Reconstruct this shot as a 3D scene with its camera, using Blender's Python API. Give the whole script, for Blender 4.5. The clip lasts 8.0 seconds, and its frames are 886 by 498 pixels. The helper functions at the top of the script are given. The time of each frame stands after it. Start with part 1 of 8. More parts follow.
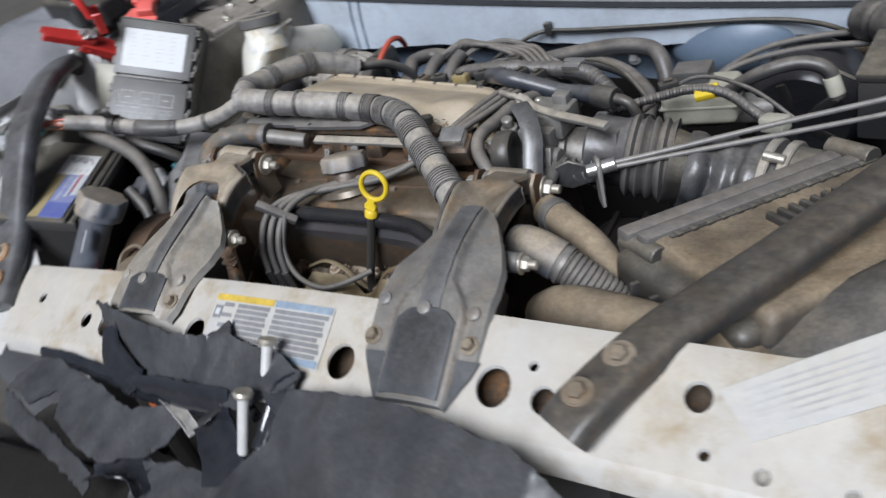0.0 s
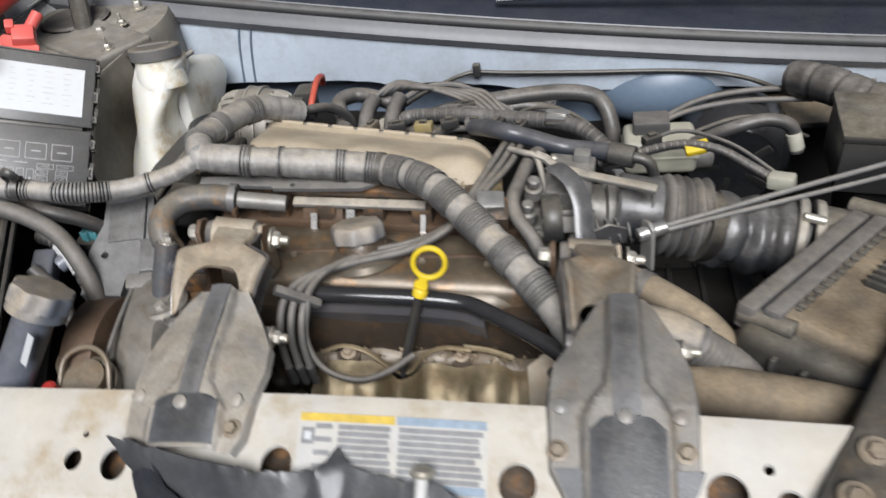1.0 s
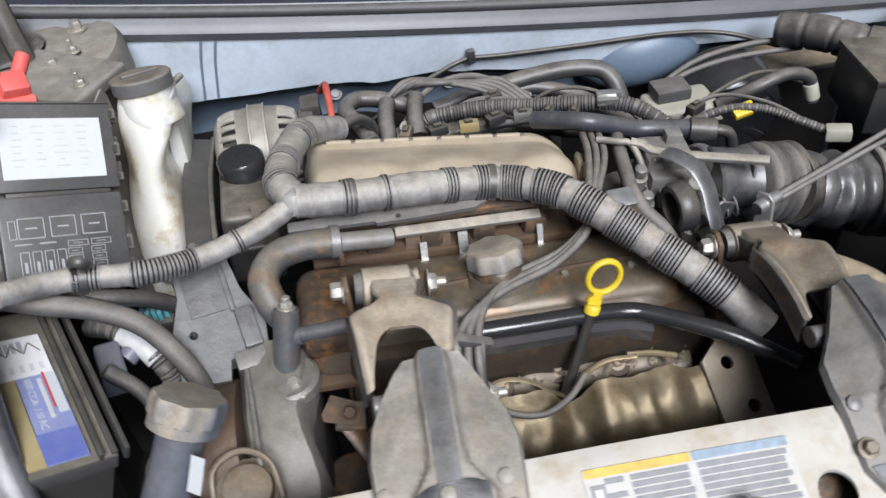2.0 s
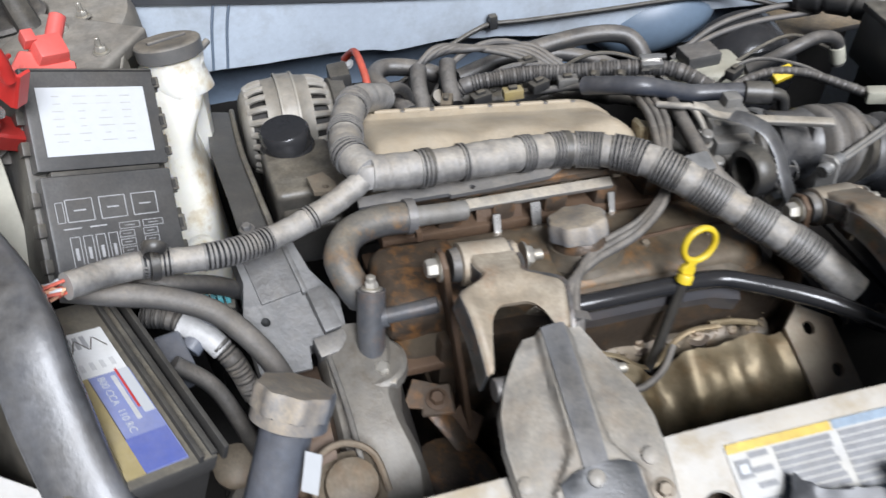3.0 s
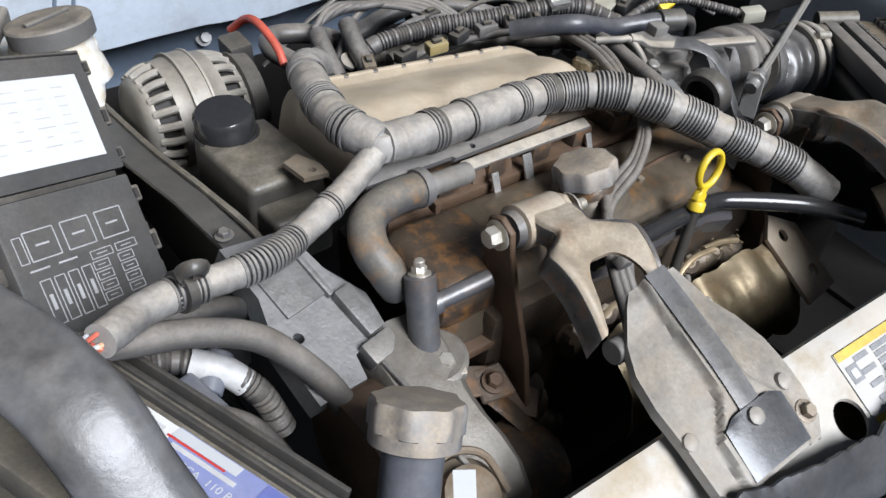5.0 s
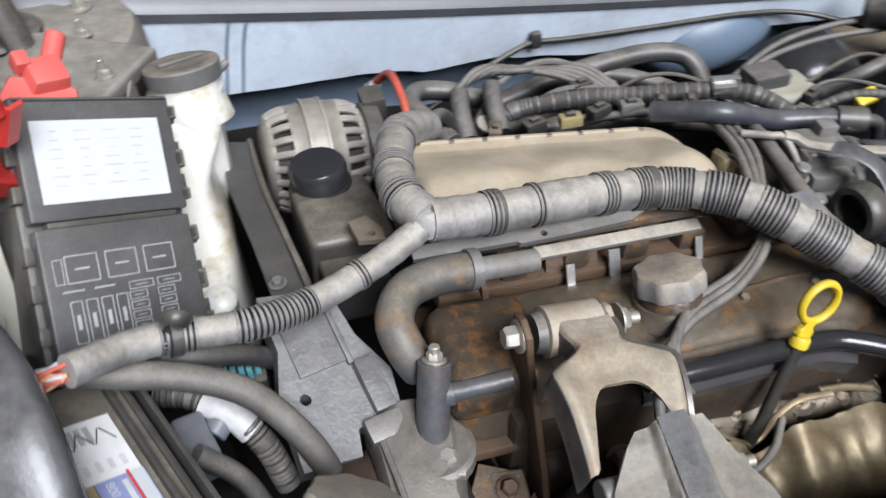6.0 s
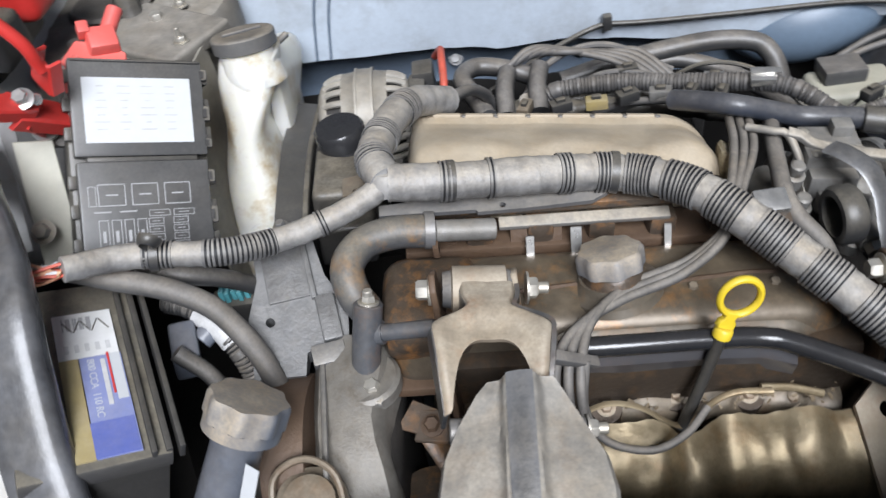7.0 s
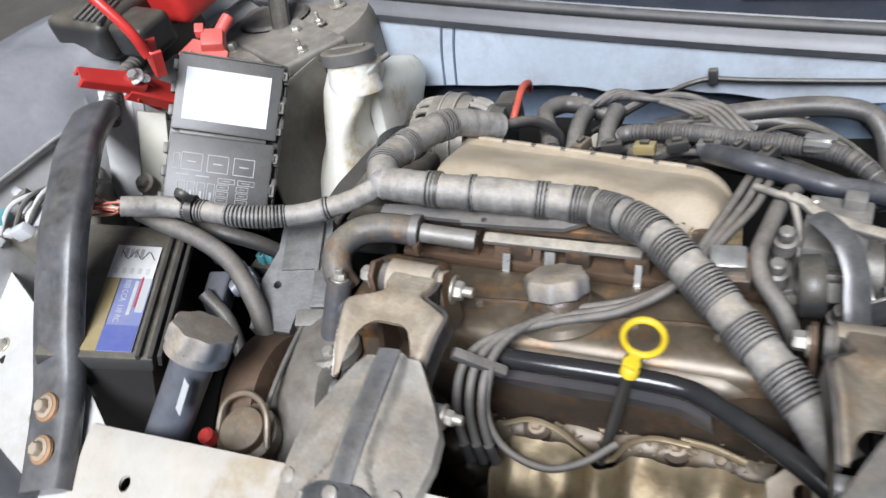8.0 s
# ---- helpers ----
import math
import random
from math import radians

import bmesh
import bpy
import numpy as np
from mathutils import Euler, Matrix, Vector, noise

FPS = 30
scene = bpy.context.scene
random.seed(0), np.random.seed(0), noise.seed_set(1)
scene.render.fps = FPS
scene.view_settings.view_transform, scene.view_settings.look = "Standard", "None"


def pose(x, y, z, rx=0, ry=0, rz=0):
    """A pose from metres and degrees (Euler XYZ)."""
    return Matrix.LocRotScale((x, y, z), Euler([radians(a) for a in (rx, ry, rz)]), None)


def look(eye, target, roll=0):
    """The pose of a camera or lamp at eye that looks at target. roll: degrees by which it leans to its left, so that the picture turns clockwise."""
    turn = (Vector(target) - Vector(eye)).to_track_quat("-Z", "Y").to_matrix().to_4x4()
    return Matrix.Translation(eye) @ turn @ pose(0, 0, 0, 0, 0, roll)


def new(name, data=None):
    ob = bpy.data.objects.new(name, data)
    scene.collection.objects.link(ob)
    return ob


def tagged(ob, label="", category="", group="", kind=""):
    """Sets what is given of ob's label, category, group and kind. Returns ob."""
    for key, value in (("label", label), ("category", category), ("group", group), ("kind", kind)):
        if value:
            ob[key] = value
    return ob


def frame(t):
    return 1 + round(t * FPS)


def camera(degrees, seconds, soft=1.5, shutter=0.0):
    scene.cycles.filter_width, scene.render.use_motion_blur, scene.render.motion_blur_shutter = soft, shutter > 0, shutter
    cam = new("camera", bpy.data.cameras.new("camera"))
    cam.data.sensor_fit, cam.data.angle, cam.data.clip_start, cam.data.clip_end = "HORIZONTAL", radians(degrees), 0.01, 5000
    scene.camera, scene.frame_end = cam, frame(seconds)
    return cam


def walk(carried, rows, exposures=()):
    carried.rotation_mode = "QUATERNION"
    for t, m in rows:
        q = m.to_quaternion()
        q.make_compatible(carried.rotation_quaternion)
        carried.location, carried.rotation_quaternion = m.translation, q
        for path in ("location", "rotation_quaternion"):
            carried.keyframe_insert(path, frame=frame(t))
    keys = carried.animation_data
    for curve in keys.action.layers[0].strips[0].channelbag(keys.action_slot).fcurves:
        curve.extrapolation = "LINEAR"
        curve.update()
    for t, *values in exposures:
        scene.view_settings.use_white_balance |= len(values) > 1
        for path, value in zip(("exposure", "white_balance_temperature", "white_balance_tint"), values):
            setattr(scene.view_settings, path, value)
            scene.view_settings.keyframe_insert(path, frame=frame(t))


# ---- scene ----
cam = camera(56.8, 8.0, shutter=0.5)
PATH = [
    (0, (0.7187, -0.4953, 1.2657), (-0.3506, 0.8483, 0.2392), -20.81),
    (0.5, (0.4682, -0.5227, 1.3441), (-0.1886, 0.9489, 0.1591), -17.54),
    (1, (0.2692, -0.4977, 1.3863), (-0.1099, 1.0635, 0.1947), -10.25),
    (1.2, (0.1952, -0.4629, 1.3953), (-0.1317, 1.0762, 0.1614), -10.73),
    (2.3, (-0.2315, -0.3600, 1.4474), (0.0292, 1.0952, 0.1008), -7.27),
    (2.5, (-0.2562, -0.3483, 1.4358), (0.0259, 1.0863, 0.0712), -7.05),
    (3, (-0.3165, -0.3033, 1.4176), (-0.0031, 1.1057, 0.0338), -5.12),
    (3.5, (-0.3805, -0.1457, 1.3558), (0.0433, 1.2085, -0.0541), -6.09),
    (4, (-0.5051, -0.0993, 1.3681), (0.2825, 1.0305, -0.0822), 1.23),
    (4.2, (-0.5442, -0.1057, 1.3650), (0.3041, 0.9750, -0.0884), 2.39),
    (5.3, (-0.5519, -0.1257, 1.3504), (0.3234, 0.9913, -0.0583), 2.97),
    (5.5, (-0.5125, -0.1325, 1.3742), (0.2915, 1.0772, -0.0013), 0.98),
    (6, (-0.3545, -0.1617, 1.3558), (-0.0097, 1.2666, -0.0009), -4.71),
    (6.5, (-0.2329, -0.2343, 1.3688), (-0.2124, 1.2458, 0.0230), -9.98),
    (7, (-0.1124, -0.2750, 1.3862), (-0.3057, 1.1859, 0.0332), -12.95),
    (7.5, (0.0378, -0.2762, 1.3416), (-0.5676, 1.1639, 0.0941), -14.93),
    (8, (0.2215, -0.3159, 1.3446), (-0.6244, 1.0982, 0.2104), -16.75),
]
walk(cam, [(t, look(eye, target, roll)) for t, eye, target, roll in PATH], exposures=[(0.0, -0.21, 6400, 10), (0.5, -0.18, 6650, 10), (0.8, -0.1, 6850, 10), (1.2, 0.02, 6750, 10), (2.5, 0.08, 6480, 10), (4.2, 0.24, 6480, 10), (5.5, 0.23, 6480, 10), (6.5, 0.12, 6500, 10), (7.0, 0.14, 6480, 10), (7.5, 0.25, 6520, 10), (8.0, 0.24, 6480, 10)])

# ---- world ----
world = bpy.data.worlds.new("sky")
scene.world = world
world.use_nodes = True
wt = world.node_tree
sky = wt.nodes.new("ShaderNodeTexSky")
sky.sky_type, sky.sun_disc = "NISHITA", False
sky.sun_elevation, sky.sun_rotation = radians(44), radians(168)
sky.air_density, sky.dust_density, sky.ozone_density = 1.0, 2.5, 1.0
wt.links.new(sky.outputs[0], wt.nodes["Background"].inputs[0])
wt.nodes["Background"].inputs[1].default_value = 0.024
sun = new("sun", bpy.data.lights.new("sun", "SUN"))
sun.data.energy, sun.data.angle, sun.data.color = 5.4, radians(30), (0.955, 1.0, 1.09)
sun.matrix_world = look((0.5, -2.0, 3.02), (0, 0.3, 0.7))

# ---- tools ----
WM = {}
# the driver's side of the bay leans down a little, about an axis along the car
SAG = Matrix.Translation((0, 0.004, 0.78)) @ Matrix.Rotation(0.02, 4, "Y") @ Matrix.Translation((0, 0, -0.78))


def settled(m):
    return SAG @ m if m.translation.x > 0.15 else m


def V(*a):
    return Vector(a[0]) if len(a) == 1 else Vector(a)


def axes(o, xd, yd):
    """A pose at o whose x runs along xd and whose y lies towards yd."""
    x = V(xd).normalized()
    z = x.cross(V(yd)).normalized()
    y = z.cross(x)
    m = Matrix((x, y, z)).transposed().to_4x4()
    m.translation = o
    return m


def thing(name, o, label, category, group="", kind=""):
    ob = new(name)
    m = o if isinstance(o, Matrix) else Matrix.Translation(o)
    ob.matrix_basis = settled(m)
    ob.empty_display_size = 0.02
    WM[ob] = m.copy()
    return tagged(ob, label, category, group, kind)


def mesh_of(bm, material, sharp=38):
    me = bpy.data.meshes.new("mesh")
    bmesh.ops.recalc_face_normals(bm, faces=bm.faces[:])
    bm.to_mesh(me)
    bm.free()
    me.polygons.foreach_set("use_smooth", [True] * len(me.polygons))
    me.set_sharp_from_angle(angle=radians(sharp))
    me.materials.append(material)
    return me


def part(name, bm, material, parent, label="", local=False, sharp=38):
    """bm, in world places unless local, as one mesh under a thing or a part."""
    inv = WM[parent].inverted()
    if not local:
        bm.transform(inv)
    ob = new(name, mesh_of(bm, material, sharp))
    ob.parent = parent
    WM[ob] = WM[parent]
    return tagged(ob, label)


def solo(name, bm, material, label, category, group="", kind="", sharp=38):
    """bm, in world places, as a thing of one mesh with its origin in its middle."""
    lo = [min(v.co[n] for v in bm.verts) for n in range(3)]
    hi = [max(v.co[n] for v in bm.verts) for n in range(3)]
    m = Matrix.Translation(((lo[0] + hi[0]) / 2, (lo[1] + hi[1]) / 2, lo[2]))
    bm.transform(m.inverted())
    ob = new(name, mesh_of(bm, material, sharp))
    ob.matrix_basis = settled(m)
    WM[ob] = m
    return tagged(ob, label, category, group, kind)


def join(*bms):
    out = bms[0]
    for b in bms[1:]:
        me = bpy.data.meshes.new("t")
        b.to_mesh(me)
        b.free()
        out.from_mesh(me)
        bpy.data.meshes.remove(me)
    return out


def bx(m, sx, sy, sz, bevel=0.003, seg=2, taper=1.0, taper_y=None):
    """A box centred at m, its top face scaled by taper, edges rounded."""
    bm = bmesh.new()
    bmesh.ops.create_cube(bm, size=1)
    for v in bm.verts:
        k = taper if v.co.z > 0 else 1
        ky = (taper if taper_y is None else taper_y) if v.co.z > 0 else 1
        v.co = Vector((v.co.x * sx * k, v.co.y * sy * ky, v.co.z * sz))
    if bevel:
        bmesh.ops.bevel(bm, geom=bm.edges[:], offset=bevel, segments=seg, affect="EDGES", profile=0.6)
    bm.transform(m if isinstance(m, Matrix) else Matrix.Translation(m))
    return bm


def up_axis(o, d):
    """A pose at o whose z runs along d."""
    m = V(d).to_track_quat("Z", "Y").to_matrix().to_4x4()
    m.translation = o
    return m


def lathe(o, d, profile, seg=24, lobes=0, depth=0.0, lobe_rows=()):
    """Turns rows of (height, radius) about the axis through o along d. lobes: finger notches round the rim on the rows named."""
    bm = bmesh.new()
    rings = []
    n = seg if not lobes else lobes * 6
    for row, (h, r) in enumerate(profile):
        ring = []
        for k in range(n):
            a = 2 * math.pi * k / n
            rr = r
            if lobes and row in lobe_rows:
                rr = r - depth * (1 if k % 6 in (2, 3) else 0.6 if k % 6 in (1, 4) else 0)
            ring.append(bm.verts.new((rr * math.cos(a), rr * math.sin(a), h)))
        rings.append(ring)
    for a, b in zip(rings, rings[1:]):
        for k in range(n):
            bm.faces.new((a[k], a[(k + 1) % n], b[(k + 1) % n], b[k]))
    bm.faces.new(rings[0][::-1])
    bm.faces.new(rings[-1])
    bm.transform(up_axis(o, d))
    return bm


def rod(a, b, r, seg=14, bevel=0.001):
    h = (V(b) - V(a)).length
    e = min(bevel, r * 0.4)
    return lathe(a, V(b) - V(a), [(0, r - e), (e, r), (h - e, r), (h, r - e)], seg)


def spline(points, step=0.004):
    """Points at even steps along a smooth line through the given ones."""
    p = [V(q) for q in points]
    p = [2 * p[0] - p[1]] + p + [2 * p[-1] - p[-2]]
    dense = []
    for a, b, c, d in zip(p, p[1:], p[2:], p[3:]):
        n = max(4, int((c - b).length / 0.002))
        for k in range(n):
            t = k / n
            dense.append(0.5 * (2 * b + (c - a) * t + (2 * a - 5 * b + 4 * c - d) * t * t + (3 * b - a - 3 * c + d) * t**3))
    dense.append(p[-2])
    out, run = [dense[0]], 0.0
    for a, b in zip(dense, dense[1:]):
        run += (b - a).length
        if run >= step:
            out.append(b)
            run = 0.0
    out.append(dense[-1])
    return out


def sweep(points, r, seg=10, step=0.006, shape=None, flat=1.0, cap=True, side=None, wrap=0.0):
    """A hose of radius r along a smooth line. shape(s): factor on r at s metres from the start. flat: height against width. wrap: the height of the turns of a tape wound round it."""
    line = spline(points, step)
    bm = bmesh.new()
    t = (line[1] - line[0]).normalized()
    u = V(side) if side else (V(0, 0, 1) if abs(t.z) < 0.9 else V(1, 0, 0))
    u = (u - t * u.dot(t)).normalized()
    rings, s = [], 0.0
    for k, q in enumerate(line):
        t = (line[min(k + 1, len(line) - 1)] - line[max(k - 1, 0)]).normalized()
        u = (u - t * u.dot(t)).normalized()
        w = t.cross(u)
        if k:
            s += (q - line[k - 1]).length
        f = r * (shape(s) if shape else 1.0)
        ring = []
        for j in range(seg):
            g = f + wrap * ((s / 0.019 + j / seg) % 1.0)
            ring.append(bm.verts.new(q + u * (g * flat * math.sin(2 * math.pi * j / seg)) + w * (g * math.cos(2 * math.pi * j / seg))))
        rings.append(ring)
    for a, b in zip(rings, rings[1:]):
        for j in range(seg):
            bm.faces.new((a[j], a[(j + 1) % seg], b[(j + 1) % seg], b[j]))
    if cap:
        bm.faces.new(rings[0][::-1])
        bm.faces.new(rings[-1])
    return bm


def ripple(pitch, deep, spans=None, seed=0):
    """Rings round a hose, all along it or only within spans (start, end); elsewhere it is taped, with soft lumps."""

    def f(s):
        lump = 1 + 0.05 * noise.noise((s * 22 + seed * 7.3, seed, 0.5))
        if spans is None or any(a <= s <= b for a, b in spans):
            return lump - deep * (1.0 if (s / pitch) % 1.0 < 0.42 else 0.0)
        return lump + 0.012 * noise.noise((s * 160, seed * 3.1, 1.5))

    return f


def flat_bar(pts, half, thick, across):
    """A pressed steel bar along pts: half wide to each side along across, its long edges rolled down."""
    line = spline(pts, 0.012)
    rows = []
    for k, q in enumerate(line):
        t = (line[min(k + 1, len(line) - 1)] - line[max(k - 1, 0)]).normalized()
        w = (V(across) - t * t.dot(V(across))).normalized()
        n = t.cross(w)
        n = n if n.z > 0 else -n
        h = half * (1 + 0.03 * noise.noise(q * 25))
        rows.append([q + w * (h * x) + n * (thick * y) for x, y in ((-0.96, -1), (-1, -0.75), (-1, 0.1), (-0.93, 0.55), (-0.8, 0.8), (-0.4, 0.93), (0, 1.0), (0.4, 0.93), (0.8, 0.8), (0.93, 0.55), (1, 0.1), (1, -0.75), (0.96, -1))])
    return loft(rows, close=True)


def plate(outline, thick, m, bevel=0.0015, holes=()):
    """A flat sheet with the given outline (x, y) in the pose m and round holes (x, y, r) through it, thick along z downwards."""
    bm = bmesh.new()
    edges = []
    loops = [[(x, y) for x, y in outline]]
    for hx, hy, r in holes:
        loops.append([(hx + r * math.cos(2 * math.pi * k / 20), hy + r * math.sin(2 * math.pi * k / 20)) for k in range(20)])
    for lp in loops:
        vs = [bm.verts.new((x, y, 0)) for x, y in lp]
        edges += [bm.edges.new((vs[k], vs[(k + 1) % len(vs)])) for k in range(len(vs))]
    if holes:
        bmesh.ops.triangle_fill(bm, edges=edges, use_beauty=True)
    else:
        bm.faces.new(bm.verts[:])
    top = bm.faces[:]
    ext = bmesh.ops.extrude_face_region(bm, geom=top)
    for v in [g for g in ext["geom"] if isinstance(g, bmesh.types.BMVert)]:
        v.co.z -= thick
    if bevel and not holes:
        bmesh.ops.recalc_face_normals(bm, faces=bm.faces[:])
        bmesh.ops.bevel(bm, geom=bm.edges[:], offset=bevel, segments=1, affect="EDGES")
    bm.transform(m if isinstance(m, Matrix) else Matrix.Translation(m))
    return bm


def loft(rows, thick=0.0, close=False):
    """A skin over rows of points; with thick, a sheet of that thickness."""
    bm = bmesh.new()
    grid = [[bm.verts.new(q) for q in row] for row in rows]
    for a, b in zip(grid, grid[1:]):
        n = len(a)
        for k in range(n if close else n - 1):
            bm.faces.new((a[k], a[(k + 1) % n], b[(k + 1) % n], b[k]))
    if close:
        bm.faces.new(grid[0][::-1])
        bm.faces.new(grid[-1])
    if thick:
        bm.normal_update()
        bmesh.ops.recalc_face_normals(bm, faces=bm.faces[:])
        bmesh.ops.solidify(bm, geom=bm.faces[:], thickness=thick)
    return bm


def hexbolt(o, d, r, h=None, washer=1.5):
    """A bolt head with its flange, standing at o along d."""
    h = h or r * 1.1
    bm = lathe(o, d, [(0, r * washer), (h * 0.2, r * washer), (h * 0.28, r * 1.1)], 16)
    head = lathe(V(o) + V(d).normalized() * h * 0.2, d, [(0, r), (h * 0.7, r), (h * 0.9, r * 0.82)], 6)
    return join(bm, head)


def wobble(bm, amount, scale, seed=0.0):
    for v in bm.verts:
        n = noise.noise_vector(v.co * scale + V(seed, seed * 1.7, seed * 0.3))
        v.co += n * amount
    return bm


def lettering(text, size, m, material, parent, name="lettering", label="", squeeze=1.0):
    """Words lying in the pose m, a hair thick."""
    cu = bpy.data.curves.new("t", "FONT")
    cu.body, cu.size, cu.extrude, cu.align_x, cu.align_y = text, size, 0.0001, "CENTER", "CENTER"
    tmp = bpy.data.objects.new("t", cu)
    me = bpy.data.meshes.new_from_object(tmp)
    bpy.data.objects.remove(tmp)
    me.transform(WM[parent].inverted() @ m @ Matrix.Diagonal((squeeze, 1, 1, 1)))
    me.materials.clear()
    me.materials.append(material)
    ob = new(name, me)
    ob.parent = parent
    WM[ob] = WM[parent]
    return tagged(ob, label)


def ease(t):
    """A smooth step from 0 to 1."""
    t = min(1.0, max(0.0, t))
    return t * t * (3 - 2 * t)


# ---- materials ----
DUST = (0.52, 0.455, 0.345)


def stuff_of(name, base, rough=0.6, metal=0.0, dust=0.5, second=None, blotch=14.0, bump=0.25, grain=260.0, dustcol=DUST, spec=0.5, stain=None, stain_amt=0.0, coat=0.0, mottle=0.55, wear=0.35, seep=0.0):
    """A used surface: its own colour mottled with a second one, dust that lies mostly on what faces up, stains, and fine relief."""
    dustcol = tuple(min(0.7, c * k) for c, k in zip(dustcol, (1.16, 1.18, 1.21)))
    ma = bpy.data.materials.new(name)
    ma.use_nodes = True
    nt = ma.node_tree
    N, L = nt.nodes, nt.links
    bsdf = N["Principled BSDF"]
    co = N.new("ShaderNodeTexCoord")

    def tex(scale, detail=5.0, rgh=0.6, off=0.0):
        t = N.new("ShaderNodeTexNoise")
        t.inputs["Scale"].default_value, t.inputs["Detail"].default_value, t.inputs["Roughness"].default_value = scale, detail, rgh
        mp = N.new("ShaderNodeMapping")
        mp.inputs["Location"].default_value = (off, off * 1.3, off * 0.7)
        L.new(co.outputs["Object"], mp.inputs[0])
        L.new(mp.outputs[0], t.inputs["Vector"])
        return t.outputs["Fac"]

    def ramp(src, lo, hi):
        r = N.new("ShaderNodeMapRange")
        r.inputs["From Min"].default_value, r.inputs["From Max"].default_value = lo, hi
        L.new(src, r.inputs["Value"])
        return r.outputs[0]

    def mix(fac, a, b):
        x = N.new("ShaderNodeMix")
        x.data_type = "RGBA"
        if isinstance(fac, float):
            x.inputs[0].default_value = fac
        else:
            L.new(fac, x.inputs[0])
        for sock, val in ((x.inputs[6], a), (x.inputs[7], b)):
            if isinstance(val, tuple):
                sock.default_value = (*val, 1)
            else:
                L.new(val, sock)
        return x.outputs[2]

    def calc(op, a, b):
        x = N.new("ShaderNodeMath")
        x.operation, x.use_clamp = op, op != "MULTIPLY_ADD"
        for sock, val in zip(x.inputs, (a, b)):
            if isinstance(val, (int, float)):
                sock.default_value = val
            else:
                L.new(val, sock)
        return x.outputs[0]

    second = second or tuple(c * 0.72 for c in base)
    col = mix(ramp(tex(blotch), 0.35, 0.68), base, second)
    if stain:
        col = mix(calc("MULTIPLY", ramp(tex(blotch * 1.7, 8, 0.7, 3.1), 0.5, 0.66), stain_amt), col, stain)
    speck = ramp(tex(95.0, 9, 0.75, 4.4), 0.3, 0.72)
    dark = N.new("ShaderNodeMix")
    dark.data_type, dark.blend_type = "RGBA", "MULTIPLY"
    dark.inputs[0].default_value = mottle
    L.new(col, dark.inputs[6])
    L.new(mix(speck, (0.42, 0.4, 0.38), (1.2, 1.19, 1.17)), dark.inputs[7])
    col = dark.outputs[2]
    geo = N.new("ShaderNodeNewGeometry")
    if wear:
        col = mix(calc("MULTIPLY", ramp(geo.outputs["Pointiness"], 0.52, 0.62), wear), col, tuple(min(0.8, c * 2.2 + 0.06) for c in base))
    sep = N.new("ShaderNodeSeparateXYZ")
    L.new(geo.outputs["Normal"], sep.inputs[0])
    up = ramp(sep.outputs[2], 0.0, 0.95)
    patch = calc("ADD", calc("ADD", calc("MULTIPLY", ramp(tex(blotch * 2.3, 7, 0.62, 7.7), 0.32, 0.68), 0.5), 0.26), calc("MULTIPLY", ramp(tex(9.0, 4, 0.5, 9.3), 0.3, 0.7), 0.25))
    fac = calc("MULTIPLY", calc("MULTIPLY", calc("ADD", up, 0.04), patch), dust * 1.15)
    brown = tuple(c * f for c, f in zip(dustcol, (0.78, 0.72, 0.63)))
    dusty = mix(ramp(tex(22.0, 6, 0.6, 6.1), 0.36, 0.7), dustcol, brown)
    fine = ramp(tex(grain, 3, 0.6, 1.9), 0.3, 0.75)
    fac = calc("MULTIPLY", fac, calc("ADD", calc("MULTIPLY", fine, 0.45), 0.62))
    L.new(mix(fac, col, dusty), bsdf.inputs["Base Color"])
    L.new(calc("ADD", calc("MULTIPLY", fac, 0.45), rough), bsdf.inputs["Roughness"])
    if metal:
        inv = calc("SUBTRACT", 1.0, fac)
        L.new(calc("MULTIPLY", inv, metal), bsdf.inputs["Metallic"])
    bsdf.inputs["Specular IOR Level"].default_value = spec
    bsdf.inputs["Coat Weight"].default_value = coat
    if seep:
        bsdf.inputs["Subsurface Weight"].default_value = seep
        bsdf.inputs["Subsurface Radius"].default_value = (0.06, 0.055, 0.04)
        bsdf.inputs["Subsurface Scale"].default_value = 1.0
    bp = N.new("ShaderNodeBump")
    bp.inputs["Strength"].default_value, bp.inputs["Distance"].default_value = bump, 0.002
    hsum = N.new("ShaderNodeMath")
    hsum.operation = "ADD"
    L.new(tex(grain, 4, 0.65, 5.0), hsum.inputs[0])
    L.new(tex(grain * 0.2, 4, 0.6, 2.0), hsum.inputs[1])
    L.new(hsum.outputs[0], bp.inputs["Height"])
    L.new(bp.outputs[0], bsdf.inputs["Normal"])
    return ma


silver_paint = stuff_of("silver_paint", (0.52, 0.512, 0.49), 0.4, 0.0, 0.56, (0.47, 0.46, 0.435), 7, 0.05, 300, (0.46, 0.385, 0.27), stain=(0.3, 0.225, 0.13), stain_amt=0.85, mottle=0.18, wear=0.0)
white_paint = stuff_of("white_paint", (0.56, 0.57, 0.58), 0.4, 0.0, 0.45, (0.48, 0.48, 0.47), 8, 0.05, 300, (0.45, 0.4, 0.32), stain=(0.33, 0.28, 0.2), stain_amt=0.4, mottle=0.2, wear=0.0)
wall_paint = stuff_of("wall_paint", (0.51, 0.575, 0.65), 0.34, 0.0, 0.2, (0.44, 0.495, 0.56), 4, 0.05, 200, (0.36, 0.36, 0.37), stain=(0.3, 0.31, 0.32), stain_amt=0.5, mottle=0.2, wear=0.0)
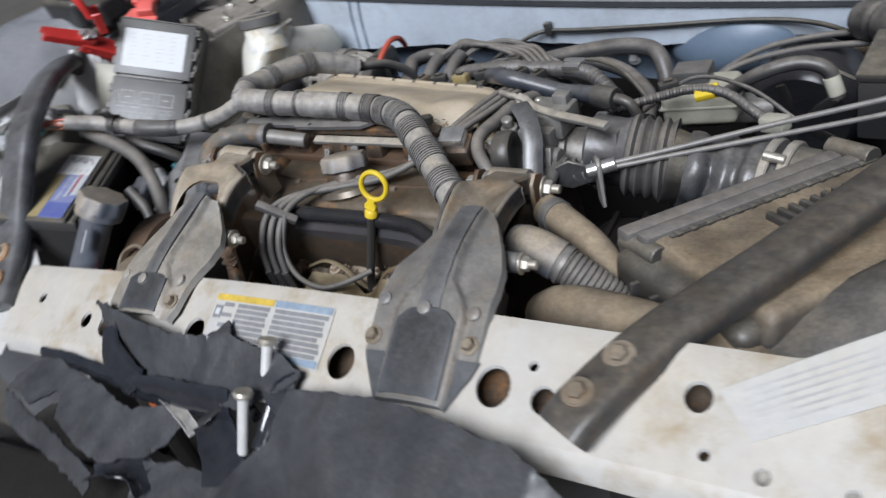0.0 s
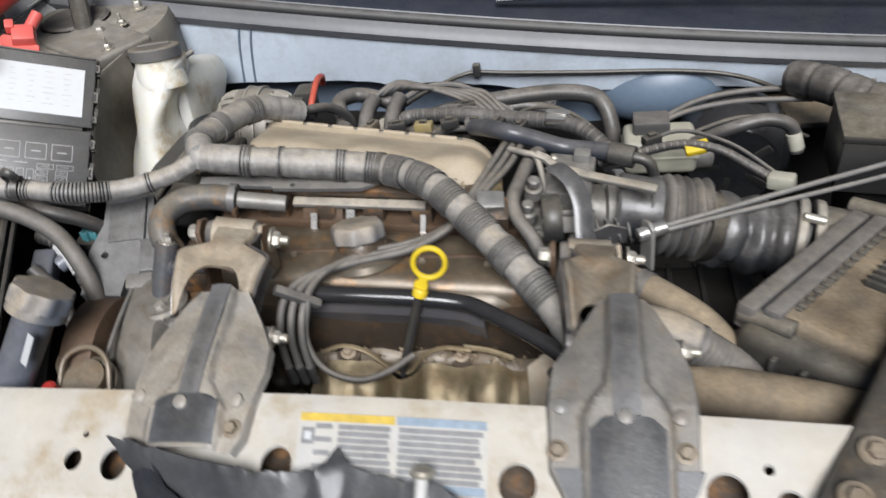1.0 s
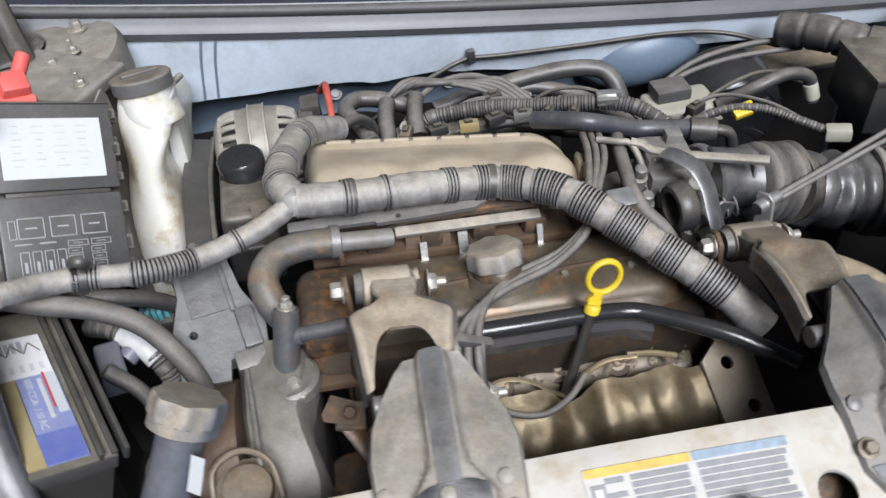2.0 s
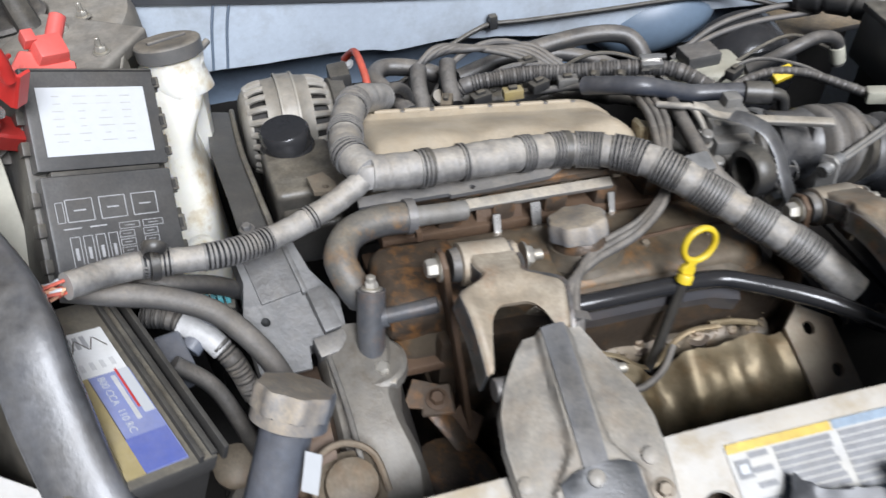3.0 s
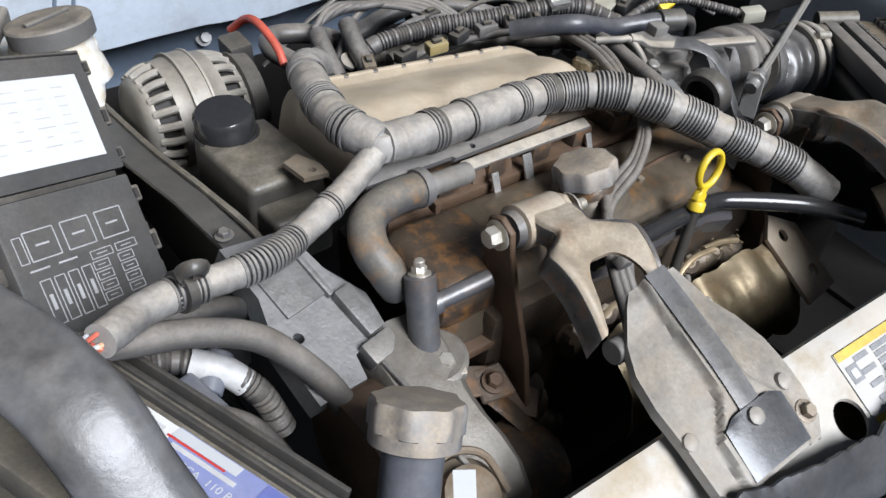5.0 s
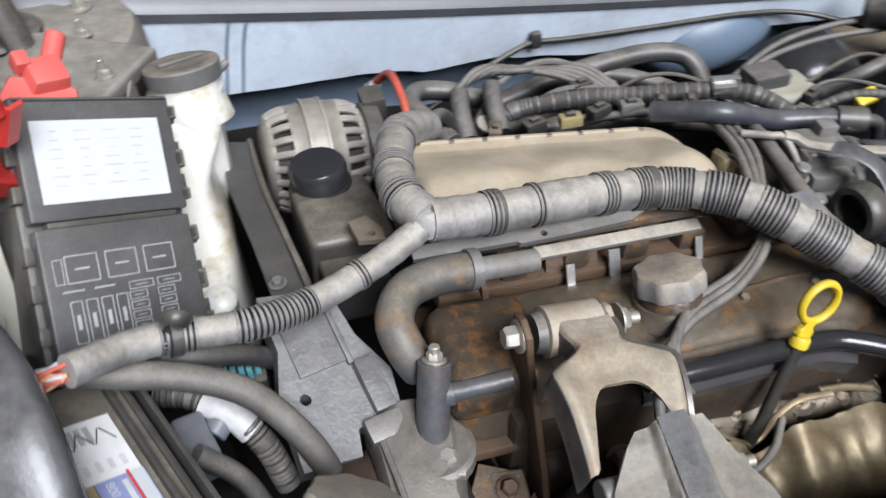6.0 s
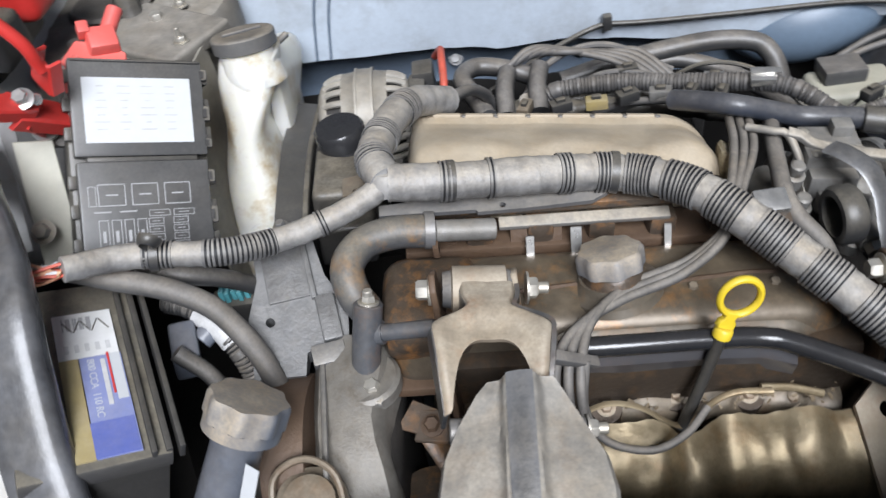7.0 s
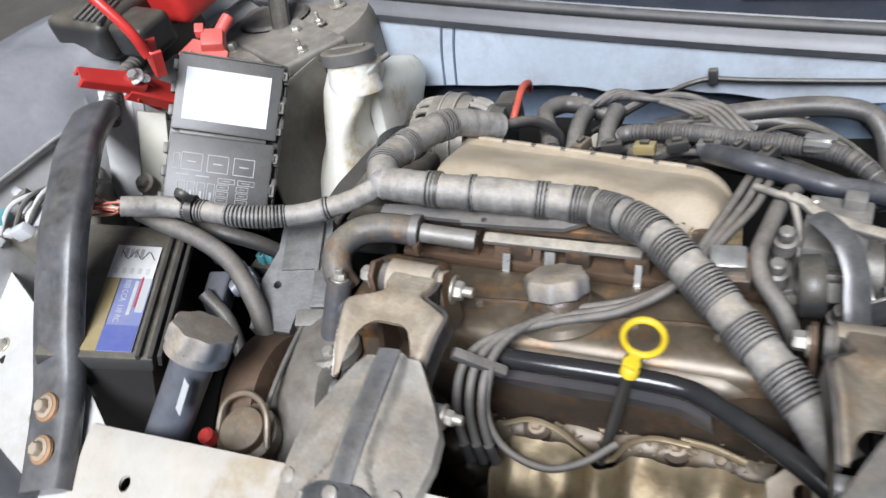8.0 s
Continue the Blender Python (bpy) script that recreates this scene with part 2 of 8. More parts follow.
# the firewall's blue again, darkened for the shade on the recessed ledge
shaded_ledge_paint = stuff_of("shaded_ledge_paint", (0.14, 0.185, 0.245), 0.45, 0.0, 0.3, (0.1, 0.125, 0.165), 6, 0.08, 200, (0.3, 0.31, 0.33), mottle=0.3)
black_paint = stuff_of("black_paint", (0.012, 0.013, 0.016), 0.2, 0.0, 0.06, (0.02, 0.02, 0.021), 9, 0.06, 260, (0.3, 0.26, 0.21))
black_plastic = stuff_of("black_plastic", (0.012, 0.0125, 0.014), 0.36, 0.0, 0.26, (0.018, 0.018, 0.018), 12, 0.12, 320)
dusty_black = stuff_of("dusty_black", (0.014, 0.014, 0.0145), 0.36, 0.0, 0.42, (0.02, 0.019, 0.018), 20, 0.2, 280)
fuse_plastic = stuff_of("fuse_plastic", (0.026, 0.028, 0.031), 0.34, 0.0, 0.34, (0.04, 0.04, 0.04), 10, 0.08, 380, (0.3, 0.27, 0.23))
conduit_mid = stuff_of("dusty_conduit_plastic", (0.05, 0.05, 0.052), 0.36, 0.0, 0.55, (0.035, 0.035, 0.037), 26, 0.12, 300, (0.36, 0.32, 0.27), mottle=0.4)
blue_black = stuff_of("blue_black_pipe", (0.022, 0.028, 0.042), 0.3, 0.0, 0.36, (0.03, 0.034, 0.044), 14, 0.1, 260, (0.34, 0.31, 0.27))
rubber = stuff_of("rubber", (0.03, 0.031, 0.033), 0.34, 0.0, 0.58, (0.02, 0.02, 0.021), 18, 0.15, 300, (0.36, 0.32, 0.27), mottle=0.4)
grey_rubber = stuff_of("grey_rubber", (0.07, 0.07, 0.072), 0.5, 0.0, 0.5, (0.06, 0.058, 0.055), 22, 0.22, 300, (0.4, 0.345, 0.275))
loom = stuff_of("loom", (0.24, 0.238, 0.236), 0.34, 0.0, 0.85, (0.1, 0.1, 0.102), 36, 0.3, 320, (0.48, 0.425, 0.345))
cast = stuff_of("cast_aluminium", (0.19, 0.187, 0.18), 0.4, 0.3, 0.36, (0.085, 0.081, 0.073), 30, 0.22, 420, (0.42, 0.37, 0.29), stain=(0.07, 0.052, 0.035), stain_amt=0.8)
bright_metal = stuff_of("bright_metal", (0.62, 0.61, 0.59), 0.25, 0.85, 0.25, (0.45, 0.44, 0.41), 30, 0.12, 260)
zinc = stuff_of("zinc", (0.5, 0.46, 0.37), 0.36, 0.75, 0.35, (0.36, 0.31, 0.22), 60, 0.2, 400)
steel_dust = stuff_of("dusty_steel", (0.2, 0.196, 0.188), 0.4, 0.25, 0.92, (0.12, 0.117, 0.11), 20, 0.12, 300, (0.46, 0.4, 0.31), stain=(0.2, 0.12, 0.06), stain_amt=0.35, mottle=0.4)
dark_steel = stuff_of("dark_steel", (0.12, 0.12, 0.125), 0.42, 0.4, 0.35, (0.08, 0.08, 0.082), 20, 0.2, 240)
mount_steel = stuff_of("mount_steel", (0.22, 0.18, 0.135), 0.38, 0.1, 0.9, (0.15, 0.115, 0.08), 16, 0.1, 300, (0.46, 0.395, 0.3), stain=(0.21, 0.085, 0.025), stain_amt=0.95, mottle=0.5)
rust = stuff_of("rust", (0.075, 0.042, 0.021), 0.55, 0.1, 0.12, (0.05, 0.028, 0.017), 26, 0.5, 200, (0.3, 0.2, 0.125))
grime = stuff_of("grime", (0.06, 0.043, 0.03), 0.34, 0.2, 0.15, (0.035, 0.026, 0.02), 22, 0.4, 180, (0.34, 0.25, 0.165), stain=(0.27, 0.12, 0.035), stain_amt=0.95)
shroud_plastic = stuff_of("shroud_plastic", (0.03, 0.032, 0.038), 0.28, 0.0, 0.36, (0.02, 0.022, 0.026), 9, 0.06, 260, (0.19, 0.187, 0.183), mottle=0.3, wear=0.0)
smooth_dark = stuff_of("smooth_dark_metal", (0.1, 0.083, 0.062), 0.32, 0.35, 0.26, (0.07, 0.054, 0.04), 13, 0.1, 120, (0.4, 0.31, 0.2), stain=(0.27, 0.13, 0.045), stain_amt=0.95)
worn_flange = stuff_of("worn_black_steel", (0.07, 0.073, 0.078), 0.26, 0.45, 0.3, (0.02, 0.021, 0.023), 26, 0.12, 300, (0.42, 0.36, 0.28), stain=(0.2, 0.08, 0.025), stain_amt=0.5, mottle=0.5)
outlet_steel = stuff_of("blue_grey_worn_steel", (0.07, 0.077, 0.09), 0.3, 0.35, 0.3, (0.03, 0.033, 0.039), 30, 0.15, 300, (0.4, 0.35, 0.28), stain=(0.2, 0.1, 0.04), stain_amt=0.4, mottle=0.6)
bare_dark = stuff_of("scuffed_dark_steel", (0.045, 0.05, 0.058), 0.3, 0.3, 0.3, (0.02, 0.022, 0.026), 24, 0.12, 300, (0.26, 0.245, 0.22), mottle=0.6)
rib_steel = stuff_of("worn_rib_steel", (0.09, 0.094, 0.102), 0.3, 0.35, 0.38, (0.04, 0.042, 0.046), 30, 0.12, 300, (0.36, 0.33, 0.285))
neck_grey = stuff_of("grey_plastic", (0.095, 0.108, 0.135), 0.32, 0.0, 0.25, (0.07, 0.08, 0.1), 16, 0.12, 300, (0.34, 0.29, 0.23))
# wall blue made darker: the bulge's shading sits in this colour
shaded_bulge_paint = stuff_of("shaded_bulge_paint", (0.12, 0.165, 0.22), 0.4, 0.0, 0.12, (0.09, 0.125, 0.17), 6, 0.06, 200, (0.26, 0.28, 0.3), mottle=0.2)
# near black, so that pits and gaps carry their shade in the colour
shade_black = stuff_of("shade_black", (0.009, 0.008, 0.007), 0.6, 0.1, 0.05, (0.012, 0.01, 0.009), 18, 0.4, 180, (0.2, 0.15, 0.1))
shield_metal = stuff_of("shield_metal", (0.27, 0.215, 0.13), 0.38, 0.65, 0.3, (0.16, 0.12, 0.06), 16, 0.2, 200, (0.45, 0.37, 0.26), stain=(0.2, 0.12, 0.05), stain_amt=0.7)
plenum_tan = stuff_of("plenum_plastic", (0.36, 0.31, 0.235), 0.42, 0.0, 0.9, (0.3, 0.25, 0.185), 12, 0.08, 260, (0.47, 0.385, 0.275), mottle=0.22, wear=0.1)
tan_duct = stuff_of("tan_dust", (0.022, 0.023, 0.027), 0.4, 0.0, 0.95, (0.032, 0.031, 0.03), 7, 0.15, 220, (0.34, 0.26, 0.165))
tank_white = stuff_of("tank_plastic", (0.8, 0.78, 0.7), 0.3, 0.0, 0.1, (0.74, 0.7, 0.6), 9, 0.04, 220, (0.55, 0.48, 0.36), stain=(0.45, 0.32, 0.15), stain_amt=0.85, mottle=0.08, wear=0.0, seep=0.5)
cream = stuff_of("cream_plastic", (0.42, 0.41, 0.33), 0.4, 0.0, 0.4, None, 12, 0.05, 260, mottle=0.22, wear=0.1)
red_plastic = stuff_of("red_plastic", (0.6, 0.035, 0.03), 0.35, 0.0, 0.06, (0.52, 0.03, 0.025), 14, 0.05, 300, mottle=0.22, wear=0.1)
pink_plastic = stuff_of("faded_red_plastic", (0.72, 0.12, 0.1), 0.4, 0.0, 0.08, (0.64, 0.09, 0.08), 20, 0.05, 300, mottle=0.22, wear=0.1)
red_wire = stuff_of("red_wire", (0.6, 0.07, 0.04), 0.45, 0.0, 0.15, None, 20, 0.05, 300)
yellow = stuff_of("yellow_plastic", (0.72, 0.52, 0.02), 0.38, 0.0, 0.12, (0.66, 0.46, 0.02), 30, 0.06, 300, mottle=0.22, wear=0.1)
label_white = stuff_of("worn_white_label", (0.78, 0.78, 0.77), 0.4, 0.0, 0.12, (0.7, 0.7, 0.68), 30, 0.03, 300, mottle=0.15, wear=0.0)
paper = stuff_of("white_paper", (0.55, 0.565, 0.58), 0.5, 0.0, 0.06, (0.53, 0.54, 0.54), 10, 0.03, 300, mottle=0.08, wear=0.0)
grey_print = stuff_of("grey_print", (0.27, 0.27, 0.275), 0.5, 0.0, 0.12, None, 30, 0.03, 300)
pale_print = stuff_of("pale_print", (0.55, 0.55, 0.55), 0.5, 0.0, 0.1, None, 30, 0.03, 300)
yellow_print = stuff_of("yellow_print", (0.72, 0.5, 0.06), 0.5, 0.0, 0.12, None, 30, 0.03, 300)
blue_print = stuff_of("blue_print", (0.27, 0.37, 0.48), 0.5, 0.0, 0.15, None, 30, 0.03, 300)
deep_blue = stuff_of("deep_blue_print", (0.05, 0.08, 0.3), 0.45, 0.0, 0.15, (0.07, 0.09, 0.26), 20, 0.03, 300)
gold_foam = stuff_of("gold_sealant", (0.5, 0.4, 0.24), 0.45, 0.0, 0.3, (0.16, 0.1, 0.04), 160, 0.8, 300, (0.4, 0.34, 0.26), mottle=0.5)
gold_print = stuff_of("gold_print", (0.26, 0.2, 0.07), 0.45, 0.0, 0.25, (0.2, 0.16, 0.1), 40, 0.03, 300)
chrome = stuff_of("silver_shell", (0.74, 0.75, 0.78), 0.2, 0.25, 0.12, (0.62, 0.63, 0.66), 8, 0.12, 60, mottle=0.2, wear=0.0)
teal = stuff_of("teal_plastic", (0.08, 0.32, 0.38), 0.4, 0.0, 0.2, None, 20, 0.05, 300)
orange = stuff_of("orange_plastic", (0.65, 0.13, 0.03), 0.4, 0.0, 0.1, None, 20, 0.05, 300)
# the olive tone of this glass is a reflection put into its colour
glass_dark = stuff_of("dark_glass", (0.05, 0.052, 0.04), 0.08, 0.0, 0.04, (0.02, 0.02, 0.022), 3, 0.0, 100, spec=0.8, mottle=0.15, wear=0.0)
cap_dusty = stuff_of("dusty_cap_plastic", (0.085, 0.1, 0.125), 0.36, 0.0, 1.1, (0.07, 0.08, 0.1), 16, 0.1, 300, (0.43, 0.35, 0.245), mottle=0.3)
cowl_dark = stuff_of("cowl_plastic", (0.012, 0.018, 0.034), 0.2, 0.0, 0.05, (0.01, 0.014, 0.024), 8, 0.1, 200, mottle=0.3)
concrete = stuff_of("concrete", (0.07, 0.066, 0.06), 0.8, 0.0, 0.1, (0.06, 0.055, 0.05), 1.5, 0.3, 60)
brace_dusty = stuff_of("dusty_black_paint", (0.022, 0.023, 0.026), 0.28, 0.0, 0.36, (0.05, 0.048, 0.046), 20, 0.16, 120, (0.34, 0.29, 0.22), stain=(0.12, 0.075, 0.04), stain_amt=0.5, mottle=0.7)
paper_grey = stuff_of("faded_print", (0.5, 0.49, 0.47), 0.5, 0.0, 0.05, None, 30, 0.03, 300, mottle=0.1, wear=0.0)
gloss_film = stuff_of("glossy_film", (0.012, 0.014, 0.02), 0.12, 0.0, 0.08, (0.02, 0.022, 0.028), 20, 0.25, 60, (0.25, 0.24, 0.22), coat=0.6, wear=0.1)
strip_grey = stuff_of("scuffed_strip", (0.3, 0.3, 0.3), 0.35, 0.1, 0.3, (0.16, 0.16, 0.16), 40, 0.2, 200)
screw_white = stuff_of("white_zinc", (0.74, 0.74, 0.73), 0.3, 0.3, 0.1, (0.66, 0.65, 0.62), 40, 0.1, 300, mottle=0.15, wear=0.0)
label_paper = stuff_of("aged_label", (0.47, 0.475, 0.48), 0.42, 0.0, 0.3, (0.5, 0.49, 0.45), 18, 0.05, 300, mottle=0.25, wear=0.0)
battery_top = stuff_of("dusty_battery_lid", (0.03, 0.03, 0.032), 0.42, 0.0, 0.6, (0.045, 0.043, 0.04), 14, 0.15, 280, (0.33, 0.29, 0.21))
lip_paint = stuff_of("lip_paint", (0.085, 0.09, 0.1), 0.36, 0.0, 0.35, (0.06, 0.064, 0.072), 8, 0.08, 200, (0.2, 0.185, 0.17), mottle=0.3, wear=0.1)
pale_cable = stuff_of("pale_cable", (0.15, 0.15, 0.152), 0.34, 0.1, 0.4, (0.11, 0.11, 0.112), 30, 0.1, 300)
tower_dust = stuff_of("tower_dust", (0.17, 0.158, 0.138), 0.5, 0.0, 0.62, (0.1, 0.092, 0.08), 20, 0.3, 200, (0.4, 0.36, 0.3))
print_white = stuff_of("worn_white_print", (0.26, 0.26, 0.265), 0.5, 0.0, 0.1, (0.12, 0.12, 0.12), 60, 0.03, 300)
brace_worn = stuff_of("scuffed_black_paint", (0.02, 0.022, 0.027), 0.26, 0.0, 0.34, (0.12, 0.126, 0.14), 18, 0.2, 70, (0.3, 0.275, 0.24))
orange_rust = stuff_of("orange_rust", (0.3, 0.16, 0.07), 0.55, 0.1, 0.35, (0.16, 0.075, 0.035), 60, 0.3, 300, (0.42, 0.34, 0.25))
mount_tan = stuff_of("tan_brown_mount_steel", (0.14, 0.12, 0.095), 0.36, 0.15, 0.58, (0.12, 0.095, 0.07), 18, 0.12, 300, (0.42, 0.36, 0.27), stain=(0.16, 0.08, 0.035), stain_amt=0.75, mottle=0.45)
bracket_grey = stuff_of("grey_dusted_bracket_steel", (0.19, 0.186, 0.18), 0.38, 0.25, 0.75, (0.12, 0.117, 0.112), 16, 0.12, 300, (0.4, 0.355, 0.285), stain=(0.2, 0.13, 0.075), stain_amt=0.5, mottle=0.45)
mount_brown = stuff_of("brown_dusted_steel", (0.1, 0.082, 0.06), 0.34, 0.2, 0.55, (0.1, 0.075, 0.05), 18, 0.12, 300, (0.4, 0.33, 0.24), stain=(0.14, 0.07, 0.03), stain_amt=0.7, mottle=0.4)
gloss_rubber = stuff_of("glossy_rubber", (0.03, 0.033, 0.038), 0.24, 0.0, 0.42, (0.02, 0.021, 0.024), 18, 0.15, 200, (0.36, 0.33, 0.29), mottle=0.35)
tan_rubber = stuff_of("tan_dusted_rubber", (0.06, 0.063, 0.068), 0.4, 0.0, 0.55, (0.045, 0.048, 0.053), 20, 0.16, 300, (0.34, 0.29, 0.21), stain=(0.25, 0.12, 0.03), stain_amt=0.7)
bracket_brown = stuff_of("brown_grey_bracket_steel", (0.15, 0.15, 0.15), 0.36, 0.25, 0.55, (0.1, 0.1, 0.1), 16, 0.12, 300, (0.34, 0.305, 0.25), stain=(0.2, 0.14, 0.085), stain_amt=0.5, mottle=0.4)
crumb = stuff_of("dry_crumbs", (0.13, 0.09, 0.045), 0.7, 0.0, 0.2, (0.06, 0.04, 0.02), 90, 0.2, 300)
alternator_cast = stuff_of("alternator_aluminium", (0.24, 0.228, 0.205), 0.4, 0.25, 0.5, (0.17, 0.16, 0.14), 34, 0.15, 420, (0.46, 0.4, 0.31), stain=(0.1, 0.075, 0.05), stain_amt=0.4, mottle=0.35)
strip_black = stuff_of("dull_black_strip", (0.016, 0.016, 0.017), 0.5, 0.0, 0.12, (0.022, 0.021, 0.02), 16, 0.12, 300)
tan_hose = stuff_of("tan_hose", (0.1, 0.08, 0.056), 0.6, 0.0, 0.95, (0.06, 0.048, 0.036), 12, 0.2, 220, (0.34, 0.265, 0.175))
front_grey = stuff_of("smooth_grey_casting", (0.09, 0.077, 0.058), 0.33, 0.4, 0.24, (0.075, 0.066, 0.055), 11, 0.1, 110, (0.42, 0.34, 0.24), stain=(0.16, 0.085, 0.035), stain_amt=0.7)

cowl_seal = stuff_of("dusty_grey_seal", (0.04, 0.04, 0.042), 0.5, 0.0, 0.5, (0.03, 0.03, 0.031), 16, 0.15, 260, (0.24, 0.225, 0.205), mottle=0.3)
tank_cap = stuff_of("grey_tank_cap", (0.07, 0.072, 0.075), 0.45, 0.0, 0.75, (0.06, 0.06, 0.06), 18, 0.12, 300, (0.34, 0.29, 0.22), mottle=0.3)
side_sheet_paint = stuff_of("dusty_inner_sheet", (0.2, 0.185, 0.155), 0.5, 0.0, 0.3, (0.12, 0.11, 0.095), 12, 0.15, 220, (0.36, 0.33, 0.28))
# black for the shade down in the conduit's grooves
groove_shade = stuff_of("groove_shade_black", (0.008, 0.008, 0.009), 0.6, 0.0, 0.0, (0.012, 0.012, 0.012), 20, 0.1, 300, mottle=0.2, wear=0.0)
loom_ridge = stuff_of("dusty_conduit_ridge", (0.17, 0.17, 0.172), 0.34, 0.0, 0.75, (0.06, 0.062, 0.067), 34, 0.15, 320, (0.42, 0.375, 0.31), wear=0.0)
bracket_cast = stuff_of("rough_dirty_casting", (0.14, 0.142, 0.145), 0.42, 0.25, 0.22, (0.085, 0.085, 0.083), 34, 0.4, 260, (0.36, 0.32, 0.26), stain=(0.03, 0.028, 0.026), stain_amt=0.9, mottle=0.8)
cover_cast = stuff_of("grimy_cast_aluminium", (0.15, 0.143, 0.13), 0.42, 0.25, 0.28, (0.08, 0.072, 0.06), 26, 0.25, 400, (0.36, 0.31, 0.235), stain=(0.06, 0.045, 0.03), stain_amt=0.85)

oily_iron = stuff_of("oily_brown_iron", (0.034, 0.023, 0.014), 0.42, 0.2, 0.1, (0.02, 0.014, 0.01), 20, 0.4, 180, (0.22, 0.155, 0.09), stain=(0.12, 0.06, 0.02), stain_amt=0.5)
guard_dark = stuff_of("dark_grey_guard", (0.035, 0.036, 0.042), 0.3, 0.2, 0.1, (0.03, 0.026, 0.024), 10, 0.08, 120, (0.2, 0.16, 0.12), stain=(0.1, 0.055, 0.025), stain_amt=0.35)
faded_blue = stuff_of("faded_blue_print", (0.13, 0.16, 0.34), 0.45, 0.0, 0.15, (0.2, 0.22, 0.34), 40, 0.03, 300)
pink_wire = stuff_of("pink_orange_wire", (0.75, 0.28, 0.16), 0.45, 0.0, 0.1, None, 20, 0.05, 300)

dark_print = stuff_of("dark_grey_print", (0.17, 0.18, 0.2), 0.45, 0.0, 0.3, (0.22, 0.23, 0.25), 60, 0.03, 300, (0.42, 0.39, 0.34))
snorkel_plastic = stuff_of("dusty_blue_black_plastic", (0.02, 0.023, 0.03), 0.36, 0.0, 0.62, (0.03, 0.032, 0.038), 11, 0.12, 220, (0.3, 0.265, 0.21))

# ---- body of the car ----
bm = bmesh.new()
bmesh.ops.create_grid(bm, x_segments=40, y_segments=40, size=200)
ground = new("ground", mesh_of(bm, concrete))
tagged(ground, "grey dusty concrete ground under the car", "ground", kind="structure")


def bar_y(x):
    return 0.034 - 0.055 * (x + 0.07)


# the cross panel: (distance forward from its rear edge, height)
BAR = [(-0.006, 0.770), (-0.003, 0.800), (0.004, 0.8135), (0.016, 0.811), (0.045, 0.796), (0.08, 0.778), (0.102, 0.7665), (0.107, 0.762), (0.111, 0.752), (0.113, 0.738), (0.114, 0.69), (0.116, 0.64)]


def bar_point(x, d, lift=0.0):
    """A place on the cross panel, d forward of its rear edge, lifted off its face."""
    for (a, za), (b, zb) in zip(BAR, BAR[1:]):
        if a <= d <= b:
            z = za + (zb - za) * (d - a) / (b - a)
            break
    return V(x, bar_y(x) - d - 0.45 * lift, z + bow(x) + 0.9 * lift)


def bow(x):
    return -0.012 * max(0, (0.12 - x) / 0.5) ** 1.5 - 0.004 * max(0, (x - 0.3) / 0.3) - 0.02 * max(0, x)


def bar_pose(x, d, lift=0.0):
    return axes(bar_point(x, d, lift), (1, -0.055, 0), bar_point(x, d - 0.004) - bar_point(x, d + 0.004))


support = thing("radiator_support", (0.1, 0, 0.64), "dusty silver painted radiator support panel with round holes", "car part")
HOLES = [(-0.266, 0.071, 0.010), (-0.257, 0.048, 0.0035), (-0.218, 0.073, 0.015), (-0.042, 0.067, 0.016), (0.189, 0.07, 0.017), (0.367, 0.066, 0.0175), (0.417, 0.069, 0.0115), (0.402, 0.044, 0.0045), (0.547, 0.045, 0.0115), (0.557, 0.084, 0.0045), (-0.395, 0.05, 0.0075), (0.60, 0.09, 0.006), (0.66, 0.09, 0.005)]
bm = bmesh.new()
x0, x1 = -0.47, 0.72
edges = []
loops = [[(x0 + (x1 - x0) * k / 60, 0.004) for k in range(61)] + [(x1 - (x1 - x0) * k / 60, 0.102) for k in range(61)]]
for hx, hd, r in HOLES:
    loops.append([(hx + r * math.cos(2 * math.pi * k / 22), hd + r * math.sin(2 * math.pi * k / 22)) for k in range(22)])
for lp in loops:
    vs = [bm.verts.new((x, y, 0)) for x, y in lp]
    edges += [bm.edges.new((vs[k], vs[(k + 1) % len(vs)])) for k in range(len(vs))]
bmesh.ops.triangle_fill(bm, edges=edges, use_beauty=True)
for d in (0.016, 0.03, 0.045, 0.06, 0.08, 0.096):
    bmesh.ops.bisect_plane(bm, geom=bm.verts[:] + bm.edges[:] + bm.faces[:], plane_co=(0, d, 0), plane_no=(0, 1, 0))
for v in bm.verts:
    v.co = bar_point(v.co.x, min(0.102, max(0.004, v.co.y)))
bmesh.ops.recalc_face_normals(bm, faces=bm.faces[:])
ext = bmesh.ops.extrude_face_region(bm, geom=bm.faces[:])
for v in [g for g in ext["geom"] if isinstance(g, bmesh.types.BMVert)]:
    v.co.z -= 0.004
part("top_face", bm, silver_paint, support)
rows = [[bar_point(x0 + (x1 - x0) * k / 40, d) for k in range(41)] for d in (-0.006, -0.003, 0.004)]
part("rear_flange", loft(rows, 0.002), silver_paint, support)
rows = [[bar_point(x0 + (x1 - x0) * k / 40, d) for k in range(41)] for d in (0.102, 0.107, 0.109, 0.111, 0.1125)]
part("front_edge", loft(rows, 0.002), silver_paint, support)
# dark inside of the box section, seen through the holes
part("inner_web", loft([[bar_point(x0 + (x1 - x0) * k / 20, d) - V(0, 0, 0.035) for k in range(21)] for d in (0.0, 0.05, 0.102)], 0.002), grime, support, "dark brown inner web")

# the ends of the panel that lead to the lamps, in the plane of its top face
def on_bar(x, y):
    return V(x, y, 0.8155 + 0.5375 * (y - bar_y(x)) - 0.003 + bow(max(x, -0.47)))


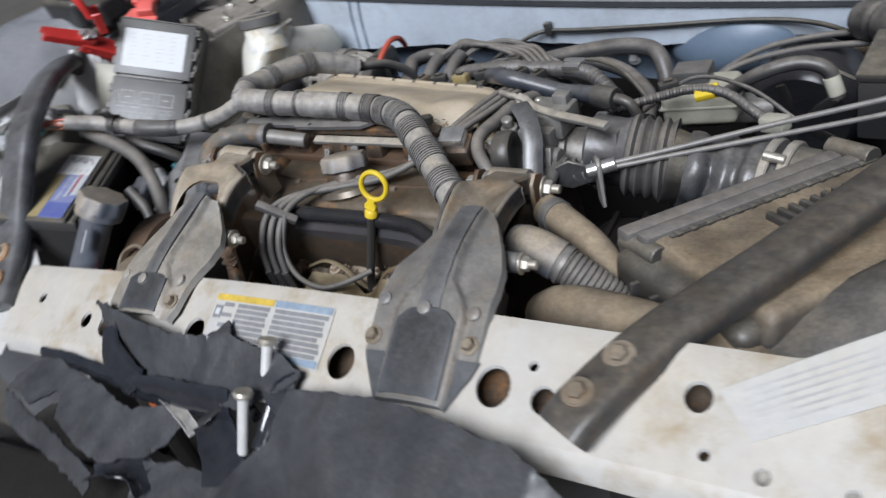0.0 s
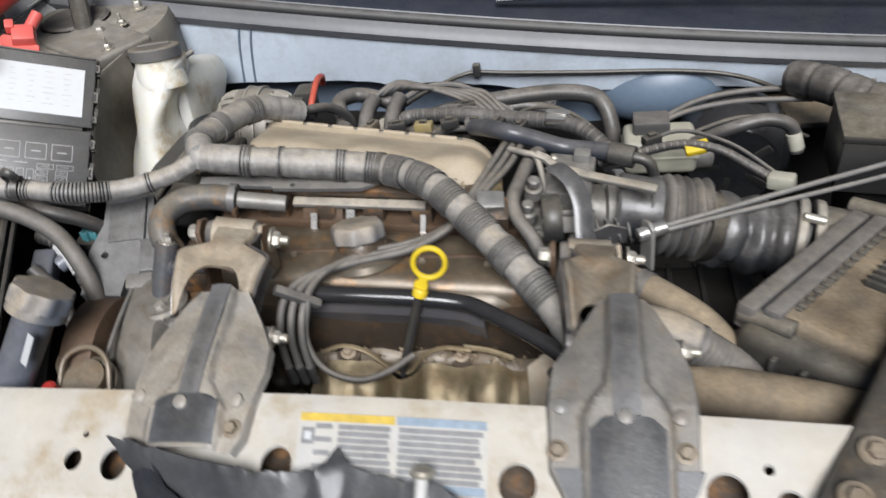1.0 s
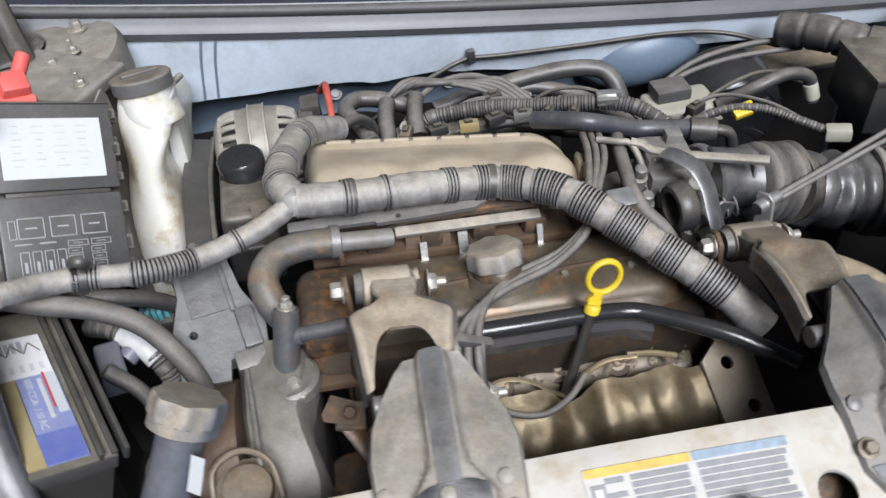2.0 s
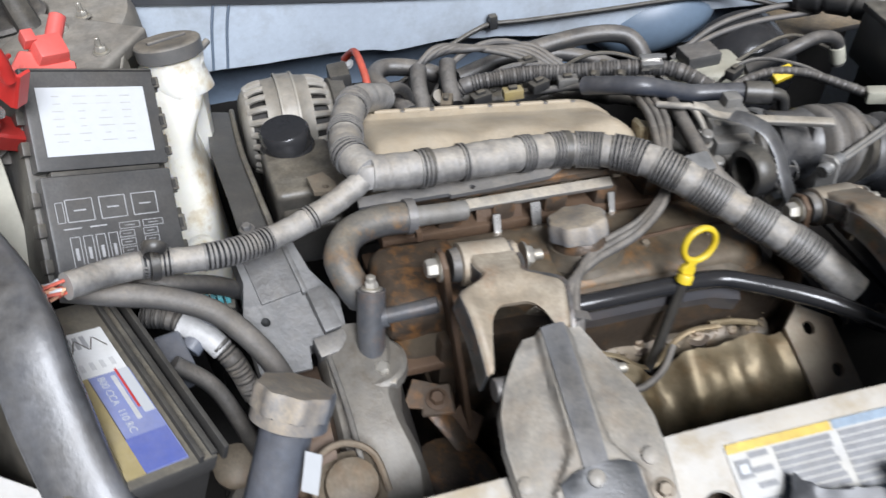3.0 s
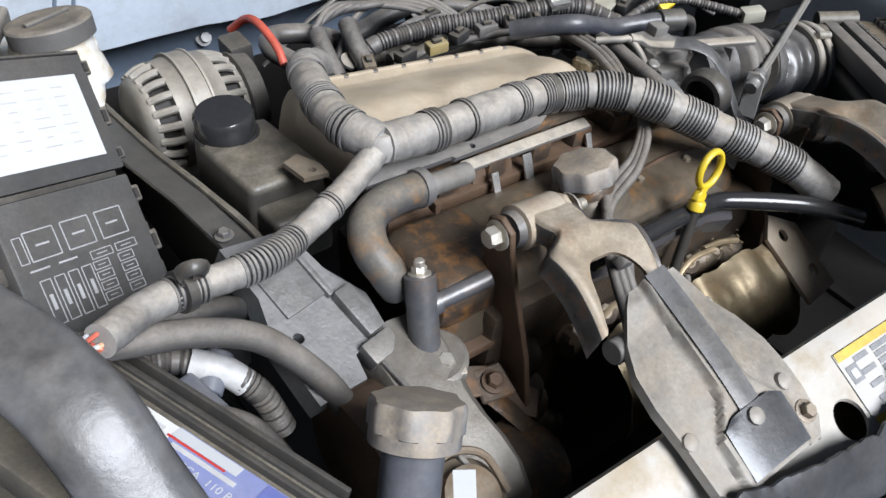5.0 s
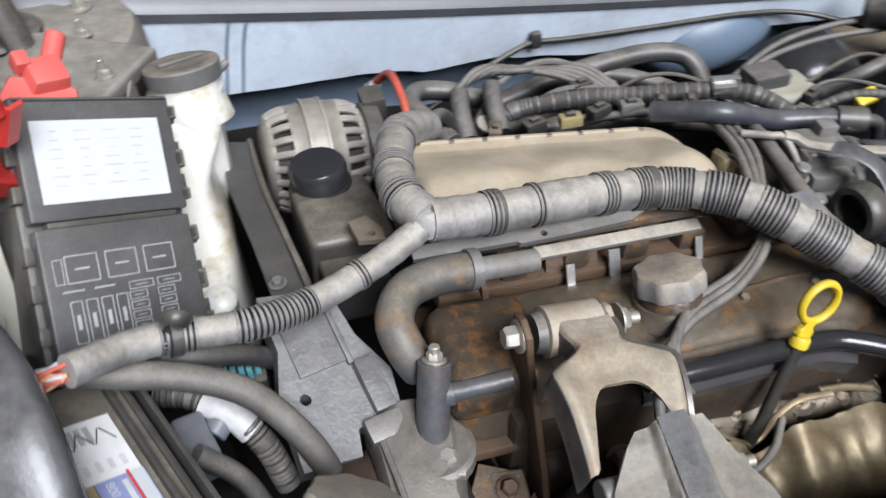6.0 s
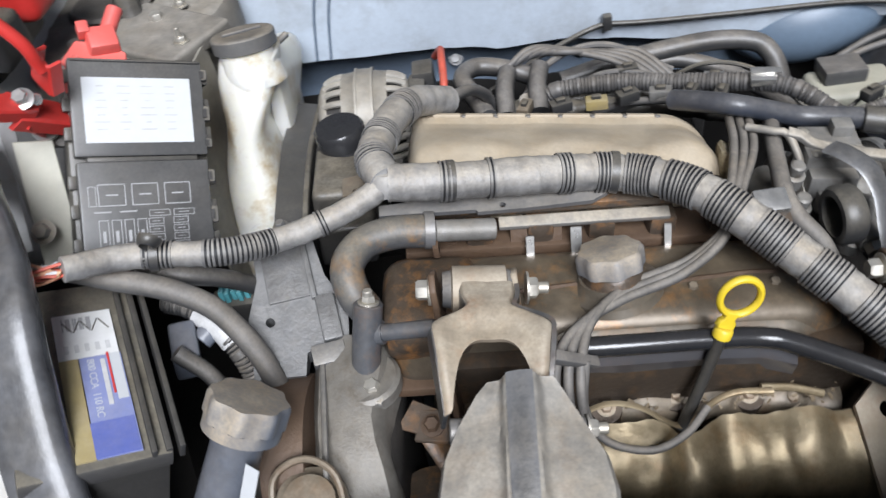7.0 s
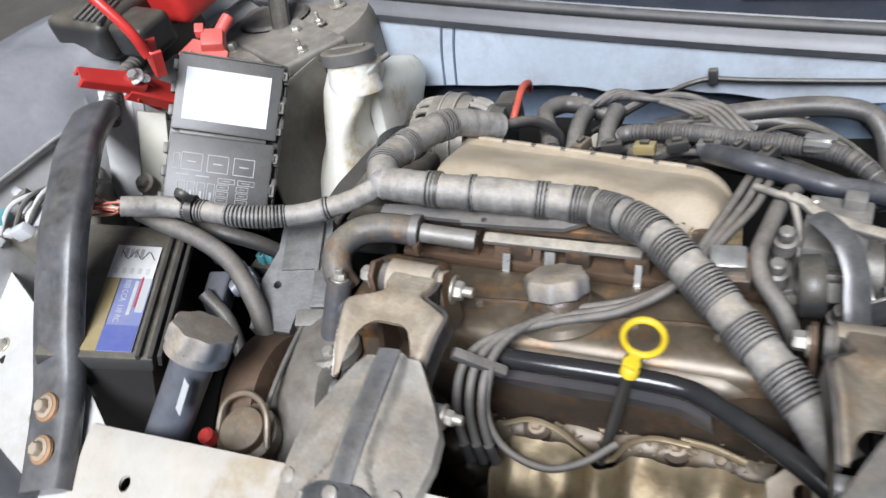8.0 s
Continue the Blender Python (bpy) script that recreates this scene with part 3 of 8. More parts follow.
def lamp_panel(outline, material, label, bolts):
    t = thing("lamp_panel", on_bar(*bolts[0]), label, "car part")
    bm = plate(outline, 0.003, Matrix.Identity(4), 0)
    bmesh.ops.triangulate(bm, faces=bm.faces[:])
    bmesh.ops.subdivide_edges(bm, edges=bm.edges[:], cuts=2, use_grid_fill=True)
    for v in bm.verts:
        v.co = on_bar(v.co.x, v.co.y) + V(0, 0, v.co.z)
    part("panel", bm, material, t)
    lip = [on_bar(x, y) - V(0, 0, 0.001) for x, y in outline[1:5]]
    part("rear_lip", loft([lip, [q + V(0, 0.003, -0.012) for q in lip]], 0.002), material, t)
    for x, y in bolts:
        part("bolt", hexbolt(on_bar(x, y), (0, -0.45, 0.9), 0.006), zinc, t)
    for x, y in bolts[:1]:
        part("slot", bx(axes(on_bar(x - 0.06, y - 0.025) + V(0, 0, 0.0005), (1, 0.8, 0.45), (0, 1, 0.54)), 0.022, 0.006, 0.001, 0), shade_black, t, "dark slot")


lamp_panel([(-0.452, 0.05), (-0.497, 0.084), (-0.62, 0.158), (-0.76, 0.235), (-0.86, 0.24), (-0.80, 0.11), (-0.63, 0.03), (-0.52, -0.014), (-0.47, -0.07), (-0.452, -0.07)], white_paint, "white painted lamp panel beside the radiator support", ((-0.56, 0.05), (-0.66, 0.12)))
lamp_panel([(0.56, -0.006), (0.60, -0.001), (0.668, 0.006), (0.80, 0.05), (0.95, 0.08), (0.95, -0.12), (0.72, -0.11), (0.60, -0.1), (0.56, -0.09)], silver_paint, "silver painted lamp panel at the radiator support's end", ((0.75, -0.03), (0.88, 0.02)))

# firewall, leaning and dropping towards the driver's side
WAVE = [(-1.0, 0.80), (-0.41, 0.757), (-0.29, 0.750), (-0.21, 0.746), (-0.15, 0.739), (-0.1, 0.727), (-0.05, 0.728), (0.0, 0.728), (0.05, 0.717), (0.17, 0.698), (0.25, 0.688), (0.4, 0.684), (0.7, 0.66), (1.3, 0.60)]


def low_edge(x):
    """Height of the firewall panel's wavy lower edge."""
    for (a, za), (b, zb) in zip(WAVE, WAVE[1:]):
        if a <= x <= b:
            return za + (zb - za) * ease((x - a) / (b - a))
    return WAVE[-1][1]


def top_edge(x):
    return 0.808 - 0.165 * x + 0.03 * x * x


def fw(x, dz, dy=0.0):
    """A place on the firewall: dz below its lower edge, or up to 0.082 between the two edges, or above the upper one."""
    lo, hi = low_edge(x), top_edge(x)
    z = lo + dz if dz <= 0 else lo + (hi - lo) * dz / 0.082 if dz <= 0.082 else hi + (dz - 0.082) * 1.4
    return V(x, 0.884 + dy, z)


firewall = thing("firewall", (0, 0.95, 0.3), "pale blue painted firewall with a ledge darkened for shade, dusty", "firewall", kind="structure")
xs = [-0.95 + 0.02 * k for k in range(104)]
rows = [[fw(x, dz, dy) for x in xs] for dz, dy in ((-0.003, 0.012), (0.0, 0.0), (0.02, -0.004), (0.05, -0.008), (0.082, -0.012))]
part("upper_panel", loft(rows, 0.003), wall_paint, firewall)
# ledge: same paint as the panel above, shade put into its colour
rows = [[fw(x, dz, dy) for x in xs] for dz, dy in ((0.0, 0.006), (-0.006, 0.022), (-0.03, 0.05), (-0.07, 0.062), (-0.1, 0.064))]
part("lower_ledge", loft(rows, 0.003), shaded_ledge_paint, firewall, "recessed ledge, its blue paint darkened for shade")
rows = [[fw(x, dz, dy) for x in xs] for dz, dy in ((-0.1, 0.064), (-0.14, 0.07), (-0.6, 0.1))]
part("lower_wall", loft(rows, 0.003), shade_black, firewall, "black lower wall")
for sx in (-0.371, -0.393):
    part("seam", sweep([fw(sx, 0.0, -0.002), fw(sx + 0.015, 0.05, -0.01), fw(sx + 0.028, 0.082, -0.014)], 0.005, 8, flat=0.5), shaded_ledge_paint, firewall)
bm = bmesh.new()
bmesh.ops.create_uvsphere(bm, u_segments=32, v_segments=16, radius=1)
bm.transform(Matrix.Translation((0.385, 0.93, 0.668)) @ Matrix.Rotation(-0.1, 4, "Y") @ Matrix.Diagonal((0.125, 0.075, 0.07, 1)))
part("bulge", bm, shaded_bulge_paint, firewall, "pressed bulge, its blue paint darkened for shade")
part("tan_shelf", wobble(bx((0.68, 0.86, 0.63), 0.28, 0.12, 0.012, 0.004), 0.003, 20), tan_duct, firewall, "dust covered shelf")
cowl = thing("cowl", (0, 0.9, 0.8), "grey rubber sealed cowl edge below the windscreen", "cowl", kind="structure")
rows = [[fw(x, dz, dy) for x in xs] for dz, dy in ((0.08, -0.016), (0.088, -0.02), (0.096, -0.014), (0.104, 0.002), (0.112, 0.01))]
part("lip", loft(rows, 0.004), lip_paint, cowl, "dusty blue grey painted lip")
part("seal", sweep([fw(x, 0.108, -0.004) for x in xs[::6]], 0.009, 10), cowl_seal, cowl, "dusty grey rubber seal")
rows = [[fw(x, dz, dy) for x in xs] for dz, dy in ((0.108, 0.012), (0.112, 0.09), (0.13, 0.17))]
part("grille_panel", loft(rows, 0.004), cowl_dark, cowl, "black plastic cowl panel")
rows = [[fw(x, dz, dy) for x in xs] for dz, dy in ((0.128, 0.165), (0.36, 0.5), (0.5, 0.75))]
solo("windscreen", loft(rows, 0.005), glass_dark, "dark windscreen above the cowl, olive reflection in its colour", "windscreen")
for a, b in (((-0.1, 0.135, 0.05), (0.65, 0.15, 0.12)), ((0.1, 0.125, 0.05), (0.9, 0.14, 0.1))):
    w = thing("wiper", fw(a[0], a[1], a[2]), "black wiper arm lying on the cowl", "wiper", "wipers")
    part("arm", sweep([fw(a[0], a[1], a[2]), fw((a[0] + b[0]) / 2, (a[1] + b[1]) / 2 + 0.012, 0.08), fw(b[0], b[1], b[2])], 0.008, 8, flat=0.5), black_paint, w)
    part("blade", sweep([fw(a[0] + 0.1, a[1] + 0.012, a[2] + 0.04), fw(b[0] + 0.1, b[1] + 0.012, b[2] + 0.03)], 0.006, 8), rubber, w)

# wings, inner wheel arches and the floor of the bay
def wing(px, sgn, zt, skin, inner, label, dents, crown=0.04):
    t = thing("inner_wing", (px, 0.5, 0.2), "painted inner wing panel of the engine bay, " + label, "car part")
    rows = [[V(px + dx * sgn, y, z) for y in (0.12, 0.3, 0.5, 0.75, 1.0)] for dx, z in ((0, 0.2), (0, zt - 0.08), (0.004, zt - 0.02), (0.02, zt))]
    part("panel", loft(rows, 0.003), inner, t)
    rows = [[V(px + (0.02 + dx) * sgn, y, zt + dz) for y in (0.12, 0.3, 0.5, 0.75, 1.0)] for dx, dz in ((0.0, 0.002), (0.004, 0.007), (-0.012, 0.012))]
    part("top_flange", loft(rows, 0.002), inner, t)
    for y in (0.2, 0.42, 0.64, 0.86):
        part("bolt", hexbolt((px + 0.014 * sgn, y, zt + 0.012), (0, 0, 1), 0.007), zinc, t)
    f = thing("fender", (px + 0.2 * sgn, 0.7, 0.3), "silver front fender beside the open engine bay, " + label, "fender")
    ys = [0.1 + 0.035 * k for k in range(41)]
    up = crown - 0.04
    rows = [[V(px + dx * sgn, y, z + 0.05 * max(0, y - 0.3)) for y in ys] for dx, z in ((0.022, zt + 0.002), (0.03, zt + 0.014 + 0.2 * up), (0.045, zt + 0.028 + 0.4 * up), (0.06, zt + 0.034 + 0.6 * up), (0.085, zt + 0.038 + 0.8 * up), (0.12, zt + crown), (0.16, zt + crown - 0.003), (0.2, zt + crown - 0.01), (0.26, zt + crown - 0.05), (0.3, zt - 0.1), (0.31, 0.3))]
    bm = wobble(wobble(loft(rows), dents, 8, sgn), dents * 0.6, 22, sgn)
    bmesh.ops.solidify(bm, geom=bm.faces[:], thickness=0.002)
    part("skin", bm, skin, f, sharp=48)
    part("edge_flange", loft([[V(px + 0.02 * sgn, y, zt + 0.004 + 0.05 * max(0, y - 0.3)) for y in ys[::4]], [V(px + 0.023 * sgn, y, zt - 0.018 + 0.05 * max(0, y - 0.3)) for y in ys[::4]]], 0.002), skin, f)


wing(-0.70, -1, 0.955, chrome, white_paint, "dented and shiny", 0.026, 0.09)
wing(0.86, 1, 0.74, wall_paint, wall_paint, "bluish and dusty", 0.008)
# tray coloured black for the deep shade under the engine
tray = thing("undertray", (0.07, 0.45, 0.21), "ribbed tray under the engine, blackened for shade", "car part")
part("panel", bx((0.07, 0.45, 0.22), 1.5, 1.05, 0.02, 0.004), shade_black, tray)
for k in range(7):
    part("rib", bx((-0.53 + 0.2 * k, 0.45, 0.235), 0.02, 1.0, 0.014, 0.004), shade_black, tray)
rad = thing("radiator", (0.1, -0.005, 0.27), "black radiator behind the support panel", "radiator")
part("core", bx((0.1, -0.005, 0.47), 0.66, 0.036, 0.4, 0.003), black_plastic, rad)
for x in (-0.255, 0.455):
    part("side_tank", bx((x, -0.005, 0.47), 0.05, 0.05, 0.4, 0.012, 3), black_plastic, rad)

# ---- engine ----
engine = thing("engine_block", (0.0, 0.33, 0.24), "grimy dark iron engine block with cylinder head", "engine")
part("block", bx((0.0, 0.36, 0.47), 0.46, 0.26, 0.44, 0.02), oily_iron, engine)
part("cylinder_head", bx(axes((-0.01, 0.31, 0.70), (1, 0.02, -0.12), (0.02, 1, 0)), 0.42, 0.17, 0.09, 0.012), oily_iron, engine)
random.seed(8)
for k in range(9):
    o = V(-0.215 + 0.013 * k, 0.222, 0.5 + random.uniform(0.0, 0.19))
    part("casting_lump", wobble(lathe(o, (random.uniform(-0.3, 0.3), -1, 0.3), [(0, 0.026), (0.012, 0.024), (0.02, 0.016), (0.022, 0.008)], 14), 0.003, 50), oily_iron, engine)
for x, z in ((-0.19, 0.66), (-0.15, 0.62), (-0.11, 0.68)):
    part("head_bolt", hexbolt((x, 0.222, z), (0, -1, 0.2), 0.008, 0.014), rust, engine)
VC = axes((-0.03, 0.318, 0.753), (1, 0.02, -0.12), (0.02, 1, 0.0))
bm = bx(VC @ Matrix.Translation((0, -0.012, -0.011)), 0.46, 0.15, 0.07, 0.03, 6, 0.95, 0.7)
part("valve_cover", wobble(bm, 0.002, 30), smooth_dark, engine, "brown grey grimy valve cover")
part("front_bulge", sweep([VC @ V(-0.09, -0.05, -0.022), VC @ V(0.0, -0.05, -0.022), VC @ V(0.1, -0.05, -0.022), VC @ V(0.2, -0.048, -0.022)], 0.037, 24, 0.01, lambda s: min(1.0, 0.75 + s * 8, 0.75 + max(0, 0.29 - s) * 8)), front_grey, engine, "smooth dark cover front")
part("cover_seam", wobble(sweep([VC @ V(-0.2 + 0.05 * k, -0.018 + 0.004 * math.sin(k * 2.1), 0.0215) for k in range(9)], 0.0038, 8), 0.0012, 60), rust, engine, "rusty seam along the cover")
for k in range(5):
    part("seam_bolt", hexbolt(VC @ V(-0.17 + 0.082 * k, -0.03, 0.021), (0.1, -0.15, 1), 0.0052), mount_brown, engine)
part("filler_boss", lathe((-0.028, 0.298, 0.768), (-0.05, 0.2, 1), [(0, 0.05), (0.008, 0.047), (0.014, 0.036), (0.02, 0.033)], 28), front_grey, engine, "filler boss")
part("rear_tray", bx(VC @ Matrix.Translation((0.0, 0.07, 0.012)), 0.42, 0.05, 0.02, 0.004, 2), rust, engine, "rusty tray behind the cover")
for k in range(5):
    part("runner", bx(VC @ Matrix.Translation((-0.13 + 0.065 * k, 0.085, 0.03)), 0.03, 0.07, 0.03, 0.008, 2), grime, engine, "grimy intake runner")
part("end_bulge", wobble(bx(VC @ Matrix.Translation((-0.185, -0.02, 0.006)), 0.1, 0.11, 0.06, 0.028, 4), 0.002, 40), grime, engine)
for bx_, by_ in ((-0.16, 0.05), (-0.05, 0.055), (0.06, 0.055), (0.16, 0.05)):
    part("cover_bolt", hexbolt(VC @ V(bx_, by_ + 0.014, 0.022), (0.1, 0, 1), 0.007), rust, engine)
part("cover_rim", bx(VC @ Matrix.Translation((0, 0, -0.04)), 0.45, 0.185, 0.012, 0.004), rust, engine)
cap = thing("oil_cap", V(-0.029, 0.302, 0.80), "grey dusty ribbed oil filler cap", "cap")
part("cap", lathe((-0.029, 0.3, 0.797), (-0.05, 0.33, 1), [(0, 0.031), (0.002, 0.034), (0.018, 0.034), (0.022, 0.031), (0.024, 0.02)], lobes=8, depth=0.0026, lobe_rows=(0, 1, 2, 3)), cap_dusty, cap)
part("neck", lathe((-0.028, 0.296, 0.779), (-0.05, 0.33, 1), [(0, 0.03), (0.012, 0.03), (0.018, 0.027)]), grime, cap)

# intake plenum
PX, PY = V(0.335, -0.005, -0.058), V(0.02, 0.15, -0.042)
PL = axes((-0.058, 0.505, 0.818), PX, PY)
plenum = thing("intake_plenum", PL, "tan dusty intake manifold cover with a bolted ridge", "intake manifold")
bm = bmesh.new()
nx, ny = 64, 28
grid = []
for j in range(ny + 1):
    row = []
    for i in range(nx + 1):
        u, v = i / nx, j / ny
        x = -0.1725 + 0.368 * u
        sm = lambda q: math.sqrt(max(0, 1 - (1 - q) ** 2))
        turn = sm(min(1, (1 - u) / 0.24))
        yb = -0.08 + 0.008 * math.cos((u * 2.2) * 2 * math.pi) * (1 if u > 0.3 else 0.4)
        yb += 0.022 * (1 - turn)
        y = yb + (0.03 + 0.057 * turn - yb) * v
        ex = min(1, (1 - u) / 0.15)
        el = min(1, u / 0.05)
        ef = min(1, v / 0.28)
        eb = min(1, (1 - v) / 0.18)
        z = -0.05 + 0.05 * sm(ex) * sm(el) * sm(ef) * (0.62 + 0.38 * sm(eb))
        for lo, hi in ((0.05, 0.36), (0.42, 0.7), (0.74, 0.99)):
            if lo < u < hi and v < 0.62:
                z += 0.0055 * math.sin(math.pi * (u - lo) / (hi - lo)) ** 0.7 * math.sin(math.pi * min(1, v / 0.62)) ** 1.2
        if 0.72 < v < 0.86:
            z += 0.004 * sm(ex)
        row.append(bm.verts.new((x - 0.012 * (1 - sm(min(1, v / 0.5))) * (u - 0.5), y, z)))
    grid.append(row)
for a, b in zip(grid, grid[1:]):
    for k in range(nx):
        bm.faces.new((a[k], a[k + 1], b[k + 1], b[k]))
rim = [e for e in bm.edges if e.is_boundary]
ext = bmesh.ops.extrude_edge_only(bm, edges=rim)
for v in [g for g in ext["geom"] if isinstance(g, bmesh.types.BMVert)]:
    v.co.z = -0.075
part("cover", bm, plenum_tan, plenum, local=True)
for k in range(7):
    x = -0.125 + 0.039 * k
    part("ridge_tab", bx(Matrix.Translation((x, 0.05, 0.0055)), 0.034, 0.007, 0.005, 0.002), plenum_tan, plenum, local=True)
    part("screw", lathe((x + 0.021, 0.051, 0.001), (0, 0, 1), [(0, 0.004), (0.004, 0.004), (0.005, 0.003)], 10), dark_steel, plenum, local=True)
part("flange", bx(Matrix.Translation((0, 0.002, -0.08)), 0.35, 0.165, 0.012, 0.003), grime, plenum, local=True)
part("end_foam", wobble(wobble(bx(Matrix.Translation((0.19, -0.04, -0.022)), 0.022, 0.04, 0.05, 0.008, 4), 0.005, 90), 0.003, 260), gold_foam, plenum, "crumbling gold sealant", local=True)

# fuel rail and brackets in front of the plenum
rail = thing("fuel_rail", (-0.1, 0.375, 0.78), "dusty steel fuel rail strip with bright mounting tabs", "fuel rail")
RX = V(0.23, 0.0, -0.022)
part("strip", plate([(-0.12, -0.009), (-0.02, -0.009), (-0.018, -0.012), (0.03, -0.011), (0.1, -0.007), (0.12, 0.004), (0.04, 0.011), (-0.03, 0.01), (-0.12, 0.004)], 0.006, axes((-0.135, 0.376, 0.840), RX, (0, 1, 0.25)), holes=[(0.008, -0.005, 0.0032)]), dark_steel, rail, "dark blue grey strip with a hole")
part("ledge", bx(axes((-0.045, 0.376, 0.800), V(0.17, 0.0, -0.016), (0, 1, 0.3)), 0.18, 0.014, 0.007, 0.002), steel_dust, rail, "bright worn ledge")
part("lower_rail", bx(axes((-0.06, 0.388, 0.815), V(0.17, 0.0, -0.016), (0, 1, 0.3)), 0.3, 0.016, 0.014, 0.004), grime, rail)
for x, y, z, w in ((-0.105, 0.352, 0.788, 0.009), (-0.056, 0.358, 0.787, 0.012), (0.04, 0.36, 0.772, 0.008)):
    part("tab", plate([(-w / 2, -0.016), (w / 2, -0.016), (w / 2, 0.014), (-w / 2, 0.014)], 0.003, axes((x, y, z), RX, (0, 0.45, 0.9)), 0.0006), bright_metal, rail, "bright steel tab")
part("bracket", bx(axes((-0.097, 0.372, 0.787), RX, (0, 0.4, 1)), 0.055, 0.04, 0.005, 0.001), rust, rail, "brown bracket plate")
for x in (-0.2, -0.03, 0.06):
    part("injector", lathe((x, 0.395, 0.795 - 0.1 * x), (0, 0.3, 1), [(0, 0.009), (0.015, 0.011), (0.03, 0.011), (0.034, 0.007)], 14), black_plastic, rail)

# exhaust heat shield: a fluted shell with a dip where the dipstick passes
shield = thing("heat_shield", (0.05, 0.15, 0.56), "dull gold fluted exhaust heat shield", "heat shield")
rows = []
for j in range(15):
    v = j / 14
    row = []
    for i in range(97):
        u = i / 96
        x = -0.085 + 0.275 * u
        top = 0.686 - 0.03 * math.exp(-((u - 0.4) / 0.07) ** 2) - 0.02 * max(0, 0.08 - u) / 0.08 - 0.035 * (u - 0.5) * 0.6
        w_ = u + 0.035 * math.sin(u * 11 + 1.3)
        flute = (0.5 + 0.5 * math.cos(w_ * 5.0 * 2 * math.pi + 0.6)) ** 0.8 * (0.6 + 0.4 * math.sin(u * 17 + v * 4))
        a = radians(8 + 92 * v)
        y = 0.2 - (0.075 + 0.011 * flute) * math.sin(a)
        z = top - 0.085 * (1 - math.cos(a)) + 0.008 * flute * (1 - v)
        row.append(V(x, y, z))
    rows.append(row)
part("shell", wobble(wobble(loft(rows, 0.0015), 0.004, 30, 2.0), 0.0016, 85, 5.0), shield_metal, shield)
part("rim_wire", sweep([(-0.08, 0.205, 0.694), (-0.05, 0.208, 0.702), (-0.02, 0.205, 0.694), (0.01, 0.198, 0.67), (0.03, 0.2, 0.664), (0.05, 0.206, 0.685), (0.075, 0.21, 0.694), (0.11, 0.208, 0.692)], 0.0034, 8, flat=0.6), shield_metal, shield, "bent rim strip")
part("end_bracket", plate([(-0.035, -0.06), (0.03, -0.065), (0.036, 0.02), (0.0, 0.05), (-0.03, 0.03)], 0.005, axes((0.212, 0.165, 0.668), (1, 0.2, -0.1), (0, 0.85, 0.5)), holes=[(0.0, 0.02, 0.008), (0.01, -0.035, 0.008)]), mount_steel, shield, "steel end bracket with two holes")

# black tube across the head
sweep_pts = [(-0.09, 0.224, 0.775), (-0.03, 0.222, 0.772), (0.05, 0.225, 0.762), (0.10, 0.226, 0.753), (0.13, 0.215, 0.75), (0.2, 0.17, 0.742), (0.26, 0.13, 0.72)]
pipe = thing("coolant_pipe", (0.08, 0.2, 0.74), "glossy black steel coolant pipe across the engine", "pipe")
part("tube", sweep(sweep_pts, 0.0105, 14), black_paint, pipe)
part("guard", loft([[V(x, y + 0.003, z - 0.008) for x, y, z in sweep_pts[:5]], [V(x, y - 0.004, z - 0.025) for x, y, z in sweep_pts[:5]], [V(x, y + 0.004, z - 0.05) for x, y, z in sweep_pts[:5]]], 0.003), guard_dark, pipe, "dark smooth guard plate")

# dipstick
dip = thing("dipstick", (0.028, 0.202, 0.689), "yellow ring handled oil dipstick in a black tube", "dipstick")
axis = V(0.061, 0.22, 0.784) - V(0.03, 0.203, 0.695)
part("tube", sweep([V(0.02, 0.2, 0.66), V(0.03, 0.203, 0.69), V(0.045, 0.211, 0.735), V(0.059, 0.219, 0.778)], 0.006, 10), black_plastic, dip)
rm = axes(V(0.074, 0.2265, 0.814), V(0.75, 0.0, -0.35), axis)
bm = bmesh.new()
seg, sub, R, r = 40, 10, 0.0185, 0.0035
rings = [[bm.verts.new(((R + r * math.cos(2 * math.pi * j / sub)) * math.cos(2 * math.pi * i / seg), (R + r * math.cos(2 * math.pi * j / sub)) * 1.05 * math.sin(2 * math.pi * i / seg), 1.2 * r * math.sin(2 * math.pi * j / sub))) for j in range(sub)] for i in range(seg)]
for i in range(seg):
    for j in range(sub):
        bm.faces.new((rings[i][j], rings[i][(j + 1) % sub], rings[(i + 1) % seg][(j + 1) % sub], rings[(i + 1) % seg][j]))
bm.transform(rm)
part("ring", bm, yellow, dip)
bm = plate([(-0.0085, -0.035), (0.0085, -0.035), (0.0085, -0.028), (0.005, -0.024), (0.007, -0.0165), (-0.007, -0.0165), (-0.005, -0.024), (-0.0085, -0.028)], 0.008, rm @ Matrix.Translation((0, 0, 0.004)), 0.001)
part("neck", bm, yellow, dip)
part("collar", lathe(V(0.057, 0.218, 0.772), axis, [(0, 0.008), (0.001, 0.009), (0.009, 0.009), (0.011, 0.0075)], 16), yellow, dip)

# alternator
ALT = V(-0.302, 0.695, 0.752)
alt = thing("alternator", (-0.302, 0.695, 0.69), "dusty aluminium alternator with cooling slots", "alternator")
AX = V(1, 0.03, -0.1).normalized()
AM = up_axis(ALT, AX)
alt_housing = part("housing", lathe(ALT, AX, [(-0.031, 0.05), (-0.031, 0.0665), (-0.012, 0.069), (-0.009, 0.072), (0.009, 0.072), (0.012, 0.069), (0.031, 0.0665), (0.031, 0.05)], 48), alternator_cast, alt)
part("winding", lathe(ALT, AX, [(-0.058, 0.05), (-0.03, 0.0545), (0.03, 0.0545), (0.058, 0.05)], 40), shade_black, alt, "dark winding behind the slots")
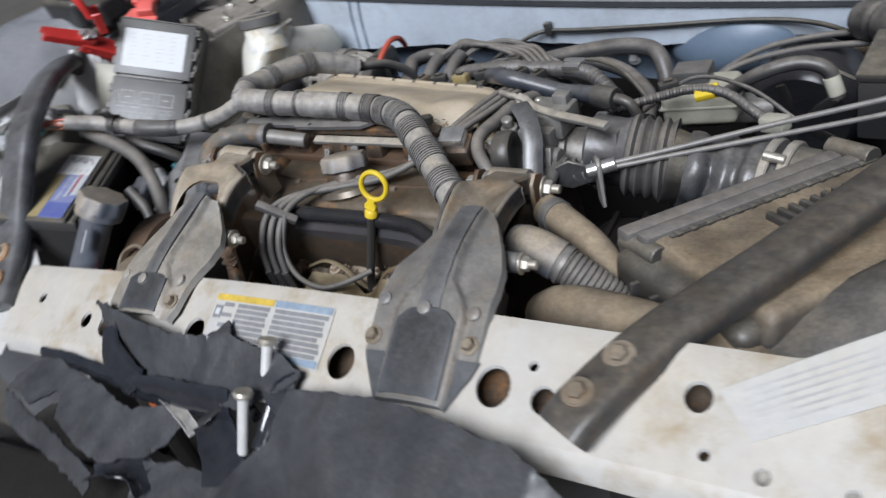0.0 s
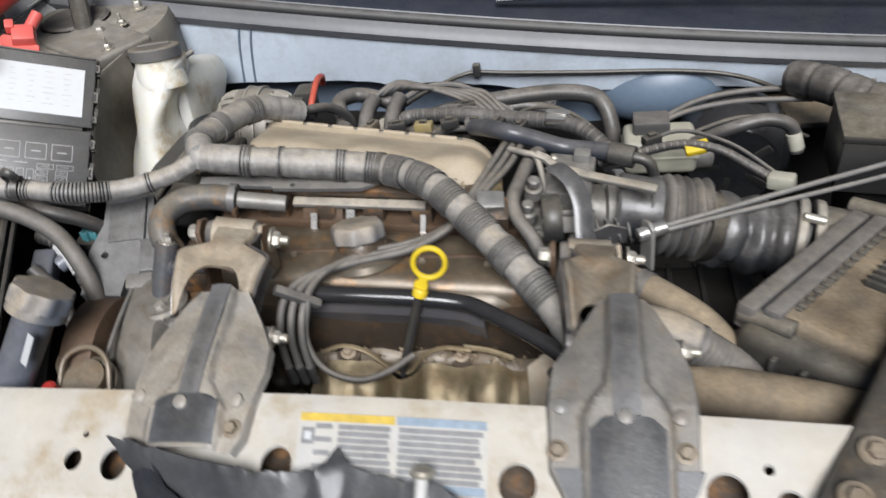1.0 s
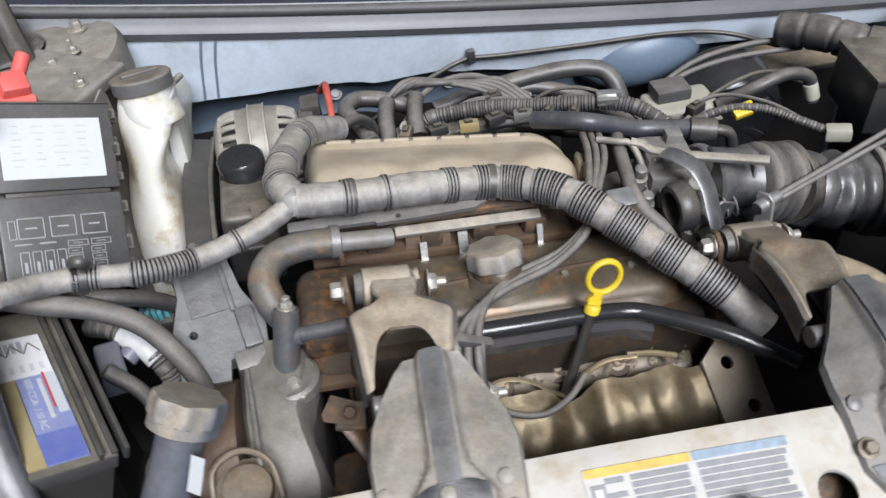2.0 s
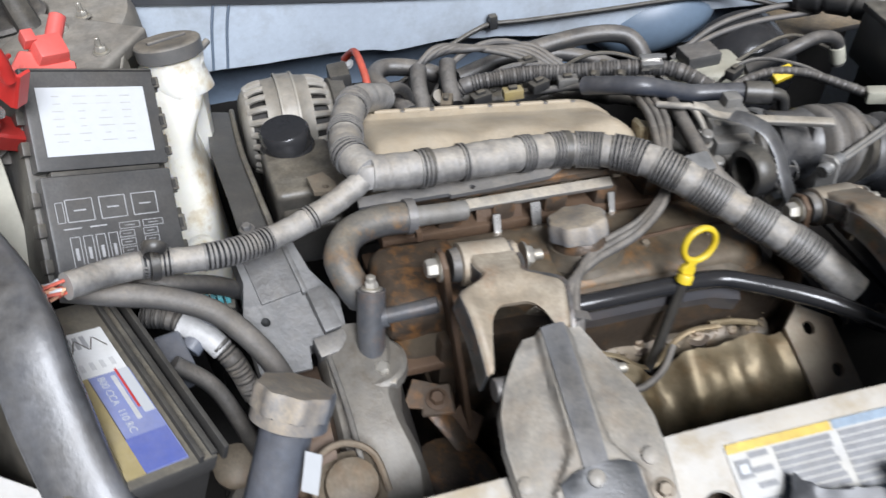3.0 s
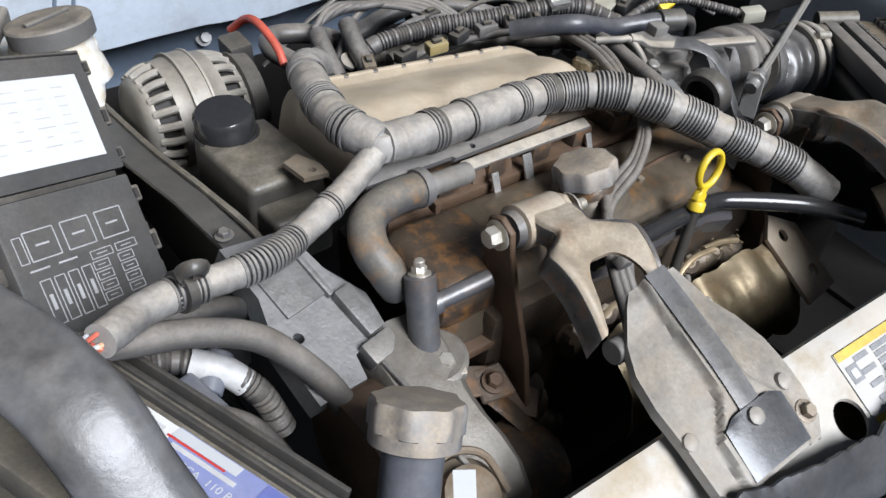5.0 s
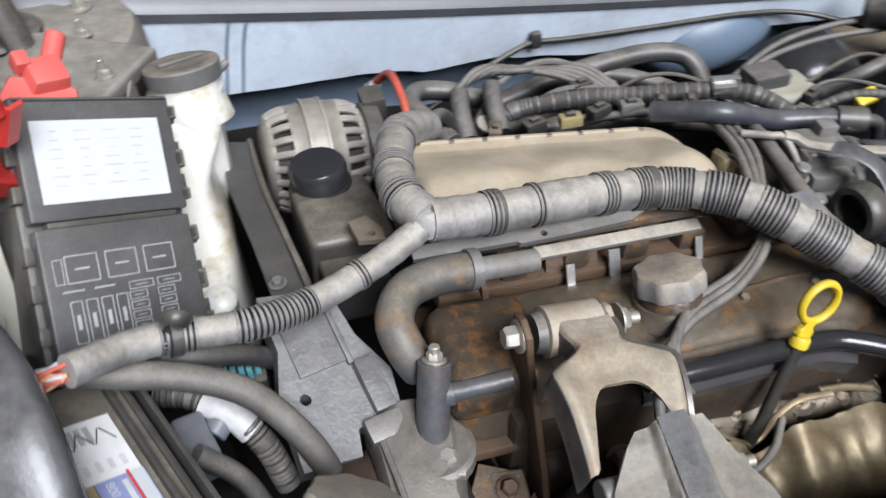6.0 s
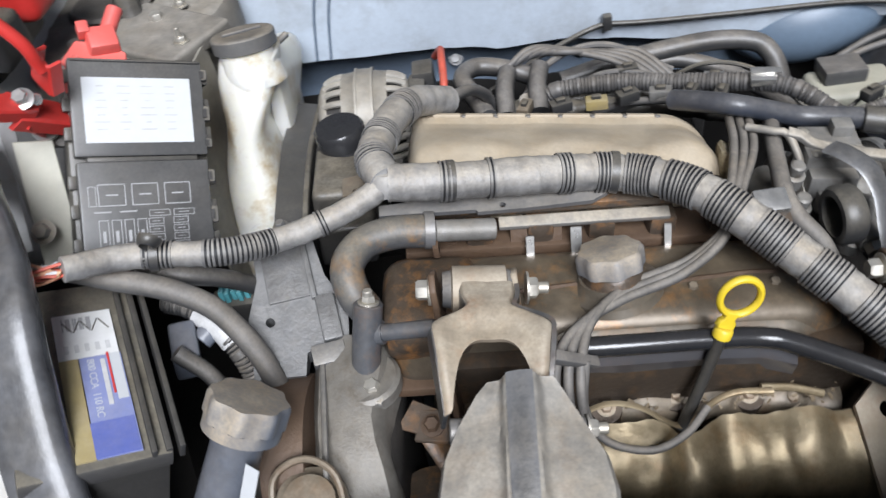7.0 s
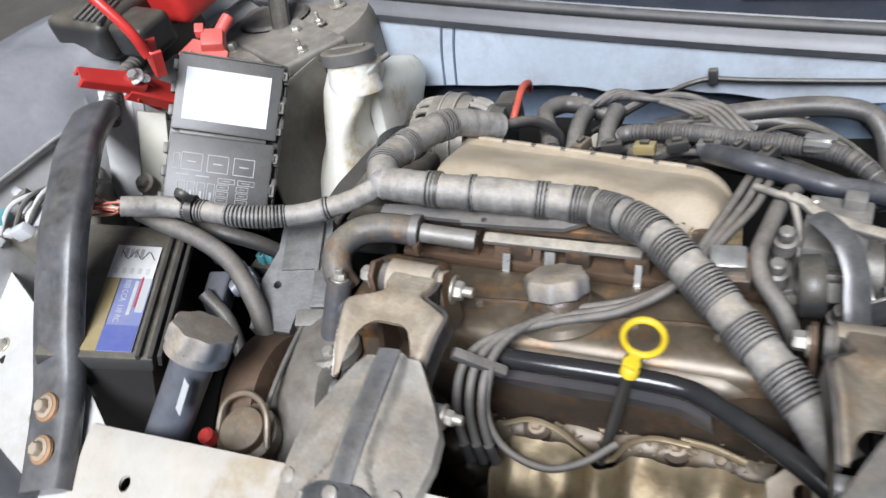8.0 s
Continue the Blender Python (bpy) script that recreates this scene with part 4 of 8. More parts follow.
for end in (-1, 1):
    part("end_cap", lathe(ALT, AX, [(end * 0.066, 0.028), (end * 0.065, 0.042), (end * 0.062, 0.05), (end * 0.056, 0.056), (end * 0.052, 0.0565), (end * 0.052, 0.045)], 48), alternator_cast, alt_housing)
    for k in range(22):
        turn = AM @ Matrix.Rotation(2 * math.pi * (k + 0.5) / 22, 4, "Z")
        part("fin", sweep([turn @ V(0.0625, 0, end * 0.029), turn @ V(0.0622, 0, end * 0.036), turn @ V(0.0595, 0, end * 0.046), turn @ V(0.0545, 0, end * 0.055)], 0.0047, 8, 0.004), alternator_cast, alt_housing)
for d in (-0.011, 0.011):
    part("band", lathe(ALT + AX * d, AX, [(-0.002, 0.07), (-0.0015, 0.0735), (0.0015, 0.0735), (0.002, 0.07)], 48), alternator_cast, alt_housing)
part("rear_cover", lathe(ALT + AX * 0.06, AX, [(0, 0.052), (0.002, 0.058), (0.022, 0.056), (0.026, 0.045)], 32), black_plastic, alt, "black plastic rear cover")
part("terminal", bx(ALT + V(0.085, 0.03, 0.03), 0.03, 0.04, 0.05, 0.005), black_plastic, alt, "black terminal cover")
part("foot", bx(ALT + V(0, -0.05, -0.06), 0.09, 0.05, 0.06, 0.008), cast, alt)

# power steering reservoir
ps = thing("steering_reservoir", (-0.31, 0.5, 0.72), "black dusty fluid reservoir with a round cap", "reservoir")
PM = axes((-0.31, 0.5, 0.785), (1, 0.05, -0.12), (0, 1, -0.1))
part("body", bx(PM @ Matrix.Translation((0.005, -0.005, 0)), 0.085, 0.12, 0.08, 0.01, 3), dusty_black, ps)
part("front_step", bx(PM @ Matrix.Translation((0.0, -0.075, -0.01)), 0.065, 0.05, 0.055, 0.008, 3), black_plastic, ps)
part("cap", lathe((-0.312, 0.547, 0.822), (0, 0, 1), [(0, 0.03), (0.003, 0.031), (0.022, 0.031), (0.026, 0.028)], 36), black_paint, ps)
part("cap_rim", lathe((-0.312, 0.547, 0.812), (0, 0, 1), [(0, 0.033), (0.008, 0.034), (0.012, 0.032)], 36), black_paint, ps)
part("ear", plate([(-0.013, -0.014), (0.012, -0.019), (0.015, 0.0), (0.007, 0.026), (-0.013, 0.02)], 0.005, axes((-0.285, 0.425, 0.846), (1, 0.1, -0.15), (0, 1, -0.1)), holes=[(0.002, -0.006, 0.004)]), mount_brown, ps)

# engine mount bracket and front cover castings
mb = thing("engine_bracket", (-0.35, 0.27, 0.70), "rough grey cast aluminium engine bracket", "bracket")
GX, GY = V(0.08, 0.02, -0.008), V(0.02, 0.095, 0.035)
GM = axes((-0.352, 0.31, 0.802), GX, GY)
bm = plate([(-0.055, -0.075), (-0.005, -0.082), (0.0, -0.06), (0.045, -0.055), (0.052, -0.02), (0.035, 0.02), (0.03, 0.07), (-0.032, 0.085), (-0.035, 0.03), (-0.05, -0.01)], 0.03, GM, 0.004, holes=[(-0.029, -0.018, 0.0055)])
part("plate", wobble(bm, 0.0022, 60), bracket_cast, mb)
part("pad", bx(GM @ Matrix.Translation((-0.004, 0.03, 0.0012)), 0.044, 0.06, 0.004, 0.0015), bracket_cast, mb)
part("rib", bx(GM @ Matrix.Translation((0.03, -0.03, 0.004)), 0.02, 0.05, 0.014, 0.003), bracket_cast, mb)
part("rib", bx(GM @ Matrix.Translation((0.02, 0.03, 0.003)), 0.006, 0.07, 0.008, 0.002), bracket_cast, mb)
part("lug", bx(GM @ Matrix.Translation((0.022, -0.068, 0.002)), 0.034, 0.022, 0.02, 0.003), dark_steel, mb)
fc = thing("front_cover", (-0.3, 0.2, 0.5), "pale grey cast aluminium engine front cover", "engine cover")
rows = []
for k in range(9):
    v = k / 8
    y = 0.27 - 0.17 * v
    zt = 0.777 - 0.075 * v**2.2
    x0c, x1c = -0.334 - 0.002 * v, -0.262 + 0.006 * math.sin(v * 9)
    rows.append([V(x0c - 0.002, y, zt - 0.05), V(x0c, y, zt - 0.012), V(x0c + 0.008, y, zt), V((x0c + x1c) / 2, y, zt + 0.006), V(x1c - 0.008, y, zt), V(x1c, y, zt - 0.012), V(x1c + 0.002, y, zt - 0.05)])
part("casting", wobble(loft(rows, close=True), 0.0015, 50), cover_cast, fc)
part("groove", sweep([(-0.325, 0.26, 0.778), (-0.318, 0.18, 0.77), (-0.316, 0.12, 0.752)], 0.003, 8), dark_steel, fc)
part("boss", lathe((-0.281, 0.226, 0.752), (0, 0, 1), [(0, 0.034), (0.012, 0.034), (0.016, 0.03)], 24), cover_cast, fc)
part("bolt", hexbolt((-0.274, 0.213, 0.764), (-0.1, -0.1, 1), 0.008), zinc, fc)
# unlit lower side of the casting, its shade given as a black colour
part("skirt", bx((-0.285, 0.2, 0.6), 0.06, 0.13, 0.24, 0.02, 3), shade_black, fc, "lower cover blackened for shade")
pl = thing("pulley", (-0.36, 0.16, 0.62), "brown rusty crank pulley seen edge on", "pulley")
part("rim", lathe((-0.385, 0.19, 0.70), (1, 0, -0.05), [(0, 0.05), (0.004, 0.082), (0.045, 0.082), (0.05, 0.05)], 40), rust, pl)
# thermostat pipe
tp = thing("coolant_outlet", (-0.282, 0.233, 0.748), "black steel coolant outlet with a side pipe", "pipe")
A, B = V(-0.282, 0.233, 0.764), V(-0.2665, 0.266, 0.828)
part("barrel", rod(A, B, 0.0145, 20), outlet_steel, tp)
part("flange", plate([(0.032 * math.cos(k * 0.3142) * (1.0 if k % 10 else 1.15), 0.02 * math.sin(k * 0.3142)) for k in range(20)], 0.006, axes(A + V(0.003, -0.006, 0.002), V(0.4, -1, 0), (1, 0, 0)), 0.001), steel_dust, tp)
part("stub", rod(V(-0.272, 0.252, 0.80), V(-0.205, 0.242, 0.808), 0.0085, 14), outlet_steel, tp)
part("ring", lathe(V(-0.268, 0.252, 0.80), V(0.067, -0.01, 0.008), [(0, 0.0115), (0.012, 0.0115)], 16), outlet_steel, tp)
part("bolt", join(rod(B - V(0, 0, 0.002), B + V(0.002, 0.004, 0.014), 0.005, 8), hexbolt(B, B - A, 0.007)), zinc, tp, "zinc bolt")
# upper hose
uh = thing("heater_hose", (-0.24, 0.34, 0.80), "dusty black rubber elbow hose with a clamp", "hose")
part("hose", sweep([(-0.276, 0.285, 0.80), (-0.284, 0.29, 0.82), (-0.288, 0.312, 0.836), (-0.272, 0.338, 0.841), (-0.24, 0.349, 0.84), (-0.2, 0.352, 0.832)], 0.0175, 16), tan_rubber, uh)
part("tube", rod((-0.2, 0.352, 0.832), (-0.139, 0.362, 0.815), 0.0115, 16), cast, uh, "aluminium pipe end")
part("clamp", lathe((-0.21, 0.352, 0.835), V(-0.2, 0.352, 0.832) - V(-0.24, 0.349, 0.84), [(0, 0.0195), (0.01, 0.0195)], 20), dark_steel, uh)
part("clamp_ear", bx((-0.2, 0.335, 0.822), 0.006, 0.012, 0.014, 0.001), rust, uh)

# torque struts
def strut(fc_, bolts, skin, open_at, saddle, spread):
    """A forked strut from the bushing between the two bolt ends to the front bolt at fc_, its yoke open from open_at on."""
    ax = (V(bolts[1]) - V(bolts[0])).normalized()
    c = (V(bolts[0]) + V(bolts[1])) / 2
    s = thing("torque_strut", c, "dusty tan steel engine torque strut with rubber bushing and forked end", "engine mount", "torque struts")
    part("bushing", lathe(c - ax * 0.026, ax, [(0, 0.016), (0.002, 0.0215), (0.05, 0.0215), (0.052, 0.016)], 24), skin, s)
    part("rubber_ring", lathe(c - ax * 0.033, ax, [(0, 0.016), (0.008, 0.018)], 20), rubber, s)
    part("rubber_ring", lathe(c + ax * 0.025, ax, [(0, 0.018), (0.008, 0.016)], 20), rubber, s)
    for e in (-1, 1):
        o = c + ax * (0.037 * e)
        part("ear", plate(([(-0.016, -0.05), (0.014, -0.05)] if e > 0 else [(-0.1, -0.34), (0.03, -0.34), (0.02, -0.2), (0.016, -0.09)]) + [(0.018, -0.01), (0.015, 0.012), (0.0, 0.02), (-0.015, 0.012), (-0.018, -0.01)] + ([(-0.03, -0.05), (-0.055, -0.12)] if e < 0 and open_at < 0.5 else []), 0.006, axes(o, (0, 1, 0), (0, 0, 1)), 0.001), mount_steel if e > 0 else rust, s, "engine side ear")
    part("bolt", hexbolt(c - ax * 0.043, -ax, 0.0095, 0.013), zinc, s, "zinc bolt head")
    part("nut", join(hexbolt(c + ax * 0.043, ax, 0.010, 0.010), rod(c + ax * 0.045, c + ax * 0.064, 0.0055)), zinc, s, "zinc nut")
    d = V(fc_) - c
    L = d.length
    m = axes(c, ax, -d)

    def at(u, f):
        """u across from -1 to 1, f along from 0 to 1."""
        half = 0.024 - 0.005 * math.exp(-((f - 0.2) / 0.07) ** 2) + spread * ease((f - 0.18) / 0.2) - 0.011 * max(0, (f - 0.4) / 0.6)
        a = u * math.pi / 2
        drop = 0.02 + 0.014 * f
        q = min(1.0, abs(u) / 0.78)
        x = half * math.copysign(q if abs(u) <= 0.78 else 1 + 0.06 * (abs(u) - 0.78) / 0.22, a)
        over = max(0.0, (abs(u) - 0.66) / 0.34)
        g = max(0.0, (f - 0.42) / 0.58)
        z = 0.021 + 0.012 * math.sin(math.pi * min(1, f * 1.1)) + (saddle * q * q - saddle * 0.54) * ease((f - 0.22) / 0.2) - drop * 1.05 * over ** 1.6 - 0.02 * g * g
        return m @ V(x + 0.006, -0.006 - (L - 0.006) * f, z)

    rows = []
    for i in range(33):
        u = (-1 + 2 * i / 32) * 0.8
        end = 0.9
        if abs(u) < 0.66:
            end = open_at + (0.9 - open_at) * (abs(u) / 0.66) ** 3
        rows.append([at(u, end * n / 30) for n in range(31)])
    part("yoke", wobble(loft(rows, 0.0045), 0.0008, 50), skin, s)
    for e in (-1, 1):
        side = [[at(e * u, 0.9 * n / 30) + (m.to_3x3() @ V(e * 0.0006, 0, 0)) for n in range(31)] for u in (0.79, 0.83, 0.87, 0.91, 0.95, 1.0)]
        part("side_flange", loft(side, 0.004), worn_flange, s, "dark worn side flange")
    part("front_bolt", join(hexbolt(V(fc_) + ax * 0.056, ax, 0.008), rod(V(fc_) + ax * 0.06, V(fc_) + ax * 0.074, 0.005)), zinc, s)
    part("spacer", rod(V(fc_) - ax * 0.055, V(fc_) + ax * 0.055, 0.011), dark_steel, s)
    return s


def mount_bracket(cx, rows_in, slant, label, skin, hang=1.0):
    """A pressed plate from rows of (y, z of the middle, half width left and right, half width of the rib, fall to the sides)."""
    k = thing("mount_bracket", (cx, rows_in[-1][0], rows_in[-1][1] - 0.02), label, "bracket", "mount brackets")
    y0 = rows_in[len(rows_in) // 2][0]

    def row(y, z, wl, wr, rib, fall):
        out = []
        for i in range(41):
            q = -1 + i / 20
            w = wl if q < 0 else wr
            x = abs(q) * w
            e = max(0.0, min(1.0, (rib + 0.006 - x) / 0.006))
            zz = z - fall * (hang if q < 0 else 1.0) * abs(q) ** 1.2 + 0.0065 * e * e * (3 - 2 * e)
            if abs(q) > 0.99:
                zz -= 0.007
            out.append(V(cx + math.copysign(x, q) + (y - y0) * slant, y, zz))
        return out

    fine = []
    for a, b in zip(rows_in, rows_in[1:]):
        for t in range(6):
            fine.append(row(*[p + (q - p) * t / 6 for p, q in zip(a, b)]))
    fine.append(row(*rows_in[-1]))
    part("plate", loft(fine, 0.004), skin, k)
    return k


strut((-0.137, 0.108, 0.822), ((-0.211, 0.243, 0.86), (-0.104, 0.244, 0.842)), mount_steel, 0.46, 0.013, 0.026)
strut((0.285, 0.085, 0.815), ((0.199, 0.251, 0.802), (0.309, 0.253, 0.791)), mount_tan, 0.68, 0.02, 0.014)
K1 = mount_bracket(-0.135, [(0.131, 0.861, 0.028, 0.028, 0.011, 0.004), (0.122, 0.861, 0.038, 0.035, 0.012, 0.012), (0.1, 0.853, 0.056, 0.051, 0.0125, 0.022), (0.078, 0.846, 0.066, 0.064, 0.013, 0.022), (0.05, 0.837, 0.07, 0.069, 0.013, 0.016), (0.03, 0.829, 0.069, 0.068, 0.015, 0.01), (0.018, 0.823, 0.068, 0.067, 0.024, 0.006), (0.004, 0.816, 0.067, 0.066, 0.036, 0.003), (-0.02, 0.804, 0.064, 0.064, 0.036, 0.002), (-0.032, 0.796, 0.045, 0.055, 0.034, 0.002)], 0.06, "dusty grey pressed steel mount bracket, partly under torn plastic", bracket_grey, 0.5)
K2 = mount_bracket(0.286, [(0.116, 0.852, 0.022, 0.022, 0.012, 0.002), (0.1, 0.853, 0.032, 0.034, 0.0125, 0.006), (0.07, 0.85, 0.05, 0.05, 0.013, 0.012), (0.045, 0.845, 0.069, 0.06, 0.013, 0.014), (0.02, 0.835, 0.072, 0.063, 0.016, 0.01), (0.006, 0.828, 0.072, 0.063, 0.028, 0.005), (-0.008, 0.819, 0.071, 0.063, 0.036, 0.003), (-0.045, 0.797, 0.07, 0.062, 0.036, 0.002), (-0.07, 0.783, 0.055, 0.05, 0.036, 0.002), (-0.088, 0.773, 0.042, 0.04, 0.034, 0.002)], 0.0, "brown grey pressed steel mount bracket in front of the air intake", bracket_brown)
part("lower_flap", loft([[V(0.286 + q * w, y, z + 0.0022 - 0.002 * abs(q)) for q in (-1, -0.5, 0, 0.5, 1)] for y, z, w in ((-0.046, 0.7965, 0.064), (-0.06, 0.7885, 0.058), (-0.07, 0.783, 0.051), (-0.088, 0.773, 0.0405))], 0.0015), bare_dark, K2, "dark bare lower flap")
for kk, cx, ya, yb, za, zb in ((K1, -0.136, 0.012, -0.03, 0.829, 0.806), (K2, 0.286, -0.012, -0.086, 0.826, 0.784)):
    rows = [[V(cx + q * (0.033 if t > 0.12 else 0.022 + 0.09 * t), ya + (yb - ya) * t, za + (zb - za) * t + 0.0022 - 0.003 * abs(q) ** 4) for q in (-1, -0.8, -0.4, 0, 0.4, 0.8, 1)] for t in (0, 0.06, 0.12, 0.4, 0.7, 1)]
    part("doubler", loft(rows, 0.003), bare_dark, kk, "dark grey doubler plate")
for kk, cx, sl, pts, hw in ((K1, -0.135, 0.06, ((0.131, 0.869), (0.1, 0.8605), (0.078, 0.8535), (0.05, 0.8445), (0.03, 0.8365), (0.012, 0.8285)), 0.0108), (K2, 0.286, 0.0, ((0.114, 0.8595), (0.1, 0.8605), (0.07, 0.8575), (0.045, 0.8525), (0.02, 0.8425), (-0.01, 0.8265)), 0.012)):
    part("rib", loft([[V(cx + q * hw + (y - 0.03) * sl, y, z + 0.0016 - 0.0012 * q * q) for q in (-1, -0.5, 0, 0.5, 1)] for y, z in pts], 0.002), rib_steel, kk, "worn dark centre rib")
for k, bolts in ((K1, ((-0.194, 0.019, 0.820), (-0.14, 0.004, 0.8275), (-0.088, 0.014, 0.819), (-0.087, -0.012, 0.806))), (K2, ((0.227, 0.003, 0.823), (0.284, -0.012, 0.8285), (0.332, -0.005, 0.8195), (0.225, -0.032, 0.803), (0.335, -0.032, 0.803)))):
    for n, b in enumerate(bolts):
        part("rivet" if n < 3 else "bolt", lathe(V(b) - V(0, 0, 0.002), (0, -0.45, 0.9), [(0, 0.0075), (0.004, 0.007), (0.0055, 0.004)], 14) if n < 3 else hexbolt(V(b), (0, -0.45, 0.9), 0.0065), (bracket_grey if k is K1 else bracket_brown) if n < 3 else mount_brown, k)

# ---- passenger side ----
FX, FY = V(0.112, 0.052, -0.056), V(0.02, 0.135, 0.135)
FB = axes((-0.5, 0.433, 0.915), FX, FY)
fuse = thing("fuse_box", FB, "black dusty fuse box with two lids and a white label", "fuse box")
part("case", bx(FB @ Matrix.Translation((0.0, 0.0, -0.035)), 0.142, 0.225, 0.06, 0.005), black_plastic, fuse)
lid1 = part("upper_lid", bx(FB @ Matrix.Translation((0.0, 0.056, 0.004)), 0.134, 0.102, 0.018, 0.003), fuse_plastic, fuse)
lid2 = part("lower_lid", bx(FB @ Matrix.Translation((0.0, -0.054, 0.004)), 0.132, 0.108, 0.018, 0.003), fuse_plastic, fuse)
part("label", bx(FB @ Matrix.Translation((-0.001, 0.053, 0.0135)), 0.108, 0.068, 0.0006, 0), paper, lid1, "white printed label")
part("hinge_strip", bx(FB @ Matrix.Translation((0.0, 0.002, 0.006)), 0.11, 0.005, 0.014, 0.001), black_plastic, fuse)
for y in (0.09, 0.06, 0.03, -0.02, -0.05, -0.085):
    for e in (-1, 1):
        part("clip", bx(FB @ Matrix.Translation((e * 0.07, y, -0.002)), 0.008, 0.014, 0.014, 0.0015), black_plastic, fuse)
for k in range(3):
    for x, w in ((-0.035 + 0.033 * k, 0.026),):
        y = -0.035
        for dx, dy, sx, sy in ((0, 0.011, w, 0.001), (0, -0.011, w, 0.001), (-w / 2, 0, 0.001, 0.022), (w / 2, 0, 0.001, 0.022)):
            part("printed_line", bx(FB @ Matrix.Translation((x + dx, y + dy, 0.0133)), sx, sy, 0.0003, 0), print_white, lid2)
        part("printed_line", bx(FB @ Matrix.Translation((x, y, 0.0133)), 0.012, 0.0015, 0.0003, 0), print_white, lid2)
for k in range(4):
    x = -0.045 + 0.0125 * k
    for dx, sx, sy, dy in ((-0.0045, 0.0008, 0.034, 0), (0.0045, 0.0008, 0.034, 0), (0, 0.009, 0.0008, 0.017), (0, 0.009, 0.0008, -0.017), (0, 0.003, 0.012, 0)):
        part("printed_line", bx(FB @ Matrix.Translation((x + dx, -0.078 + dy, 0.0133)), sx, sy, 0.0003, 0), print_white, lid2)
def printed_box(x, y, w, h):
    for dx, dy, sx, sy in ((0, h / 2, w, 0.0007), (0, -h / 2, w, 0.0007), (-w / 2, 0, 0.0007, h), (w / 2, 0, 0.0007, h)):
        part("printed_line", bx(FB @ Matrix.Translation((x + dx, y + dy, 0.0133)), sx, sy, 0.0003, 0), print_white, lid2)


printed_box(-0.054, -0.036, 0.007, 0.02)
for r in range(5):
    for c in range(2):
        w = 0.021 if r < 1 else 0.015
        printed_box(0.011 + 0.025 * c - (0.004 if r else 0), -0.0555 - 0.0085 * r, w, 0.0062)
        part("printed_line", bx(FB @ Matrix.Translation((0.011 + 0.025 * c - (0.004 if r else 0), -0.0555 - 0.0085 * r, 0.0133)), w * 0.5, 0.0007, 0.0003, 0), print_white, lid2)
for x in (-0.045, -0.02):
    part("printed_line", bx(FB @ Matrix.Translation((x, -0.0525, 0.0133)), 0.017, 0.0014, 0.0003, 0), print_white, lid2)
random.seed(21)
for r in range(7):
    for c in range(4):
        part("label_print", bx(FB @ Matrix.Translation((-0.038 + 0.023 * c, 0.078 - 0.0075 * r, 0.0139)), random.uniform(0.005, 0.016), 0.0009, 0.0002, 0), paper_grey, lid1)
for y, h in ((0.092, 0.012), (0.05, 0.016), (0.018, 0.01), (-0.018, 0.014), (-0.06, 0.018), (-0.096, 0.012)):
    part("latch", bx(FB @ Matrix.Translation((0.0695, y, 0.006)), 0.007, h, 0.012, 0.001, 1), dusty_black, fuse)
    part("latch_slot", bx(FB @ Matrix.Translation((0.0665, y, 0.0128)), 0.004, h * 0.6, 0.003, 0), shade_black, fuse)
part("rim", bx(FB @ Matrix.Translation((0.0, 0.1045, 0.012)), 0.13, 0.003, 0.006, 0.001, 1), black_plastic, fuse)

# surge tank
tank = thing("coolant_tank", (-0.42, 0.7, 0.66), "stained white plastic coolant surge tank with a grey cap", "coolant tank")
rows = []
# front column: (height, front, back, left, right, notch on the fender side)
for z, y0t, y1t, xl, xr, notch in ((0.906, 0.652, 0.70, -0.458, -0.39, 0), (0.898, 0.636, 0.71, -0.464, -0.386, 0), (0.88, 0.615, 0.72, -0.469, -0.39, 0.002), (0.86, 0.601, 0.72, -0.471, -0.398, 0.006), (0.84, 0.59, 0.72, -0.473, -0.411, 0.014), (0.82, 0.581, 0.715, -0.476, -0.421, 0.02), (0.805, 0.575, 0.71, -0.479, -0.424, 0.016), (0.785, 0.567, 0.70, -0.484, -0.422, 0.006), (0.76, 0.558, 0.70, -0.49, -0.418, 0), (0.73, 0.545, 0.70, -0.494, -0.417, 0), (0.69, 0.53, 0.70, -0.497, -0.42, 0), (0.6, 0.515, 0.70, -0.5, -0.42, 0)):
    ring = []
    for k in range(96):
        a = 2 * math.pi * k / 96
        cx, cy, hx, hy = (xl + xr) / 2, (y0t + y1t) / 2, (xr - xl) / 2, (y1t - y0t) / 2
        px = cx + hx * math.copysign(abs(math.cos(a)) ** 0.6, math.cos(a))
        py = cy + hy * math.copysign(abs(math.sin(a)) ** 0.6, math.sin(a))
        if math.sin(a) < 0:
            py += notch * ease((-0.452 - px) / 0.02)
        ring.append(V(px, py, z))
    rows.append(ring)
part("body", loft(rows, close=True), tank_white, tank)
rows = []
